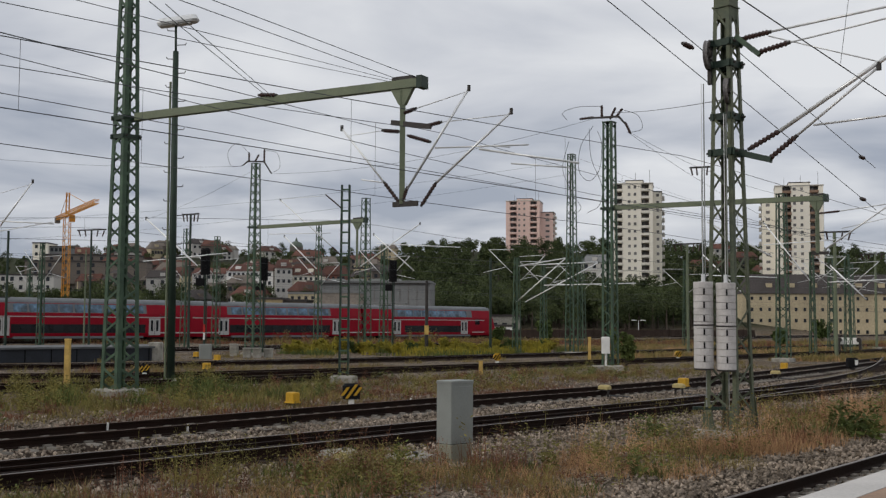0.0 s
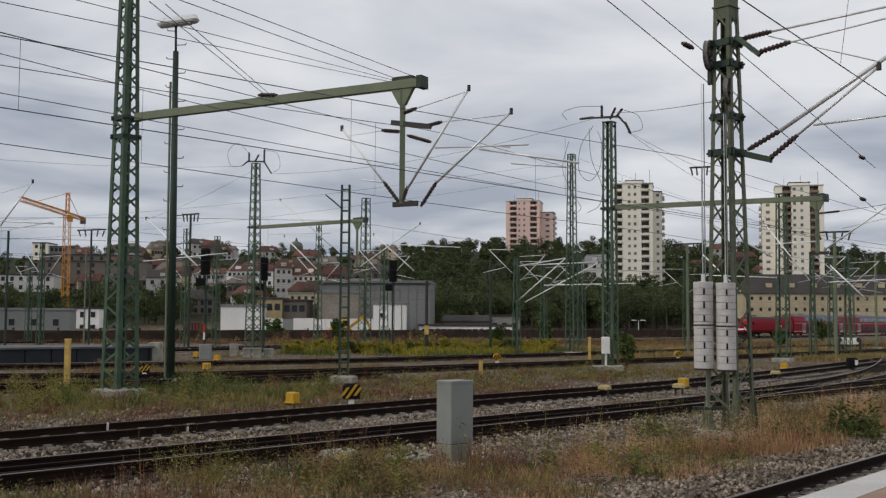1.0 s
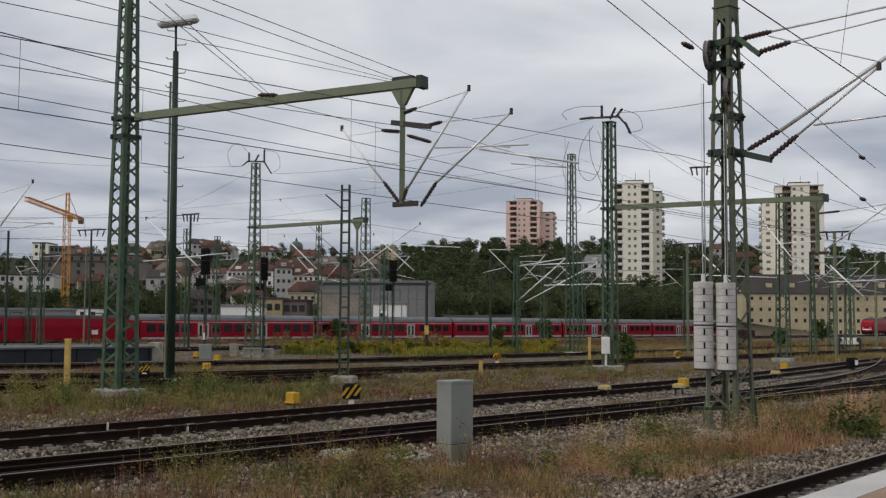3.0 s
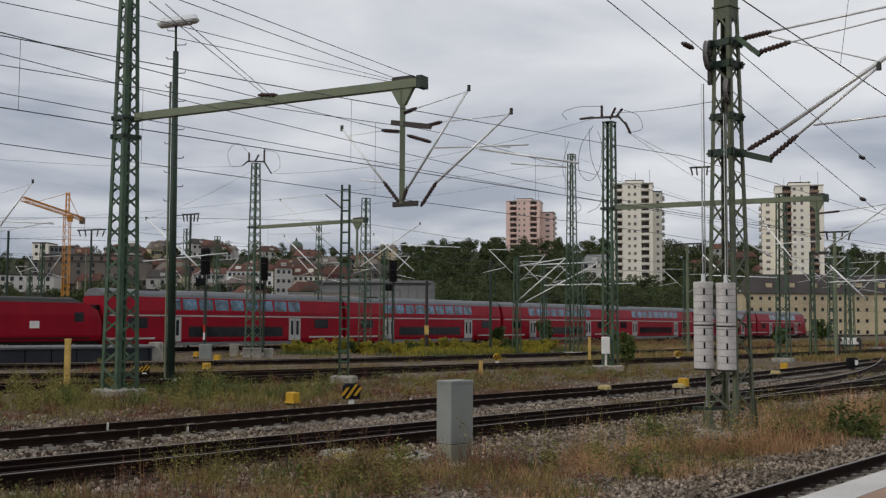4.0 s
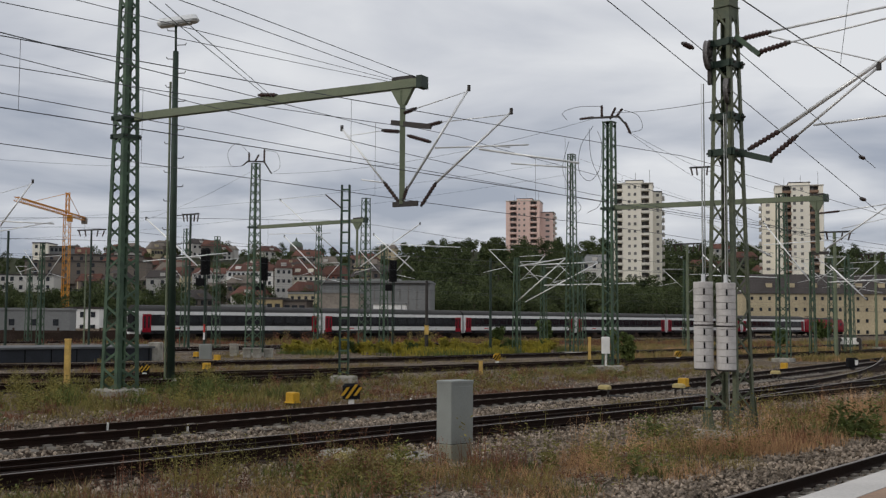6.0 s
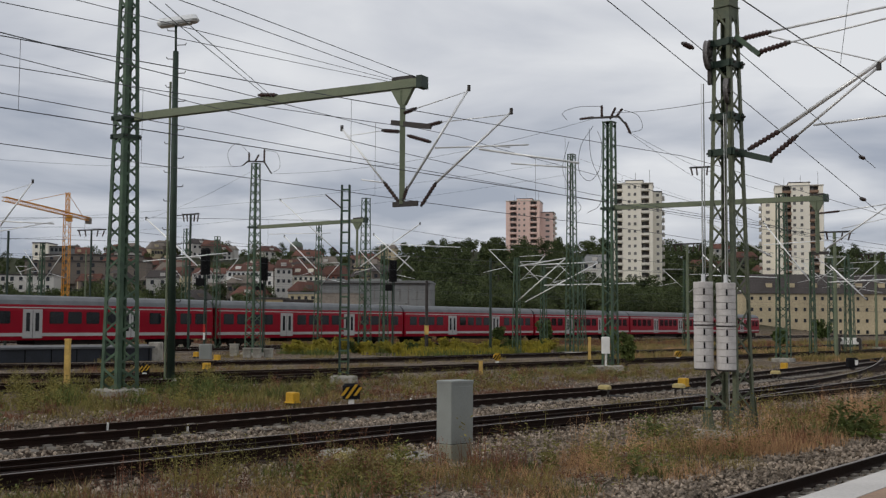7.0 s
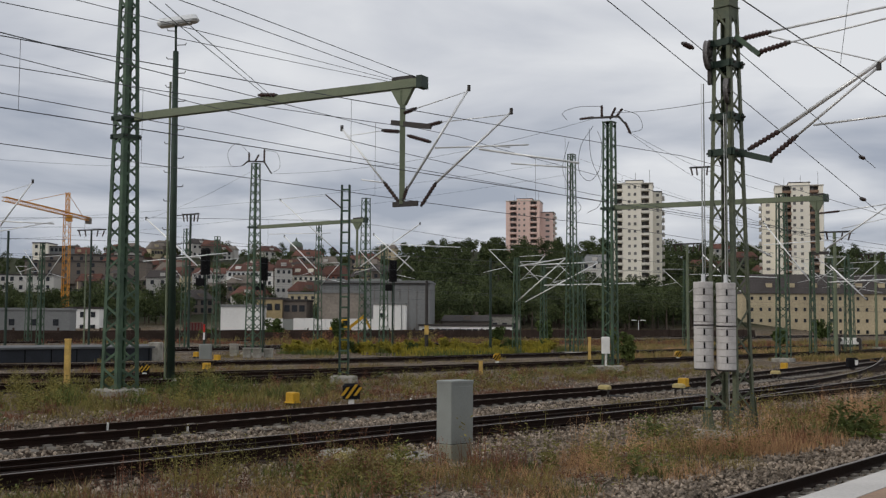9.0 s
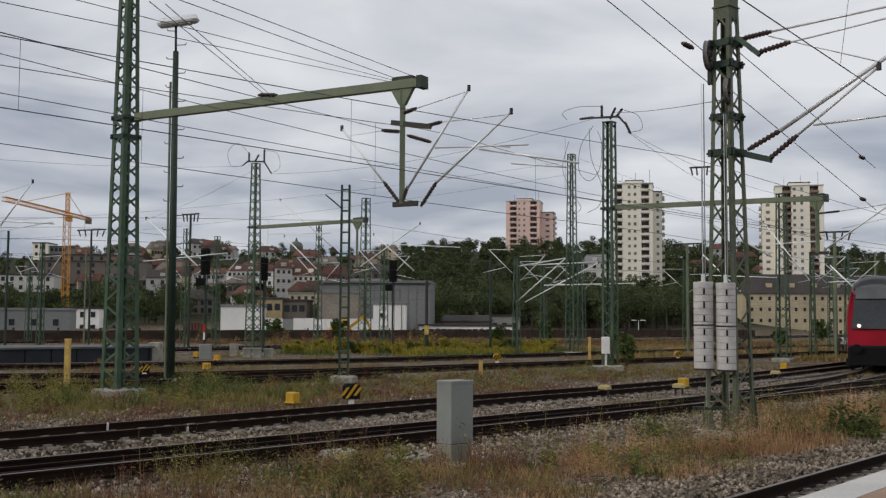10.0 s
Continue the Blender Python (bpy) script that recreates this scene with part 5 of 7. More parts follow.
for p in ((11.6, 30.3, 6.80), (11.6, 30.3, 5.64), (4.53, 20.20, 7.33)):
    b = thing("wire_insulator", "small dark insulator knob on a wire", "insulator")
    insulator(b, Vector(p) - Vector((0.1, 0.13, 0)), Vector(p) + Vector((0.1, 0.13, 0)), 0.05, 3)

# bracket at the left, held by a mast out of view
cantilever("galvanised bracket tubes reaching over a siding", [((-18.3, 45.2, 5.95), (-16.87, 45.0, 7.86), 0.035)], [], [((-18.6, 45.2, 7.3), (-16.95, 45.0, 7.75), 0.012), ((-18.4, 45.2, 6.25), (-15.9, 44.9, 6.12), 0.03), ((-18.4, 45.2, 5.8), (-15.95, 44.9, 6.2), 0.02)], LITALU)
cantilever("galvanised bracket tube behind the green mast", [((-11.6, 52.0, 4.8), (-14.6, 54.0, 7.2), 0.045)], [], [((-14.7, 54.0, 5.1), (-10.0, 51.0, 5.35), 0.028)], LITALU)
cantilever("galvanised bracket tubes high between the masts", [((-8.6, 74.9, 5.8), (-11.0, 76.2, 8.1), 0.045), ((-1.9, 72.5, 5.6), (-4.6, 73.0, 8.0), 0.05), ((-5.5, 73.4, 5.9), (-1.5, 71.4, 8.6), 0.05)], [], [((-12.2, 76.8, 8.3), (-7.6, 74.3, 8.2), 0.03), ((-4.4, 72.9, 7.4), (1.1, 70.2, 7.0), 0.03)], LITALU)
cantilever("bright bracket tubes crossing before the wood", [((5.9, 88.0, 3.9), (9.6, 86.0, 7.3), 0.06), ((6.6, 88.0, 3.9), (12.0, 85.0, 6.9), 0.06)], [], [((6.2, 88.0, 6.8), (12.0, 85.0, 6.95), 0.05), ((6.1, 88.0, 6.75), (9.6, 86.0, 7.3), 0.05), ((8.0, 87.0, 5.2), (14.8, 84.5, 5.3), 0.05)], LITALU)
cantilever("bright bracket tubes beside the counterweights", [((19.2, 71.0, 4.3), (17.0, 72.2, 6.8), 0.05), ((23.5, 70.5, 5.0), (21.0, 72.0, 8.9), 0.05), ((26.5, 69.0, 3.8), (24.6, 70.0, 6.0), 0.05)], [], [((17.0, 72.2, 5.4), (21.4, 70.6, 5.2), 0.035), ((21.0, 72.0, 7.4), (25.0, 70.0, 7.6), 0.035), ((24.5, 70.0, 4.9), (29.0, 68.5, 5.1), 0.035)], LITALU)
cantilever("bracket tubes under the arm's hanging post", [((17.6, 50.9, 5.6), (20.6, 49.0, 8.0), 0.045)], [((17.5, 50.95, 7.35), (18.2, 50.5, 7.4))], [((18.2, 50.5, 7.4), (20.9, 48.9, 7.75), 0.03), ((18.3, 50.4, 6.6), (20.9, 48.9, 7.2), 0.02), ((15.6, 52.2, 5.4), (13.0, 54.0, 7.2), 0.045)])


def pole(x, y, top, r, material, label, bar=None):
    t = thing("yard_pole", label, "pole", pose(x, y, ground_z(x, y) - 0.1), "yard poles")
    part("shaft", Geo().tube([(0, 0, 0), (0, 0, top - ground_z(x, y))], [r * 1.2, r], 8), material, t)
    part("foot", Geo().rbox(0, 0, 0.1, r * 6, r * 6, 0.4, 0.03), CONCRETE, t)
    if bar:
        z = top - ground_z(x, y)
        part("cross_bar", Geo().beam((-bar, 0, z), (bar, 0, z + 0.1), 0.12, 0.12), DARKSTEEL, t)
        for s in (-0.9, -0.45, 0.45, 0.9):
            part("hanging_insulator", Geo().tube([(s * bar, 0, z), (s * bar * 0.85, 0, z - 0.55)], 0.06, 6), INSUL, t)


pole(-29.2, 90.0, 8.1, 0.06, GREENLT, "pale grey-green steel pole")
pole(-35.6, 90.0, 9.6, 0.10, GREENDK, "dark green pole at the yard's edge")
pole(-20.7, 90.0, 11.0, 0.09, GREENDK, "slim lamp pole with a flat head", 0.7)
pole(-1.3, 90.0, 5.7, 0.12, DARKSTEEL, "dark post with a pale plate")
pole(3.9, 90.0, 7.6, 0.10, GREENDK, "slim dark green pole before the wood")
pole(18.9, 80.0, 13.7, 0.06, GREENDK, "tall slim grey pole with a short cross bar", 0.9)
pole(20.0, 90.0, 8.8, 0.10, GREENLT, "olive pole with a cross bar", 1.2)
pole(-32.0, 100.0, 10.5, 0.09, GREENDK, "pole with a cross bar of hanging insulators", 1.3)
pole(44.0, 112.0, 9.5, 0.12, GREENLT, "olive pole with a cross bar among brackets", 1.6)
pole(28.5, 80.0, 9.0, 0.12, GREENLT, "olive hanging post beside the tracks", 1.3)
pl = thing("mast_plate", "pale plate fixed on the dark post", "sign")
part("plate", Geo().box(-1.3, 89.84, 1.6, 0.35, 0.03, 0.75), OLDYELLOW, pl)

tl = thing("street_lamp", "double-armed pale street lamp before the trees", "street lamp", pose(43.8, 247.0, ground_z(43.8, 247.0) - 0.1))
part("post", Geo().tube([(0, 0, 0), (0, 0, 4.5)], [0.10, 0.06], 8), GALV, tl)
for s in (-1, 1):
    part("lantern", Geo().rbox(s * 1.0, 0, 4.5, 1.3, 0.3, 0.16, 0.05), LAMPGLASS, tl)

for x, y, s, label in ((-1.83, 19.8, 0.62, "flat pale concrete cable cover in the grass"), (-0.55, 19.3, 0.75, "flat broken concrete slab beside the cabinet")):
    c = thing("concrete_cover", label, "cover", pose(x, y, -0.22, 4, -3, 25))
    part("slab", Geo().rbox(0, 0, 0.04, s, s * 0.7, 0.12, 0.03), CONCRETE, c)
    part("lug", Geo().box(0.1, 0, 0.12, 0.05, 0.12, 0.04), DARKSTEEL, c)
PALEY = mat("pale_yellow_plastic", (0.42, 0.34, 0.15), 0.7, 0, 0.2, 3, 30, 0.05)
yc = thing("yellow_cover", "small yellow-green cable cover half hidden by weeds", "cover", pose(-1.75, 19.2, -0.2, 0, 0, 20))
part("cap", Geo().rbox(0, 0, 0.05, 0.22, 0.18, 0.12, 0.03), PALEY, yc)
part("flange", Geo().rbox(0, 0, 0.01, 0.40, 0.34, 0.04, 0.01), CONCRETE, yc)


def magnet(x, y, label, c):
    t = thing("track_magnet", label, "track device", pose(x, y, -0.2, 0, 0, -40), "track devices")
    part("head", Geo().rbox(0, 0, 0.32, 0.42, 0.24, 0.14, 0.05), c, t)
    for s in (-1, 1):
        part("leg", Geo().tube([(s * 0.13, 0, 0), (s * 0.13, 0, 0.27)], 0.035, 6), DARKSTEEL, t)
    part("cable", Geo().tube([(0.2, 0, 0.05), (0.6, 0.2, 0.04), (0.9, 0.1, 0.03)], 0.025, 5), CABLE, t)


magnet(5.26, 35.9, "pale yellow track magnet on two legs", PALEY)
magnet(14.44, 48.0, "pale cream track magnet beside the rail", PALEY)
magnet(7.9, 37.0, "small pale track device behind the mast", PALEY)
for x, y in ((-7.08, 23.5), (-5.34, 23.3), (-0.9, 31.6)):
    k = thing("peg_marker", "small white peg beside the rail", "marker", pose(x, y, -0.22), "white pegs")
    part("peg", Geo().tube([(0, 0, 0), (0.01, 0, 0.20)], [0.03, 0.028], 7), WHITE, k)
    part("tip", Geo().tube([(0.01, 0, 0.20), (0.01, 0, 0.24)], [0.028, 0.012], 7), WHITE, k)
bs = thing("buffer_stop", "dark buffer stop with a white cross board", "buffer stop", pose(37.2, 101.0, -0.25, 0, 0, -30))
part("board", Geo().rbox(0, 0, 1.0, 1.7, 0.15, 0.6, 0.03), WHITE, bs)
for s in (-1, 1):
    part("stay", Geo().beam((s * 0.9, 0, 1.25), (s * 0.75, 1.6, 0), 0.16).beam((s * 0.9, 0, 0), (s * 0.9, 0, 1.3), 0.2), DARKSTEEL, bs)
    part("buffer", Geo().tube([(s * 0.85, -0.4, 1.1), (s * 0.85, 0, 1.1)], 0.22, 10), DARKSTEEL, bs)
bb = thing("point_lantern", "black points lantern with white arrow beside the rail", "track signal", pose(21.8, 58.9, -0.2))
part("housing", Geo().rbox(0, 0, 0.4, 0.6, 0.4, 0.5, 0.08), BLACK, bb)
part("arrow", Geo().box(0.16, -0.21, 0.4, 0.16, 0.02, 0.26), WHITE, bb)
part("stand", Geo().box(0, 0, 0.08, 0.2, 0.2, 0.2), DARKSTEEL, bb)

ex = thing("excavator", "yellow tracked excavator on the site behind the yard", "excavator", pose(-18.7, 205.0, -1.2, 0, 0, 12))
part("undercarriage", Geo().rbox(0, 0.8, 0.5, 3.8, 0.6, 0.9, 0.2).rbox(0, -0.8, 0.5, 3.8, 0.6, 0.9, 0.2), BOGIE, ex)
part("upper_body", Geo().rbox(-0.3, 0, 1.9, 3.8, 2.4, 1.4, 0.2), YELLOW, ex)
part("cab", Geo().rbox(0.6, -0.6, 3.2, 1.4, 1.1, 1.7, 0.15), YELLOW, ex)
part("cab_glass", Geo().rbox(0.65, -0.62, 3.3, 1.2, 1.14, 1.0, 0.1), TRAINGLASS, ex)
part("boom", Geo().beam((1.4, 0.2, 2.4), (4.2, 0.2, 4.6), 0.4, 0.55), YELLOW, ex)
part("stick", Geo().beam((4.2, 0.2, 4.6), (5.4, 0.2, 2.2), 0.3, 0.4), YELLOW, ex)
part("bucket", Geo().rbox(5.3, 0.2, 1.8, 0.9, 1.0, 0.8, 0.2), DARKSTEEL, ex)

fence = thing("yard_fence", "dark brown board fence along the far edge of the yard", "fence", kind="structure")
FENCE = mat("dark_brown_boards", (0.062, 0.043, 0.034), 0.9, 0, 0.4, 0.5, 8, 0.2, spec=0.1)
fd = heading(42.5)
f0 = Vector((-7.6, 188.0, 0))
for i in range(40):
    a, b = f0 + fd * (-110 + i * 6.0), f0 + fd * (-110 + i * 6.0 + 5.9)
    part("fence_panel", Geo().beam(a + Vector((0, 0, -0.2)), b + Vector((0, 0, -0.2 + random.uniform(-0.1, 0.1))), 0.12, 2.3), FENCE, fence)
    part("fence_post", Geo().box(a.x, a.y, -0.1, 0.2, 0.2, 2.8), FENCE, fence)

near_fence = thing("track_fence", "dark weathered fence between the commuter tracks and main line", "fence", kind="structure")
f1 = Vector((3.0, 176.8, 0))
for i in range(16):
    a, b = f1 + fd * (-102 + i * 6.0), f1 + fd * (-102 + i * 6.0 + 5.9)
    part("fence_panel", Geo().beam(a + Vector((0, 0, -0.2)), b + Vector((0, 0, -0.2 + random.uniform(-0.12, 0.12))), 0.12, 2.0), FENCE, near_fence)
    part("fence_post", Geo().box(a.x, a.y, -0.15, 0.2, 0.2, 2.5), FENCE, near_fence)


# ---- distance: towers, town, hall, crane, woods ----
PINK = mat("pink_render", (0.78, 0.56, 0.49), 0.9, 0.0, 0.15, 0.05, 2.0, 0.0)
CREAM = mat("cream_render", (0.84, 0.79, 0.68), 0.9, 0.0, 0.12, 0.05, 2.0, 0.0)
OFFWHITE = mat("off_white_render", (0.50, 0.48, 0.45), 0.9, 0.0, 0.12, 0.05, 2.0, 0.0)
OCHRE = mat("ochre_render", (0.38, 0.30, 0.165), 0.9, 0.0, 0.2, 0.1, 2.0, 0.0)
PALEOCHRE = mat("pale_ochre_render", (0.50, 0.42, 0.28), 0.9, 0.0, 0.25, 0.1, 2.0, 0.0)
SHEDWHITE = mat("white_shed_panels", (0.78, 0.77, 0.75), 0.8, 0.0, 0.15, 0.1, 2.0, 0.0)
GREYWALL = mat("grey_clad_wall", (0.20, 0.205, 0.205), 0.85, 0.0, 0.15, 0.1, 2.0, 0.0)
BROWNWALL = mat("brown_grey_wall", (0.16, 0.135, 0.115), 0.9, 0.0, 0.2, 0.1, 2.0, 0.0)
TILE = mat("red_brown_roof_tile", (0.115, 0.05, 0.037), 0.9, 0.0, 0.35, 0.2, 3.0, 0.0, rand=0.3)
DARKROOF = mat("dark_roof", (0.06, 0.052, 0.05), 0.9, 0.0, 0.3, 0.2, 3.0, 0.0)
PANE = mat("dark_window_pane", (0.03, 0.033, 0.038), 0.2, 0.0, 0.3, 0.3, 3.0, 0.0)
BALC = mat("pale_balcony_panel", (0.50, 0.47, 0.42), 0.85, 0.0, 0.15, 0.2, 3.0, 0.0)
# dark tone puts recess shade into the loggia backs and wing windows
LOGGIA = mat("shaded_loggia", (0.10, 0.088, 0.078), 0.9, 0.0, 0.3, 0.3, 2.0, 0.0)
CRANEY = mat("yellow_crane_paint", (0.62, 0.27, 0.035), 0.6, 0.0, 0.2, 0.5, 10, 0.0)

PANE_MESH = {}


def pane_mesh(w, h):
    k = (w, h)
    if k not in PANE_MESH:
        PANE_MESH[k] = Geo().box(0, 0, 0, w, 0.16, h).mesh("window", PANE)
    return PANE_MESH[k]


TOWERPANE = mat("small_pale_window", (0.20, 0.19, 0.18), 0.3, 0.0, 0.4, 0.3, 3.0, 0.0, rand=0.4)
LEDGE = mat("white_balcony_front", (0.72, 0.68, 0.60), 0.85, 0.0, 0.15, 0.2, 3.0, 0.0)
BROWNBALC = mat("brown_balcony_front", (0.26, 0.17, 0.12), 0.85, 0.0, 0.25, 0.2, 3.0, 0.0)


def tower(label, x, y, z0, floors, wall, width, depth, turn, fh=2.85, balc=(0.14, 0.80), lw=3.2, wing=4.2, side=1, low=2, front=None):
    """A tower block: main block, a lower wing set back on one side, recessed loggias with balconies and small windows."""
    t = thing("apartment_tower", label, "apartment building", pose(x, y, z0, 0, 0, turn), "apartment towers")
    H = floors * fh
    front = front or LEDGE
    part("main_block", Geo().rbox(0, 0.9, H / 2, width, depth - 1.8, H, 0.1), wall, t)
    # piers of wall between the loggia columns, so that the loggias are real recesses
    cuts = sorted((b - 0.5) * width for b in balc)
    edges = [-width / 2] + [e for c in cuts for e in (c - lw / 2, c + lw / 2)] + [width / 2]
    for k in range(0, len(edges), 2):
        a, b = edges[k], edges[k + 1]
        if b - a > 0.15:
            part("wall_pier", Geo().box((a + b) / 2, -depth / 2 + 0.88, H / 2, b - a, 1.8, H), wall, t)
    part("plinth", Geo().rbox(0.6, depth * 0.12, -4.4, width + 1.5, depth * 0.7, 9.0, 0.1), wall, t)
    wh = H - low * fh
    part("side_wing", Geo().rbox(side * (width / 2 + wing / 2 - 0.05), depth * 0.2, wh / 2, wing, depth * 0.75, wh, 0.1), wall, t)
    part("wing_roof", Geo().rbox(side * (width / 2 + wing / 2), depth * 0.2, wh + 0.2, wing + 0.4, depth * 0.75 + 0.4, 0.4, 0.05), DARKROOF, t)
    part("roof_house", Geo().rbox(0.3, 1.0, H + 0.9, width * 0.45, depth * 0.5, 1.8, 0.1), wall, t)
    part("roof_house_cap", Geo().rbox(0.3, 1.0, H + 1.9, width * 0.48, depth * 0.53, 0.25, 0.05), DARKROOF, t)
    part("parapet", Geo().rbox(0, 0, H + 0.15, width + 0.5, depth + 0.5, 0.4, 0.05), BALC, t)
    for k in (-0.3, 0.05, 0.42):
        part("aerial", Geo().tube([(k * width, 0, H), (k * width, 0, H + 5.0 + 3 * k)], 0.07, 5), DARKSTEEL, t)
    for i in range(floors):
        z = i * fh
        for c in cuts:
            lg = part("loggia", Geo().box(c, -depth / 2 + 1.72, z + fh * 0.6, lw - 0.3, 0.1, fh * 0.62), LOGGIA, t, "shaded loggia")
            part("balcony", Geo().box(c, -depth / 2 + 0.7, z + 0.1, lw, 1.9, 0.22).box(c, -depth / 2 - 0.28, z + 0.52, lw + 0.1, 0.1, 0.95), front, lg)
            part("pane", Geo().box(c - lw * 0.18, -depth / 2 + 1.64, z + fh * 0.62, lw * 0.3, 0.06, fh * 0.4), TOWERPANE, lg)
        for b in (0.40, 0.55):
            w = part("window", Geo().box((b - 0.5) * width, -depth / 2 - 0.0, z + fh * 0.58, 1.0, 0.14, 1.05), TOWERPANE, t)
            part("sill", Geo().box((b - 0.5) * width, -depth / 2 - 0.06, z + fh * 0.58 - 0.6, 1.2, 0.2, 0.1), BALC, w)
        if i < floors - low:
            xo = side * (width / 2 + wing)
            for k in (0.0, 0.42):
                part("side_balcony", Geo().box(xo + side * 0.5, depth * (k - 0.05), z + fh * 0.28, 1.0, 2.8, fh * 0.38), BALC, t)
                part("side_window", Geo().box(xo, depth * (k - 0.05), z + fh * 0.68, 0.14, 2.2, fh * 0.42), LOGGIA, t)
            part("wing_window", Geo().box(side * (width / 2 + wing * 0.55), depth * (0.2 - 0.375) - 0.02, z + fh * 0.58, wing * 0.3, 0.12, 1.1), TOWERPANE, t)
    return t


tower("pink rendered apartment tower with stacked balconies", 44.9, 606, 30, 13, PINK, 18.4, 15.0, -12, 3.0, (0.22, 0.82), 3.7, 7.0, 1, 2, PINK)
tower("white apartment tower with dark loggias and rooftop aerials", 74.7, 430, 10.6, 16, CREAM, 14.8, 14.0, -12, 2.86, (0.12, 0.81), 3.0, 3.4, 1, 1)
tower("cream apartment tower with brown balconies", 138.6, 428, 14.0, 15, CREAM, 17.6, 14.0, -15, 2.78, (0.24, 0.81), 3.2, 5.0, -1, 2, BROWNBALC)


def house(label, x, y, w, d, h, wall, roof=None, turn=0.0, rise=3.0, floors=2, cols=4, z0=None, flat=False, name="house", win=(1.25, 1.5)):
    t = thing(name, label, "building", pose(x, y, (ground_z(x, y) if z0 is None else z0) - 0.5, 0, 0, turn), "town buildings")
    part("wall", Geo().rbox(0, 0, h / 2, w, d, h, 0.05), wall, t)
    if flat:
        part("roof", Geo().rbox(0, 0, h + 0.2, w + 0.4, d + 0.4, 0.5, 0.05), roof or DARKROOF, t)
    else:
        a, b = w / 2 + 0.4, d / 2 + 0.5
        r = part("roof", Geo().add([(-a, -b, h), (a, -b, h), (a, b, h), (-a, b, h), (-a + rise * 0.5, 0, h + rise), (a - rise * 0.5, 0, h + rise)], [(3, 2, 1, 0), (0, 1, 5, 4), (2, 3, 4, 5), (1, 2, 5), (3, 0, 4)]), roof or TILE, t)
        part("chimney", Geo().box(w * 0.2, d * 0.1, h + rise * 0.8, 0.8, 0.8, 2.2), BROWNWALL, r)
        for k in range(max(1, cols // 3)):
            part("dormer", Geo().box((k + 0.5) / max(1, cols // 3) * w * 0.8 - w * 0.4, -b * 0.6, h + rise * 0.42, 1.8, 1.6, 1.3), wall, r)
    fh = h / floors
    for i in range(floors):
        for k in range(cols):
            part("window", pane_mesh(*win), PANE, t, m=pose(((k + 0.5) / cols - 0.5) * w * 0.94, -d / 2 - 0.02, (i + 0.56) * fh))
    return t


rng = random.Random(5)
# white office block rows and the red-roofed town on the slope
house("white office block with rows of small windows", -69.0, 400, 17, 10, 12.0, SHEDWHITE, TILE, -3, 2.6, 4, 10, 9.0, win=(1.0, 1.25))
house("white office wing with a red tiled roof", -84.5, 402, 12, 10, 11.0, OFFWHITE, TILE, 2, 2.4, 4, 7, 9.0, win=(1.0, 1.25))
house("tall white gabled house beside the office block", -57.5, 396, 6, 9, 13.0, OFFWHITE, TILE, 12, 3.0, 4, 3, 9.0, win=(0.9, 1.2))
house("pale house with a large red tiled roof", -49.5, 400, 12, 10, 8.0, CREAM, TILE, -6, 4.4, 3, 6, 11.5, win=(0.9, 1.1))
house("red brick apartment house with a tiled roof", -40.5, 415, 10, 10, 9.0, mat("red_brick_render", (0.19, 0.085, 0.065), 0.9, 0, 0.25, 0.2, 3, 0.0), TILE, -3, 3.6, 3, 5, 11.5, win=(0.9, 1.2))
house("low beige house below the red roofs", -43.0, 345, 9, 8, 5.5, PALEOCHRE, GREYWALL, -5, 1, 2, 4, 6.0, True, win=(0.9, 1.0))
house("pale flat-roofed house below the red roofs", -34.0, 350, 10, 8, 5.0, OFFWHITE, GREYWALL, 3, 1, 2, 4, 6.0, True, win=(0.9, 1.0))
house("ochre workshop with dark windows", -40.2, 262, 6.0, 9, 8.0, OCHRE, DARKROOF, -3, 1, 2, 3, 0.0, True, "workshop")
house("brown rendered workshop wing", -34.4, 262.5, 5.6, 9, 7.6, BROWNWALL, DARKROOF, -3, 1, 2, 3, 0.0, True, "workshop")
house("white low warehouse with a grey roof", -45.0, 250, 9, 9, 7.4, SHEDWHITE, GREYWALL, 2, 1, 1, 0, -1.3, True, "warehouse")
hall = house("grey clad industrial hall with roof lights", -15.5, 268, 26, 16, 13.5, GREYWALL, GREYWALL, -4, 1, 3, 0, -1.3, True, "industrial_hall")
for k in range(4):
    part("roof_light", Geo().rbox(-9.5 + k * 4.6, -3.0, 14.1, 2.6, 6.0, 0.7, 0.1), CABGREY, hall, "pale roof light")
for k in range(13):
    part("cladding_joint", Geo().box(-12 + k * 2.0, -8.03, 6.7, 0.07, 0.08, 13.2), BROWNWALL, hall)
part("gutter", Geo().box(0, -8.25, 13.2, 26.4, 0.2, 0.25), DARKSTEEL, hall)
tan_hall = house("tan plain hall wall beside the tracks", -23.0, 250, 9.5, 8, 10.6, mat("tan_render", (0.27, 0.235, 0.20), 0.9, 0.0, 0.25, 0.3, 2.0, 0.0), GREYWALL, -2, 1, 1, 0, -1.3, True, "industrial_hall")
part("roller_door", Geo().box(2.2, -4.03, 2.3, 2.6, 0.08, 3.4), CABGREY, tan_hall, "grey roller door")
shed = house("white container-like shed beside the hall", -11.4, 240, 7.0, 4, 8.0, SHEDWHITE, GREYWALL, -2, 1, 1, 0, -1.3, True, "shed")
part("door", Geo().box(-1.6, -2.03, 1.6, 1.1, 0.08, 2.3), GREYWALL, shed)
part("window", Geo().box(-1.6, -2.03, 5.6, 1.0, 0.08, 0.9), PANE, shed)
part("downpipe", Geo().tube([(2.6, -2.1, 0.4), (2.6, -2.1, 7.8)], 0.09, 6), CABGREY, shed)
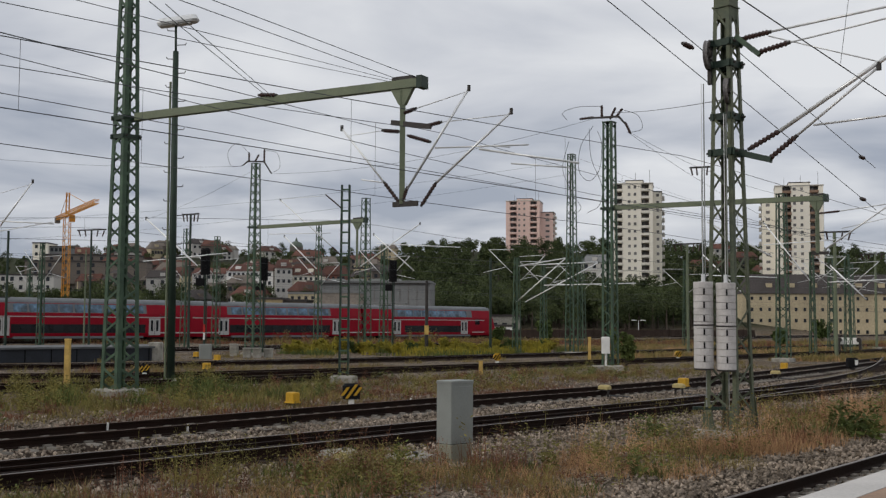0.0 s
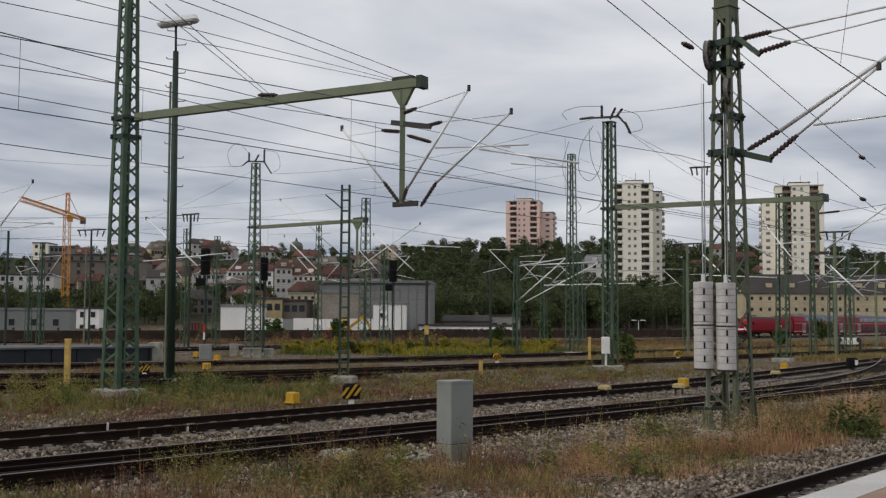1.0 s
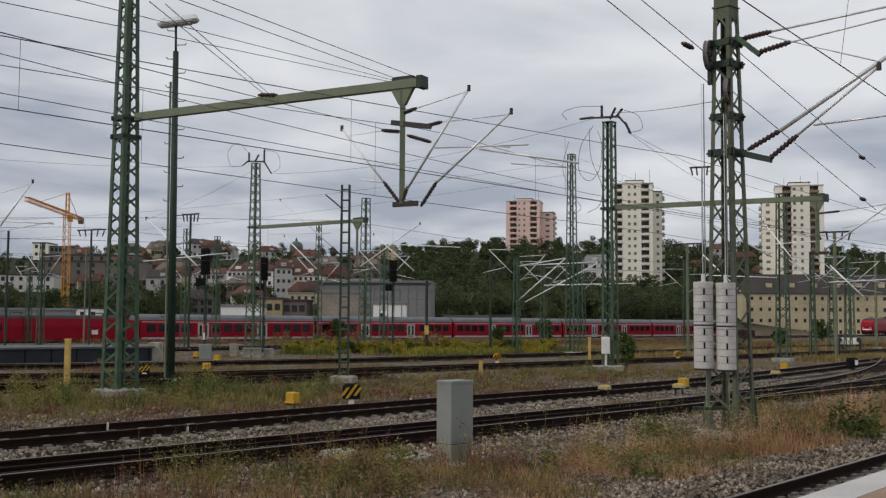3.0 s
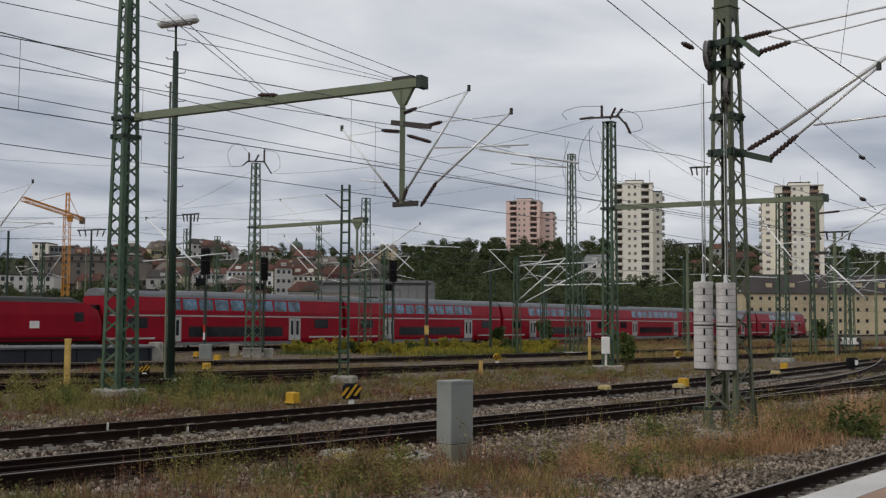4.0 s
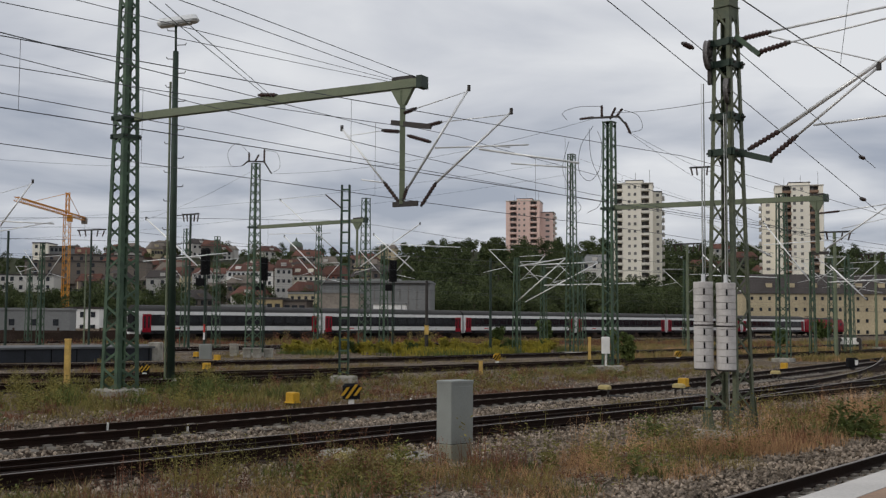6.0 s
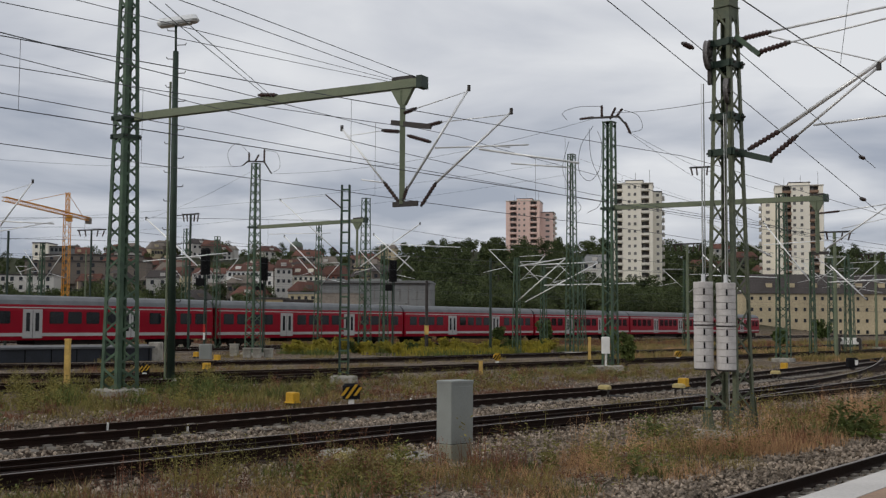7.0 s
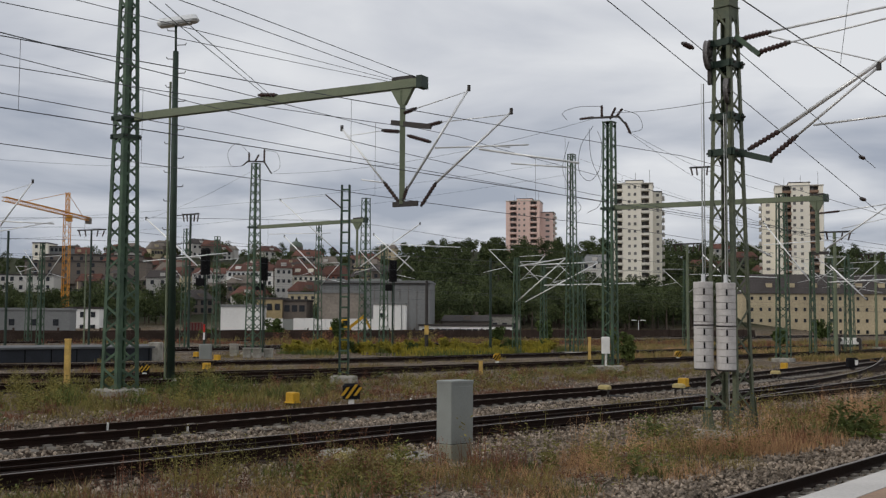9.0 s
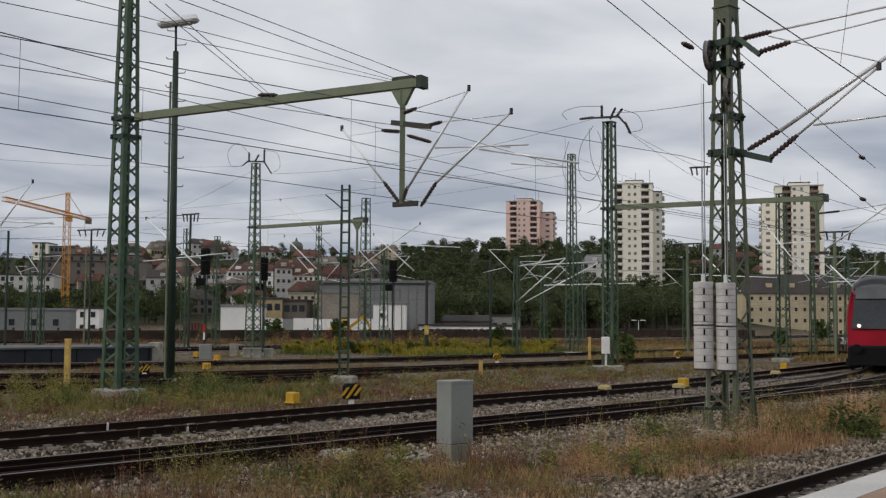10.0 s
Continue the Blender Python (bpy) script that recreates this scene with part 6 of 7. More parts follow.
hoarding = thing("site_hoarding", "white panelled site hoarding behind the far tracks", "hoarding")
for k in range(13):
    part("panel", Geo().box(-40.2 + k * 2.3, 238 + (k % 2) * 0.06, 0.75 + 0.12 * math.sin(k * 1.7), 2.24, 0.09, 4.5), SHEDWHITE if k % 5 != 3 else CABGREY, hoarding)
    part("post", Geo().box(-41.35 + k * 2.3, 238.2, 0.6, 0.14, 0.14, 4.4), GALV, hoarding)
van = thing("goods_container", "dark red shipping container behind the far tracks", "container", pose(-37.1, 165.0, -1.45, 0, 0, 8))
part("box", Geo().rbox(0, 0, 1.75, 2.7, 6.0, 3.5, 0.05), mat("dark_red_container_paint", (0.12, 0.02, 0.018), 0.7, 0, 0.3, 0.8, 12, 0.1), van)
for k in range(6):
    part("rib", Geo().box(-1.1 + k * 0.44, -3.02, 1.75, 0.1, 0.06, 3.3), BROWNWALL, van)
house("low white depot with a row of windows", 5.5, 262, 22, 8, 3.2, SHEDWHITE, DARKROOF, 0, 1, 1, 14, -1.2, True, "depot")
house("dark roofed low shed", 6.0, 272, 12, 8, 4.4, BROWNWALL, DARKROOF, 0, 1.5, 1, 4, -1.2)
house("pale concrete block by the trees", 15.5, 285, 8, 8, 5.5, CONCRETE, DARKROOF, 4, 1, 1, 3, -1.0, True, "depot")
house("white gabled house at the edge of the wood", 56.5, 405, 9.5, 9, 9, OFFWHITE, GREYWALL, -18, 3.2, 3, 3, 16.0)
house("long ochre apartment row with a dark roof", 118.5, 345, 51.0, 12, 13.6, PALEOCHRE, DARKROOF, -4, 6.2, 4, 18, -1.2, win=(0.8, 1.05))
house("white site office beside the crane", -97.0, 300, 9, 6, 7.0, SHEDWHITE, DARKROOF, 2, 1, 2, 3, -1.0, True, "site_office")
house("grey long goods shed by the yard", -100.5, 260, 26, 9, 6.5, GREYWALL, GREYWALL, 10, 1, 1, 5, -1.3, True, "goods_shed")
house("brown terraced block with dark flat roofs on the hill", -152.0, 480, 40, 12, 9, BROWNWALL, DARKROOF, 6, 1, 3, 9, 22.0, True, "apartment_block")
house("brown stepped apartment block on the hill", -138.0, 430, 46, 12, 8.5, BROWNWALL, DARKROOF, 4, 1, 3, 8, 17.0, True, "apartment_block")
house("grey apartment block above the yard", -150.0, 400, 20, 10, 6, OFFWHITE, DARKROOF, 4, 1, 2, 6, 13.0, True, "apartment_block")
house("cream block with a roof terrace on the hill", -181.0, 500, 7, 12, 10, CREAM, DARKROOF, 0, 1, 3, 2, 27.5, True, "apartment_block")
house("grey glazed block beside the cream one", -173.5, 501, 8, 10, 8.5, GREYWALL, DARKROOF, 0, 1, 3, 4, 27.5, True, "apartment_block")
walls_mix = (OFFWHITE, BROWNWALL, PALEOCHRE, OFFWHITE, BROWNWALL)
for k in range(64):
    y = rng.uniform(360, 640)
    u = rng.uniform(-0.34, -0.05)
    house("pale town house with a red-brown tiled roof" , u * y, y, rng.uniform(6, 13), rng.uniform(7, 10), rng.uniform(4.5, 8.5), rng.choice(walls_mix), rng.choice((TILE, TILE, DARKROOF, BROWNWALL)), rng.uniform(-40, 40), rng.uniform(2.0, 4.0), 2, rng.randint(2, 4))
for k in range(8):
    y = rng.uniform(430, 640)
    u = rng.uniform(0.17, 0.4)
    house("pale house among the trees on the hill", u * y, y, rng.uniform(8, 14), 9, rng.uniform(6, 9), rng.choice(walls_mix), TILE, rng.uniform(-25, 25), 3.0, 3, 4)

DOMECOPPER = mat("weathered_copper_dome", (0.12, 0.145, 0.12), 0.8, 0.0, 0.3, 0.4, 4, 0.0)
dome = thing("domed_church", "grey-green church dome above the roofs", "church", pose(-86.7, 650, 33.5))
part("drum", Geo().tube([(0, 0, 0), (0, 0, 13)], 4.0, 16), BROWNWALL, dome)
part("dome", Geo().tube([(0, 0, 13 + 3.6 * math.sin(a)) for a in (0.0, 0.35, 0.7, 1.05, 1.4)], [3.9 * math.cos(a) + 0.15 for a in (0.0, 0.35, 0.7, 1.05, 1.4)], 16), DOMECOPPER, dome)
part("lantern", Geo().tube([(0, 0, 16.4), (0, 0, 17.4), (0, 0, 19.0)], [0.8, 0.7, 0.05], 8), DOMECOPPER, dome)

# tower crane
crane = thing("tower_crane", "yellow tower crane on a building site", "crane", pose(-113.0, 330, -1.0))
def truss(p, q, w, n, g):
    p, q = Vector(p), Vector(q)
    d = (q - p)
    u = Vector((0, 1, 0)) if abs(d.normalized().z) > 0.5 else Vector((0, 1, 0))
    v = d.cross(u).normalized()
    c = [u * (i * w / 2) + v * (j * w / 2) for i, j in ((-1, -1), (1, -1), (1, 1), (-1, 1))]
    for k in c:
        g.beam(p + k, q + k, 0.17)
    for i in range(n):
        for a in range(4):
            g.beam(p + d * (i / n) + c[a], p + d * ((i + 1) / n) + c[(a + 1) % 4], 0.09)
    return g


part("tower", truss((0, 0, 0), (0, 0, 35), 1.7, 17, Geo()), CRANEY, crane)
slew = thing("crane_slewing_part", "yellow crane jib with counterweight on its tower", "crane")
part("jib", truss((0, 0, 0), (-37, 0, 0.4), 1.1, 27, Geo()), CRANEY, slew)
part("counter_jib", truss((0, 0, 0), (15.5, 0, -0.2), 1.0, 10, Geo()), CRANEY, slew)
part("counterweight", Geo().rbox(14.4, 0, -0.8, 1.8, 1.4, 1.8, 0.1), BROWNWALL, slew)
part("tower_head", truss((0, 0, 0), (0, 0, 6.5), 0.9, 4, Geo()), CRANEY, slew)
part("cab", Geo().rbox(-1.2, -1.2, -1.4, 1.6, 1.4, 2.0, 0.1), CRANEY, slew)
part("stay", Geo().tube([(0, 0, 6.3), (-26, 0, 0.8)], 0.09, 5).tube([(0, 0, 6.3), (11.0, 0, 0)], 0.09, 5), CRANEY, slew)
slew.matrix_basis = pose(-113.0, 330, 34.3)


# ---- woods ----
def leaf_mat(name, a, b, rough=0.75):
    return mat(name, a, rough, 0.0, 0.4, 0.25, 1.5, 0.0, tint=b, rand=0.3, spec=0.1, coords="Object")


# the darker second tone stands for shade in gaps between the crowns
WOODS = leaf_mat("dark_summer_foliage", (0.085, 0.105, 0.042), (0.032, 0.044, 0.02))
BUSH = leaf_mat("mixed_bush_foliage", (0.085, 0.115, 0.035), (0.045, 0.065, 0.022))
BARK = mat("grey_brown_bark", (0.09, 0.07, 0.055), 0.9, 0, 0.4, 3, 30, 0.3)


def leaves(rs, centres, radii, count, size, squash=0.8):
    """Small tilted leaf quads scattered through uneven clumps; returns vertices and faces as arrays."""
    n = len(centres) * count
    c = np.repeat(np.asarray(centres, float), count, 0)
    r = np.repeat(np.asarray(radii, float), count)
    d = rs.normal(size=(n, 3))
    d /= np.linalg.norm(d, axis=1)[:, None]
    p = c + d * (r * rs.uniform(0.55, 1.08, n))[:, None] * np.array([1, 1, squash])
    a = rs.normal(size=(n, 3))
    a /= np.linalg.norm(a, axis=1)[:, None]
    b = np.cross(a, rs.normal(size=(n, 3)))
    b /= np.linalg.norm(b, axis=1)[:, None]
    s = (size * rs.uniform(0.6, 1.4, n))[:, None]
    v = np.stack([p - a * s, p + b * s * 0.6, p + a * s, p - b * s * 0.6], 1).reshape(-1, 3)
    return v, np.arange(n * 4).reshape(-1, 4)


def array_mesh(name, v, f, material):
    me = bpy.data.meshes.new(name)
    me.from_pydata(v.tolist(), [], f.tolist())
    me.materials.append(material)
    me.update()
    return me


def wood(label, places, seed, count=95, size=0.31):
    """Many trees as one far wood: trunks and uneven crowns of leaves."""
    rs = np.random.RandomState(seed)
    cs, rr = [], []
    g = Geo()
    for x, y, h in places:
        z = ground_z(x, y)
        g.tube([(x, y, z - 0.5), (x, y, z + h * 0.55)], [0.28, 0.12], 5)
        for k in range(7):
            a = rs.uniform(0, 6.28)
            q = rs.uniform(0.05, 0.28) * h
            cs.append((x + q * math.cos(a), y + q * math.sin(a), z + h * rs.uniform(0.28, 0.88)))
            rr.append(h * rs.uniform(0.13, 0.24))
    t = thing("woodland", label, "woods", kind="stuff")
    v, f = leaves(rs, cs, rr, count, size)
    tagged(part("foliage", array_mesh("foliage", v, f, WOODS), WOODS, t), kind="stuff")
    tagged(part("trunks", g, BARK, t), kind="stuff")


rw = random.Random(11)
hill = []
for k in range(900):
    y = rw.uniform(300, 660)
    u = rw.uniform(-0.045, 0.41)
    if 0.135 < u < 0.21 and 395 < y < 445 or (0.29 < u < 0.36 and 395 < y < 445):
        continue
    if 0.737 * y - 0.676 * u * y < 156 or (u > 0.235 and y < 362):
        continue
    hill.append((u * y, y, rw.uniform(9, 13) * (0.78 if u < 0.07 else 0.9)))
wood("dark green wood covering the slope behind the yard", hill, 3, 75, 0.36)
wood("dark trees among the town houses on the hill", [(rw.uniform(-0.42, -0.05) * y, y, rw.uniform(6, 10)) for y in (rw.uniform(340, 640) for _ in range(260))], 4, 70, 0.32)
wood("dense trees at the foot of the slope behind the depot", [(u * y, y, rw.uniform(8, 13)) for u, y in ((rw.uniform(-0.02, 0.235), rw.uniform(290, 335)) for _ in range(110))], 6, 130, 0.22)
wood("dark trees below the terraces beside the crane", [(rw.uniform(-140, -74), rw.uniform(310, 360), rw.uniform(6, 11)) for _ in range(75)], 8, 90, 0.25)
wood("trees between the town houses", [(rw.uniform(-62, -18), rw.uniform(300, 330), rw.uniform(4, 8)) for _ in range(22)], 9, 90, 0.25)


# ---- weeds, grass and bushes ----
def tuft_mat(name, base, tint):
    return mat(name, base, 0.85, 0.0, 0.35, 0.7, 6.0, 0.0, tint=tint, rand=0.3, spec=0.2)


STRAW = tuft_mat("dry_straw_grass", (0.50, 0.31, 0.165), (0.31, 0.185, 0.095))
RUSSET = tuft_mat("russet_dead_weeds", (0.20, 0.088, 0.05), (0.105, 0.052, 0.032))
OLIVE = tuft_mat("olive_grass", (0.235, 0.185, 0.068), (0.14, 0.11, 0.042))
FRESH = tuft_mat("fresh_green_weeds", (0.11, 0.135, 0.036), (0.065, 0.085, 0.025))
GOLD = tuft_mat("yellow_flowering_weeds", (0.34, 0.27, 0.03), (0.17, 0.16, 0.028))
WEED = tuft_mat("yellow_green_weeds", (0.215, 0.185, 0.055), (0.12, 0.11, 0.034))
SEED = tuft_mat("pale_seed_heads", (0.42, 0.38, 0.30), (0.30, 0.26, 0.20))


def grass(label, material, sampler, n, height, width, seed, name="grass", lean=0.35, clump=14, spread=0.22, zfun=None):
    """Tapered bent blades in tufts, as one sheet of grass. sampler gives a tuft's plan place or None."""
    rs = np.random.RandomState(seed)
    rp = random.Random(seed)
    spots = []
    tries = 0
    while len(spots) < n and tries < n * 60:
        tries += 1
        s = sampler(rp)
        if s:
            spots.append((s[0], s[1], ground_z(s[0], s[1]) - 0.03, rp.uniform(0.55, 1.25)))
    if not spots:
        return
    a = np.repeat(np.array(spots), clump, 0)
    k = len(a)
    h = height * a[:, 3] * rs.uniform(0.45, 1.15, k)
    ang = rs.uniform(0, 6.283, k)
    rad = spread * np.sqrt(rs.uniform(0, 1, k))
    base = np.stack([a[:, 0] + rad * np.cos(ang), a[:, 1] + rad * np.sin(ang), a[:, 2]], 1)
    la = rs.uniform(0, 6.283, k)
    ld = rs.uniform(0.05, lean, k) * h
    mid = base + np.stack([np.cos(la) * ld * 0.35, np.sin(la) * ld * 0.35, h * 0.55], 1)
    tip = base + np.stack([np.cos(la) * ld, np.sin(la) * ld, h], 1)
    w = width * rs.uniform(0.6, 1.4, k)
    wa = rs.uniform(0, 3.1416, k)
    side = np.stack([np.cos(wa) * w, np.sin(wa) * w, np.zeros(k)], 1)
    v = np.stack([base - side, base + side, mid + side * 0.7, mid - side * 0.7, tip], 1).reshape(-1, 3)
    i = np.arange(k)[:, None] * 5
    f = np.concatenate([i + np.array([[0, 1, 2, 3]])], 0).tolist() + np.concatenate([i + np.array([[3, 2, 4]])], 0).tolist()
    me = bpy.data.meshes.new(name)
    me.from_pydata(v.tolist(), [], f)
    me.materials.append(material)
    me.update()
    tagged(new(name, me), label, "grass", kind="stuff")


def q40(x, y):
    """Distance across the near tracks: 12 at the cabinet, 20 at the second track, 30 at the tall masts."""
    return y * 0.643 - x * 0.766


def along40(x, y):
    return x * 0.643 + y * 0.766


def strip(q0, q1, s0, s1, fade=0.0, nscale=0.35, cut=-0.15, seed=0.0):
    """Places in a strip beside the near tracks, patchy by a noise."""
    def f(r):
        q, s = r.uniform(q0, q1), r.uniform(s0, s1)
        x, y = s * 0.643 - q * 0.766, s * 0.766 + q * 0.643
        if noise.noise(Vector((x * nscale + seed, y * nscale, seed))) < cut:
            return None
        if y < 3 or abs(x) > 0.47 * y + 2:
            return None
        # bare gravel between the weeds and the near rail beyond the cabinet
        if cut > -1 and q1 < 14.7 and 14.8 < s < 36 and q > 10.5 + 0.5 * noise.noise(Vector((s * 1.3, 0.0, 4.0))) + 0.06 * (min(s, 20.0) - 15):
            return None
        return x, y
    return f


def patch(x0, x1, y0, y1, nscale=0.2, cut=-0.2, seed=0.0, avoid=()):
    def f(r):
        x, y = r.uniform(x0, x1), r.uniform(y0, y1)
        if noise.noise(Vector((x * nscale + seed, y * nscale, seed))) < cut:
            return None
        for pts, d in avoid:
            if any((Vector((x, y, 0)) - p).length < d for p in pts):
                return None
        return x, y
    return f


# the strip between the platform track and the near track
grass("tall dry straw grass between the tracks", STRAW, strip(8.2, 11.8, 15.0, 36.0, cut=0.03, nscale=0.45, seed=1.0), 900, 0.34, 0.0045, 1, "dry_grass", clump=20, spread=0.34, lean=0.8)
grass("tall feathery straw stalks over the dry stand", STRAW, strip(8.4, 11.4, 15.0, 36.0, cut=0.10, nscale=0.45, seed=1.0), 190, 0.72, 0.004, 31, "dry_grass", clump=10, spread=0.3, lean=0.55)
grass("low dry straw grass in the gravel foreground", STRAW, strip(8.0, 12.0, 3.0, 19.0, cut=0.15, nscale=0.5, seed=2.0), 260, 0.26, 0.004, 2, "dry_grass", clump=18, lean=0.9, spread=0.3)
grass("olive grass mixed through the dry stand", OLIVE, strip(8.0, 12.0, 3.0, 36.0, cut=0.12, nscale=0.5, seed=3.0), 460, 0.27, 0.0048, 3, lean=0.9, clump=18, spread=0.3)
grass("olive weeds along the near rail", OLIVE, strip(11.8, 13.9, 2.0, 34.0, cut=0.15, nscale=1.2, seed=4.0), 330, 0.27, 0.006, 4, lean=0.9)
grass("russet dead weed stalks in the foreground", RUSSET, strip(8.2, 12.0, 3.0, 34.0, cut=0.15, nscale=0.5, seed=5.0), 330, 0.57, 0.006, 5, "dead_weeds", clump=9, lean=0.5)
grass("reddish brown low weeds on the gravel", RUSSET, strip(8.2, 13.6, 3.0, 36.0, cut=0.15, nscale=0.5, seed=25.0), 330, 0.16, 0.007, 25, "dead_weeds", clump=18, lean=1.2)
grass("fresh green weeds in the foreground", FRESH, strip(8.4, 13.4, 3.0, 36.0, cut=0.25, nscale=0.5, seed=6.0), 200, 0.24, 0.010, 6, "green_weeds", lean=1.1, clump=24)
grass("pale seed heads over the near rails", SEED, strip(11.0, 14.6, 4.0, 16.0, cut=0.1, seed=7.0), 26, 0.36, 0.004, 7, "seed_heads", clump=4)


# leafy weeds with single stems and many small leaves
def leafy(label, sampler, n, height, material, seed, leaf=0.03, per=24, name="leafy_weeds", bushy=0.5):
    rs = np.random.RandomState(seed)
    rp = random.Random(seed)
    spots, tries = [], 0
    while len(spots) < n and tries < n * 60:
        tries += 1
        s = sampler(rp)
        if s:
            for _ in range(rp.randint(1, 4)):
                x, y = s[0] + rp.gauss(0, 0.14), s[1] + rp.gauss(0, 0.14)
                spots.append((x, y, ground_z(x, y) - 0.03, height * rp.uniform(0.45, 1.2)))
    a = np.array(spots)
    k = len(a)
    la, ld = rs.uniform(0, 6.283, k), rs.uniform(0.05, 0.45, k) * a[:, 3]
    tip = a[:, :3] + np.stack([np.cos(la) * ld, np.sin(la) * ld, a[:, 3]], 1)
    side = np.stack([-np.sin(la), np.cos(la), np.zeros(k)], 1) * 0.004
    stem = np.stack([a[:, :3] - side, a[:, :3] + side, tip + side * 0.5, tip - side * 0.5], 1).reshape(-1, 3)
    u = rs.uniform(0.12, 1.0, (k, per))[..., None]
    p = (a[:, None, :3] * (1 - u) + tip[:, None] * u).reshape(-1, 3)
    m = len(p)
    fa = rs.uniform(0, 6.283, m)
    out = np.stack([np.cos(fa), np.sin(fa), rs.uniform(-0.3, 0.9, m)], 1)
    out /= np.linalg.norm(out, axis=1)[:, None]
    w = np.cross(out, rs.normal(size=(m, 3)))
    w /= np.linalg.norm(w, axis=1)[:, None]
    s = (leaf * rs.uniform(0.5, 1.5, m) * (1.25 - 0.6 * u.reshape(-1)))[:, None]
    p = p + out * (rs.uniform(0.0, 1.0, m) * bushy * np.repeat(a[:, 3], per) * 0.35)[:, None]
    lv = np.stack([p, p + out * s * 1.2 + w * s * 0.42, p + out * s * 2.4, p + out * s * 1.2 - w * s * 0.42], 1).reshape(-1, 3)
    v = np.concatenate([stem, lv])
    me = array_mesh(name, v, np.arange(len(v)).reshape(-1, 4), material)
    tagged(new(name, me), label, "weeds", kind="stuff")


def tall_weeds(label, x, y, r, h, n, seed, material, leaf=0.03, per=34):
    def f(p):
        a, q = p.uniform(0, 6.283), r * math.sqrt(p.random())
        return x + q * math.cos(a), y + q * math.sin(a)
    leafy(label, f, n, h, material, seed, leaf, per)


tall_weeds("tall leafy green weeds beside the platform track", 8.75, 23.5, 0.55, 0.80, 26, 61, FRESH, 0.055, 40)
tall_weeds("olive weeds mixed with the leafy clump", 8.3, 23.9, 1.1, 0.55, 30, 62, WEED, 0.035)
tall_weeds("leafy weeds at the counterweight mast's foot", 6.75, 22.2, 0.3, 0.45, 12, 63, FRESH, 0.045)
tall_weeds("leafy weeds close to the near rail", 4.5, 23.4, 0.4, 0.5, 14, 64, FRESH, 0.045)
tall_weeds("weeds growing inside the lattice mast's foot", 5.8, 22.6, 0.5, 0.42, 9, 65, WEED, 0.035)
tall_weeds("straw growing round the mast's concrete foot", 5.2, 21.3, 1.0, 0.38, 40, 66, STRAW, 0.015, 44)
tall_weeds("olive weeds beside the lamp mast", -8.4, 39.6, 1.4, 0.8, 60, 67, WEED, 0.04)
tall_weeds("green weeds near the tall mast", -8.0, 36.6, 1.2, 0.7, 50, 68, FRESH, 0.04)
tall_weeds("olive weeds beside the tall mast's foot", -12.2, 36.0, 2.2, 0.75, 110, 69, WEED, 0.04)
tall_weeds("dark leafy weeds in the near foreground", -1.4, 17.3, 0.7, 0.35, 30, 70, OLIVE, 0.03)
leafy("yellow-green leafy weeds among the dry grass", strip(8.3, 12.0, 14.0, 36.0, cut=0.12, nscale=0.45, seed=41.0), 190, 0.93, WEED, 141, 0.032, 28)
leafy("green leafy weeds among the dry grass", strip(8.3, 12.2, 6.0, 36.0, cut=0.2, nscale=0.45, seed=42.0), 80, 0.55, FRESH, 142, 0.036, 28)
leafy("russet dock stalks with seed clusters", strip(8.3, 12.6, 6.0, 36.0, cut=0.05, nscale=0.8, seed=43.0), 210, 0.90, RUSSET, 143, 0.016, 44, "dock_stalks", 0.25)
leafy("yellow-green weeds in the gravel foreground", strip(8.3, 12.5, 3.0, 17.0, cut=0.1, nscale=0.45, seed=44.0), 240, 0.5, WEED, 144, 0.028, 26)
leafy("dark russet weeds in the gravel foreground", strip(8.3, 12.9, 3.0, 17.0, cut=0.02, nscale=0.8, seed=54.0), 200, 0.45, RUSSET, 154, 0.018, 34, "dead_weeds", 0.4)
leafy("russet weeds round the tall mast", strip(24.0, 31.5, 10.0, 46.0, cut=0.05, nscale=0.5, seed=55.0), 160, 0.52, RUSSET, 155, 0.03, 26, "dead_weeds")
leafy("weeds growing over the near rail", strip(11.8, 14.4, 9.0, 22.0, cut=0.12, nscale=0.8, seed=45.0), 60, 0.74, WEED, 145, 0.022, 26)
leafy("feathery straw seed heads over the dry stand", strip(8.4, 11.6, 16.0, 34.0, cut=0.05, nscale=0.45, seed=1.0), 330, 0.75, STRAW, 146, 0.015, 46, "seed_heads", 0.3)
leafy("leafy weeds between the second track and the masts", strip(23.0, 31.0, 10.0, 50.0, cut=0.1, nscale=0.5, seed=47.0), 380, 0.65, WEED, 147, 0.036, 26)
leafy("green weeds round the tall masts", strip(24.0, 32.0, 10.0, 46.0, cut=0.15, nscale=0.5, seed=48.0), 120, 0.5, FRESH, 148, 0.04, 26)
grass("low russet weeds over the gravel behind the second track", RUSSET, strip(21.8, 26.5, 4.0, 34.0, cut=-0.1, nscale=0.6, seed=71.0), 620, 0.17, 0.010, 71, "dead_weeds", clump=16, lean=1.1, spread=0.4)
grass("low olive weeds over the gravel behind the second track", OLIVE, strip(22.4, 27.5, 4.0, 34.0, cut=0.0, nscale=0.6, seed=72.0), 420, 0.22, 0.009, 72, clump=16, lean=0.9, spread=0.35)
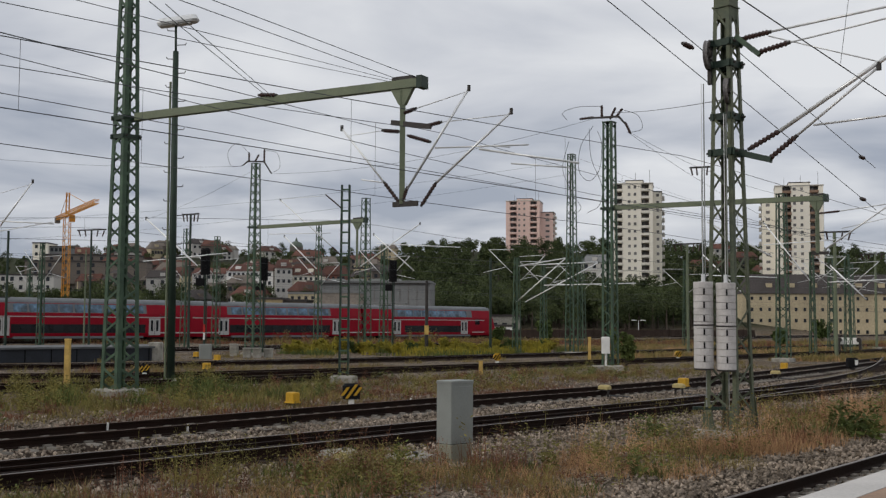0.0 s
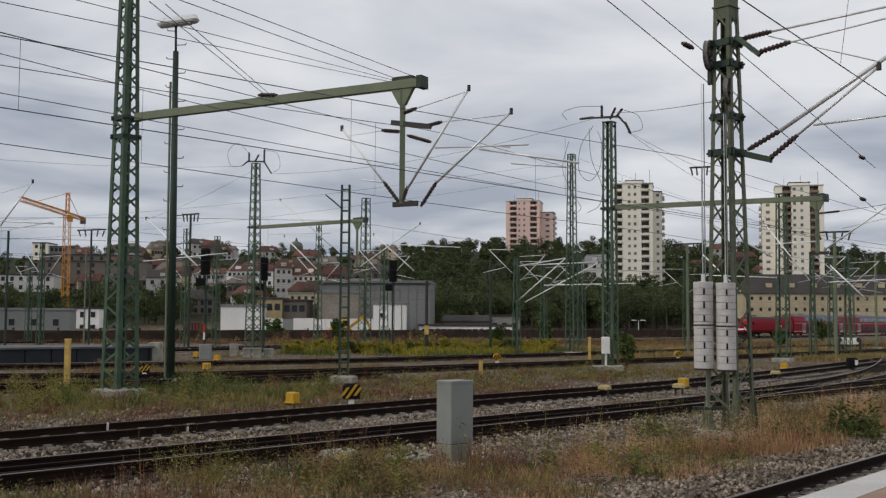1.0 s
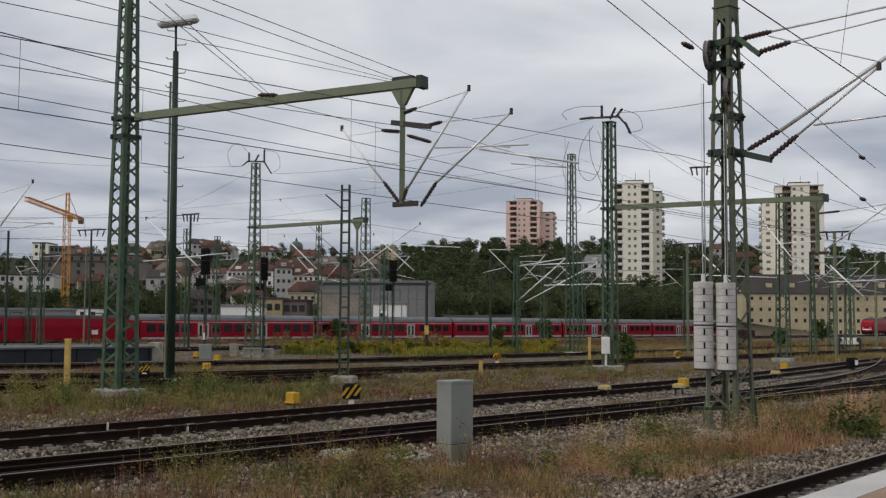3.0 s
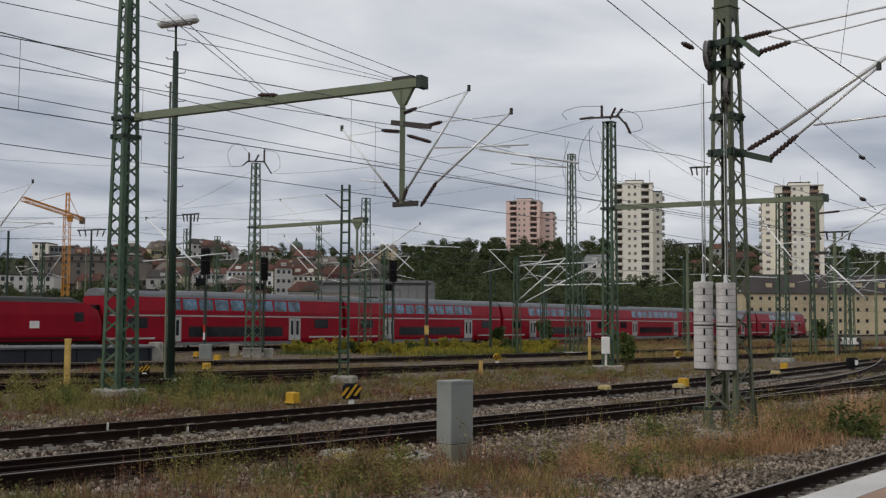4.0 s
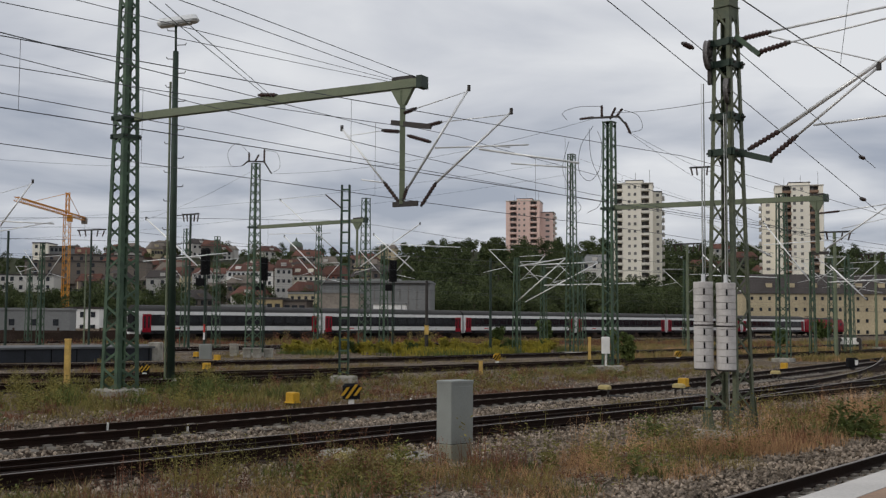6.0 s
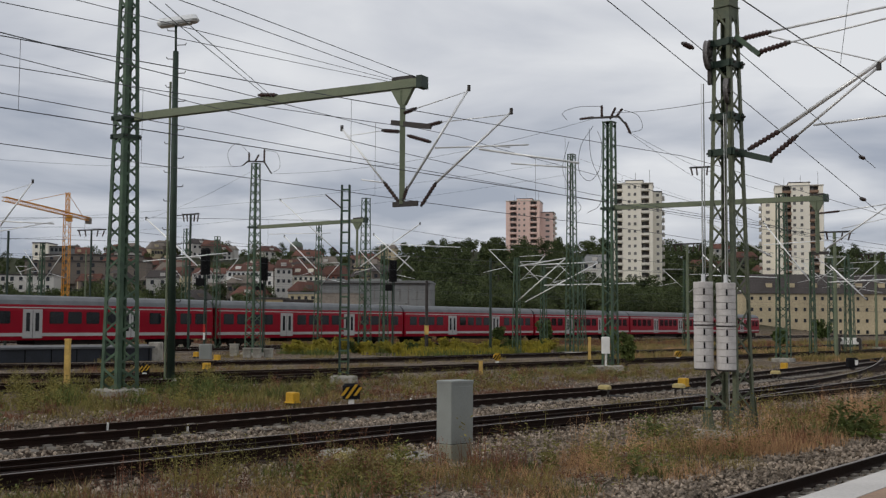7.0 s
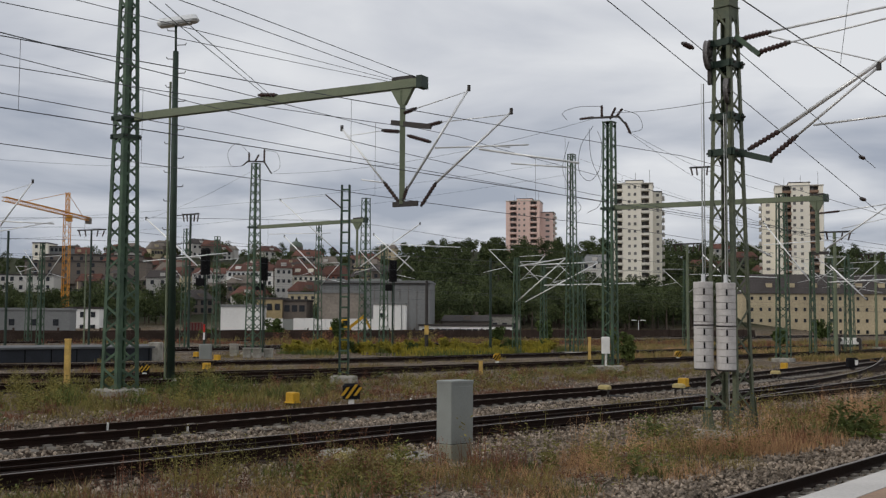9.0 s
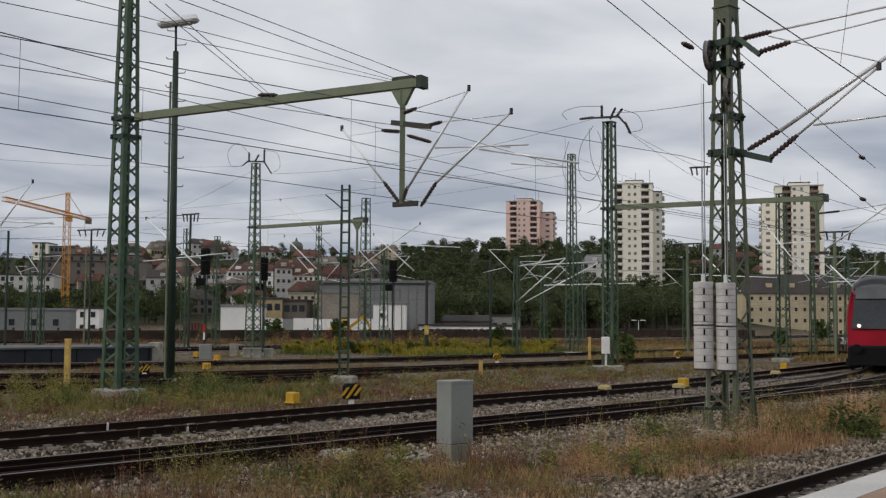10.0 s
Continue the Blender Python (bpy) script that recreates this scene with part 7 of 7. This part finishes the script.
# round the tall masts behind the second track
line_c = smooth_line(PTS_C, 3.0)
line_d2 = smooth_line(PTS_D2, 3.0)
line_d1 = smooth_line(PTS_D1, 3.0)
line_d3 = smooth_line(PTS_D3, 3.0)
rails_mid = ((line_c, 3.2), (line_d2, 3.4), (line_d3, 3.0))
grass("yellow-green grass round the tall mast's foot", WEED, patch(-17, -4, 28, 42, 0.7, 0.0, 8.0, rails_mid), 420, 0.44, 0.008, 8, "dry_grass", lean=0.9, spread=0.35)
grass("olive grass between the middle tracks", OLIVE, patch(-17, 12, 29, 58, 0.7, 0.08, 9.0, rails_mid), 950, 0.28, 0.009, 9, lean=0.7)
grass("green weeds near the mast feet", FRESH, patch(-14.5, -5, 31, 43, 0.6, 0.1, 10.0, rails_mid), 120, 0.5, 0.014, 10, "green_weeds", lean=0.8)
grass("russet weeds between the middle tracks", RUSSET, patch(-18, 14, 30, 58, 0.4, 0.2, 11.0, rails_mid), 330, 0.28, 0.010, 11, "dead_weeds", lean=0.7)
grass("low weeds along the curved siding", OLIVE, patch(-20, 20, 44, 78, 0.3, 0.15, 12.0, ((line_d2, 3.4), (line_d1, 3.4), (line_c, 3.0))), 420, 0.32, 0.012, 12, lean=0.7)
# yellow flowering band before the trains
far_rails = ((line_d1, 4.0), (line_d2, 4.0))
grass("yellow flowering weeds in dense clumps", GOLD, patch(-10.5, 9, 80, 94, 0.33, 0.2, 13.0, far_rails), 200, 0.65, 0.03, 13, "flowering_weeds", clump=22, spread=0.55, lean=0.6)
grass("green undergrowth below the yellow band", FRESH, patch(-12, 14, 79, 95, 0.4, 0.12, 14.0, far_rails), 230, 0.5, 0.03, 14, "green_weeds", clump=16, spread=0.5, lean=0.7)
grass("olive meadow grass beside the far tracks", OLIVE, patch(10, 52, 72, 112, 0.15, -0.1, 15.0, far_rails), 2600, 0.40, 0.02, 15, spread=0.5, lean=0.7)
grass("dry meadow grass beside the far tracks", STRAW, patch(10, 52, 72, 112, 0.15, 0.05, 16.0, far_rails), 900, 0.36, 0.018, 16, "dry_grass", spread=0.5)
grass("brown weeds between the far tracks", RUSSET, patch(-45, 60, 116, 150, 0.1, -0.05, 17.0), 1500, 0.5, 0.03, 17, "dead_weeds", spread=0.6)
grass("olive weeds at the far edge of the yard", OLIVE, patch(-45, 60, 116, 160, 0.1, 0.05, 18.0), 1200, 0.6, 0.035, 18, spread=0.6)


def bush(label, x, y, h, r, material, seed, count=70, size=0.07, name="bush"):
    """A shrub of forked stems with leaves in uneven clumps."""
    rs = np.random.RandomState(seed)
    z = ground_z(x, y)
    t = thing(name, label, "bush", pose(x, y, z))
    g = Geo()
    cs, rr = [], []
    for k in range(9):
        a = rs.uniform(0, 6.28)
        q = rs.uniform(0.1, 0.75) * r
        top = Vector((q * math.cos(a), q * math.sin(a), h * rs.uniform(0.45, 0.95)))
        g.tube([(0, 0, -0.05), top * 0.5 + Vector((0.02, 0, 0.05)), top], [0.03, 0.02, 0.008], 5)
        for s in (0.55, 0.8, 1.0):
            cs.append(tuple(top * s))
            rr.append(r * rs.uniform(0.18, 0.36))
    v, f = leaves(rs, cs, rr, count, size)
    part("foliage", array_mesh("foliage", v, f, material), material, t)
    part("stems", g, BARK, t)


bush("green shrub behind the far mast", 10.3, 62.0, 2.1, 1.0, FRESH, 23, 70, 0.09)
bush("dark shrub before the workshop", -25.0, 165.0, 4.2, 2.0, BUSH, 27, 70, 0.2)
for k, (x, y, h) in enumerate(((-14, 150, 3.0), (12, 128, 2.8), (55, 160, 3.2), (-32, 150, 2.6), (6, 120, 2.0), (36, 118, 2.2))):
    bush("rounded wild shrub at the edge of the yard", x, y, h, h * 0.55, BUSH, 40 + k, 60, 0.17)

leafy("reddish brown scrub before the yard fence", patch(-75, 0, 128, 172, 0.1, 0.0, 51.0), 420, 1.5, RUSSET, 151, 0.11, 30, "scrub")
leafy("olive scrub before the yard fence", patch(-75, 0, 128, 172, 0.1, 0.1, 52.0), 200, 1.5, OLIVE, 152, 0.11, 30, "scrub")
leafy("olive weeds in the far verge", patch(10, 52, 72, 112, 0.2, 0.1, 53.0, far_rails), 300, 0.7, WEED, 153, 0.05, 26)
rg = random.Random(77)
for k in range(34):
    x = -11.5 + 21.0 * k / 33 + rg.uniform(-0.5, 0.5)
    y = 84.0 + 0.55 * (x + 11.5) + rg.uniform(-2.0, 3.0)
    bush("yellow flowering goldenrod clump beside the far track", x, y, rg.uniform(0.6, 1.15), rg.uniform(0.7, 1.25), GOLD if rg.random() < 0.75 else BUSH, 80 + k, 100, 0.06, "goldenrod_clump")

# loose ballast stones between and beside the near rails
def stones(label, sampler, n, size, seed):
    rs = random.Random(seed)
    g = Geo()
    for _ in range(n):
        s = sampler(rs)
        if not s:
            continue
        a = size * rs.uniform(0.5, 1.3)
        m = Euler((rs.uniform(0, 6), rs.uniform(0, 6), rs.uniform(0, 6))).to_matrix()
        p = Vector((s[0], s[1], ground_z(*s) + a * 0.15 + rs.uniform(0, 0.03)))
        c = [Vector(q) * a * rs.uniform(0.35, 0.65) for q in ((1, 0, 0), (0, 1, 0), (-1, 0, 0), (0, -1, 0), (0, 0, 0.8), (0, 0, -0.8))]
        g.add([p + m @ q for q in c], [(0, 1, 4), (1, 2, 4), (2, 3, 4), (3, 0, 4), (1, 0, 5), (2, 1, 5), (3, 2, 5), (0, 3, 5)])
    tagged(new("ballast_stones", g.mesh("ballast_stones", BALLAST)), label, "gravel", kind="stuff")


stones("loose grey ballast stones beside the platform track", strip(5.0, 8.6, 8, 30, cut=-1), 9000, 0.075, 1)
stones("loose ballast stones beside the near rail", strip(11.6, 14.2, 4, 40, cut=-1), 8000, 0.075, 2)
stones("ballast stones between the two near tracks", strip(16.4, 18.9, 6, 60, cut=-1), 9000, 0.08, 3)
stones("ballast stones behind the second track", strip(21.4, 25.5, 8, 60, cut=-1), 4500, 0.085, 4)
stones("scattered stones in the weedy foreground", strip(8.0, 12.0, 3, 30, cut=-1), 5000, 0.06, 5)


# ---- motion ----
def motions():
    step = [i / 20 for i in range(201)]
    for ob, line, keys, off, flip in TRAINS:
        t0, t1 = keys[0][0], keys[-1][0]
        times = sorted({0.0, 10.0} | {t for t in step if t0 - 0.06 <= t <= t1 + 0.06})
        walk(ob, [(t, along(line, interp(keys, t) + off, flip)) for t in times])
    turns = [(0.0, 30.5), (0.1, 24), (0.3, 12), (0.5, 4), (1.0, 0), (1.8, 1.5), (2.5, 2.5), (3.5, 2), (4.5, 0), (5.5, 0), (7.0, -7), (8.0, -7), (10.0, -7)]
    walk(slew, [(t, pose(-113.0, 330, 34.3, 0, 0, 90 + a)) for t, a in turns])


# the tracks with their single sleepers
track([(4.13 - 0.624 * 40, 13.41 - 0.781 * 40), (4.13, 13.41), (4.13 + 0.624 * 80, 13.41 + 0.781 * 80)], "platform track on concrete sleepers", single=70, shine=True)
track(line_pts(LINE_B, 60, 200), "near track with switch rails on dark timber sleepers", wood=True, single=100, extra=(0.0, 0.55))
track(PTS_C, "second track with rusty rails on concrete sleepers", single=100, shine=False)
track(PTS_E, "crossover track curving between the near tracks", wood=True, bed=False)
track(PTS_D2, "curved siding with rusty rails", wood=True, shine=False)
track(PTS_D1, "distant curved siding with rusty rails", wood=True)
track(PTS_D3, "weedy siding with rusty rails", wood=True, shine=False)
for ln, label in ((LINE_N1, "distant main track"), (LINE_N1B, "distant main track behind the first"), (LINE_N2, "far main track"), (LINE_N2B, "far lower track"), (LINE_N3, "lower commuter track"), (LINE_N3B, "outer lower commuter track")):
    track(line_pts(ln, 140, 460), label + " with rusty rails", z=ln[3])
motions()
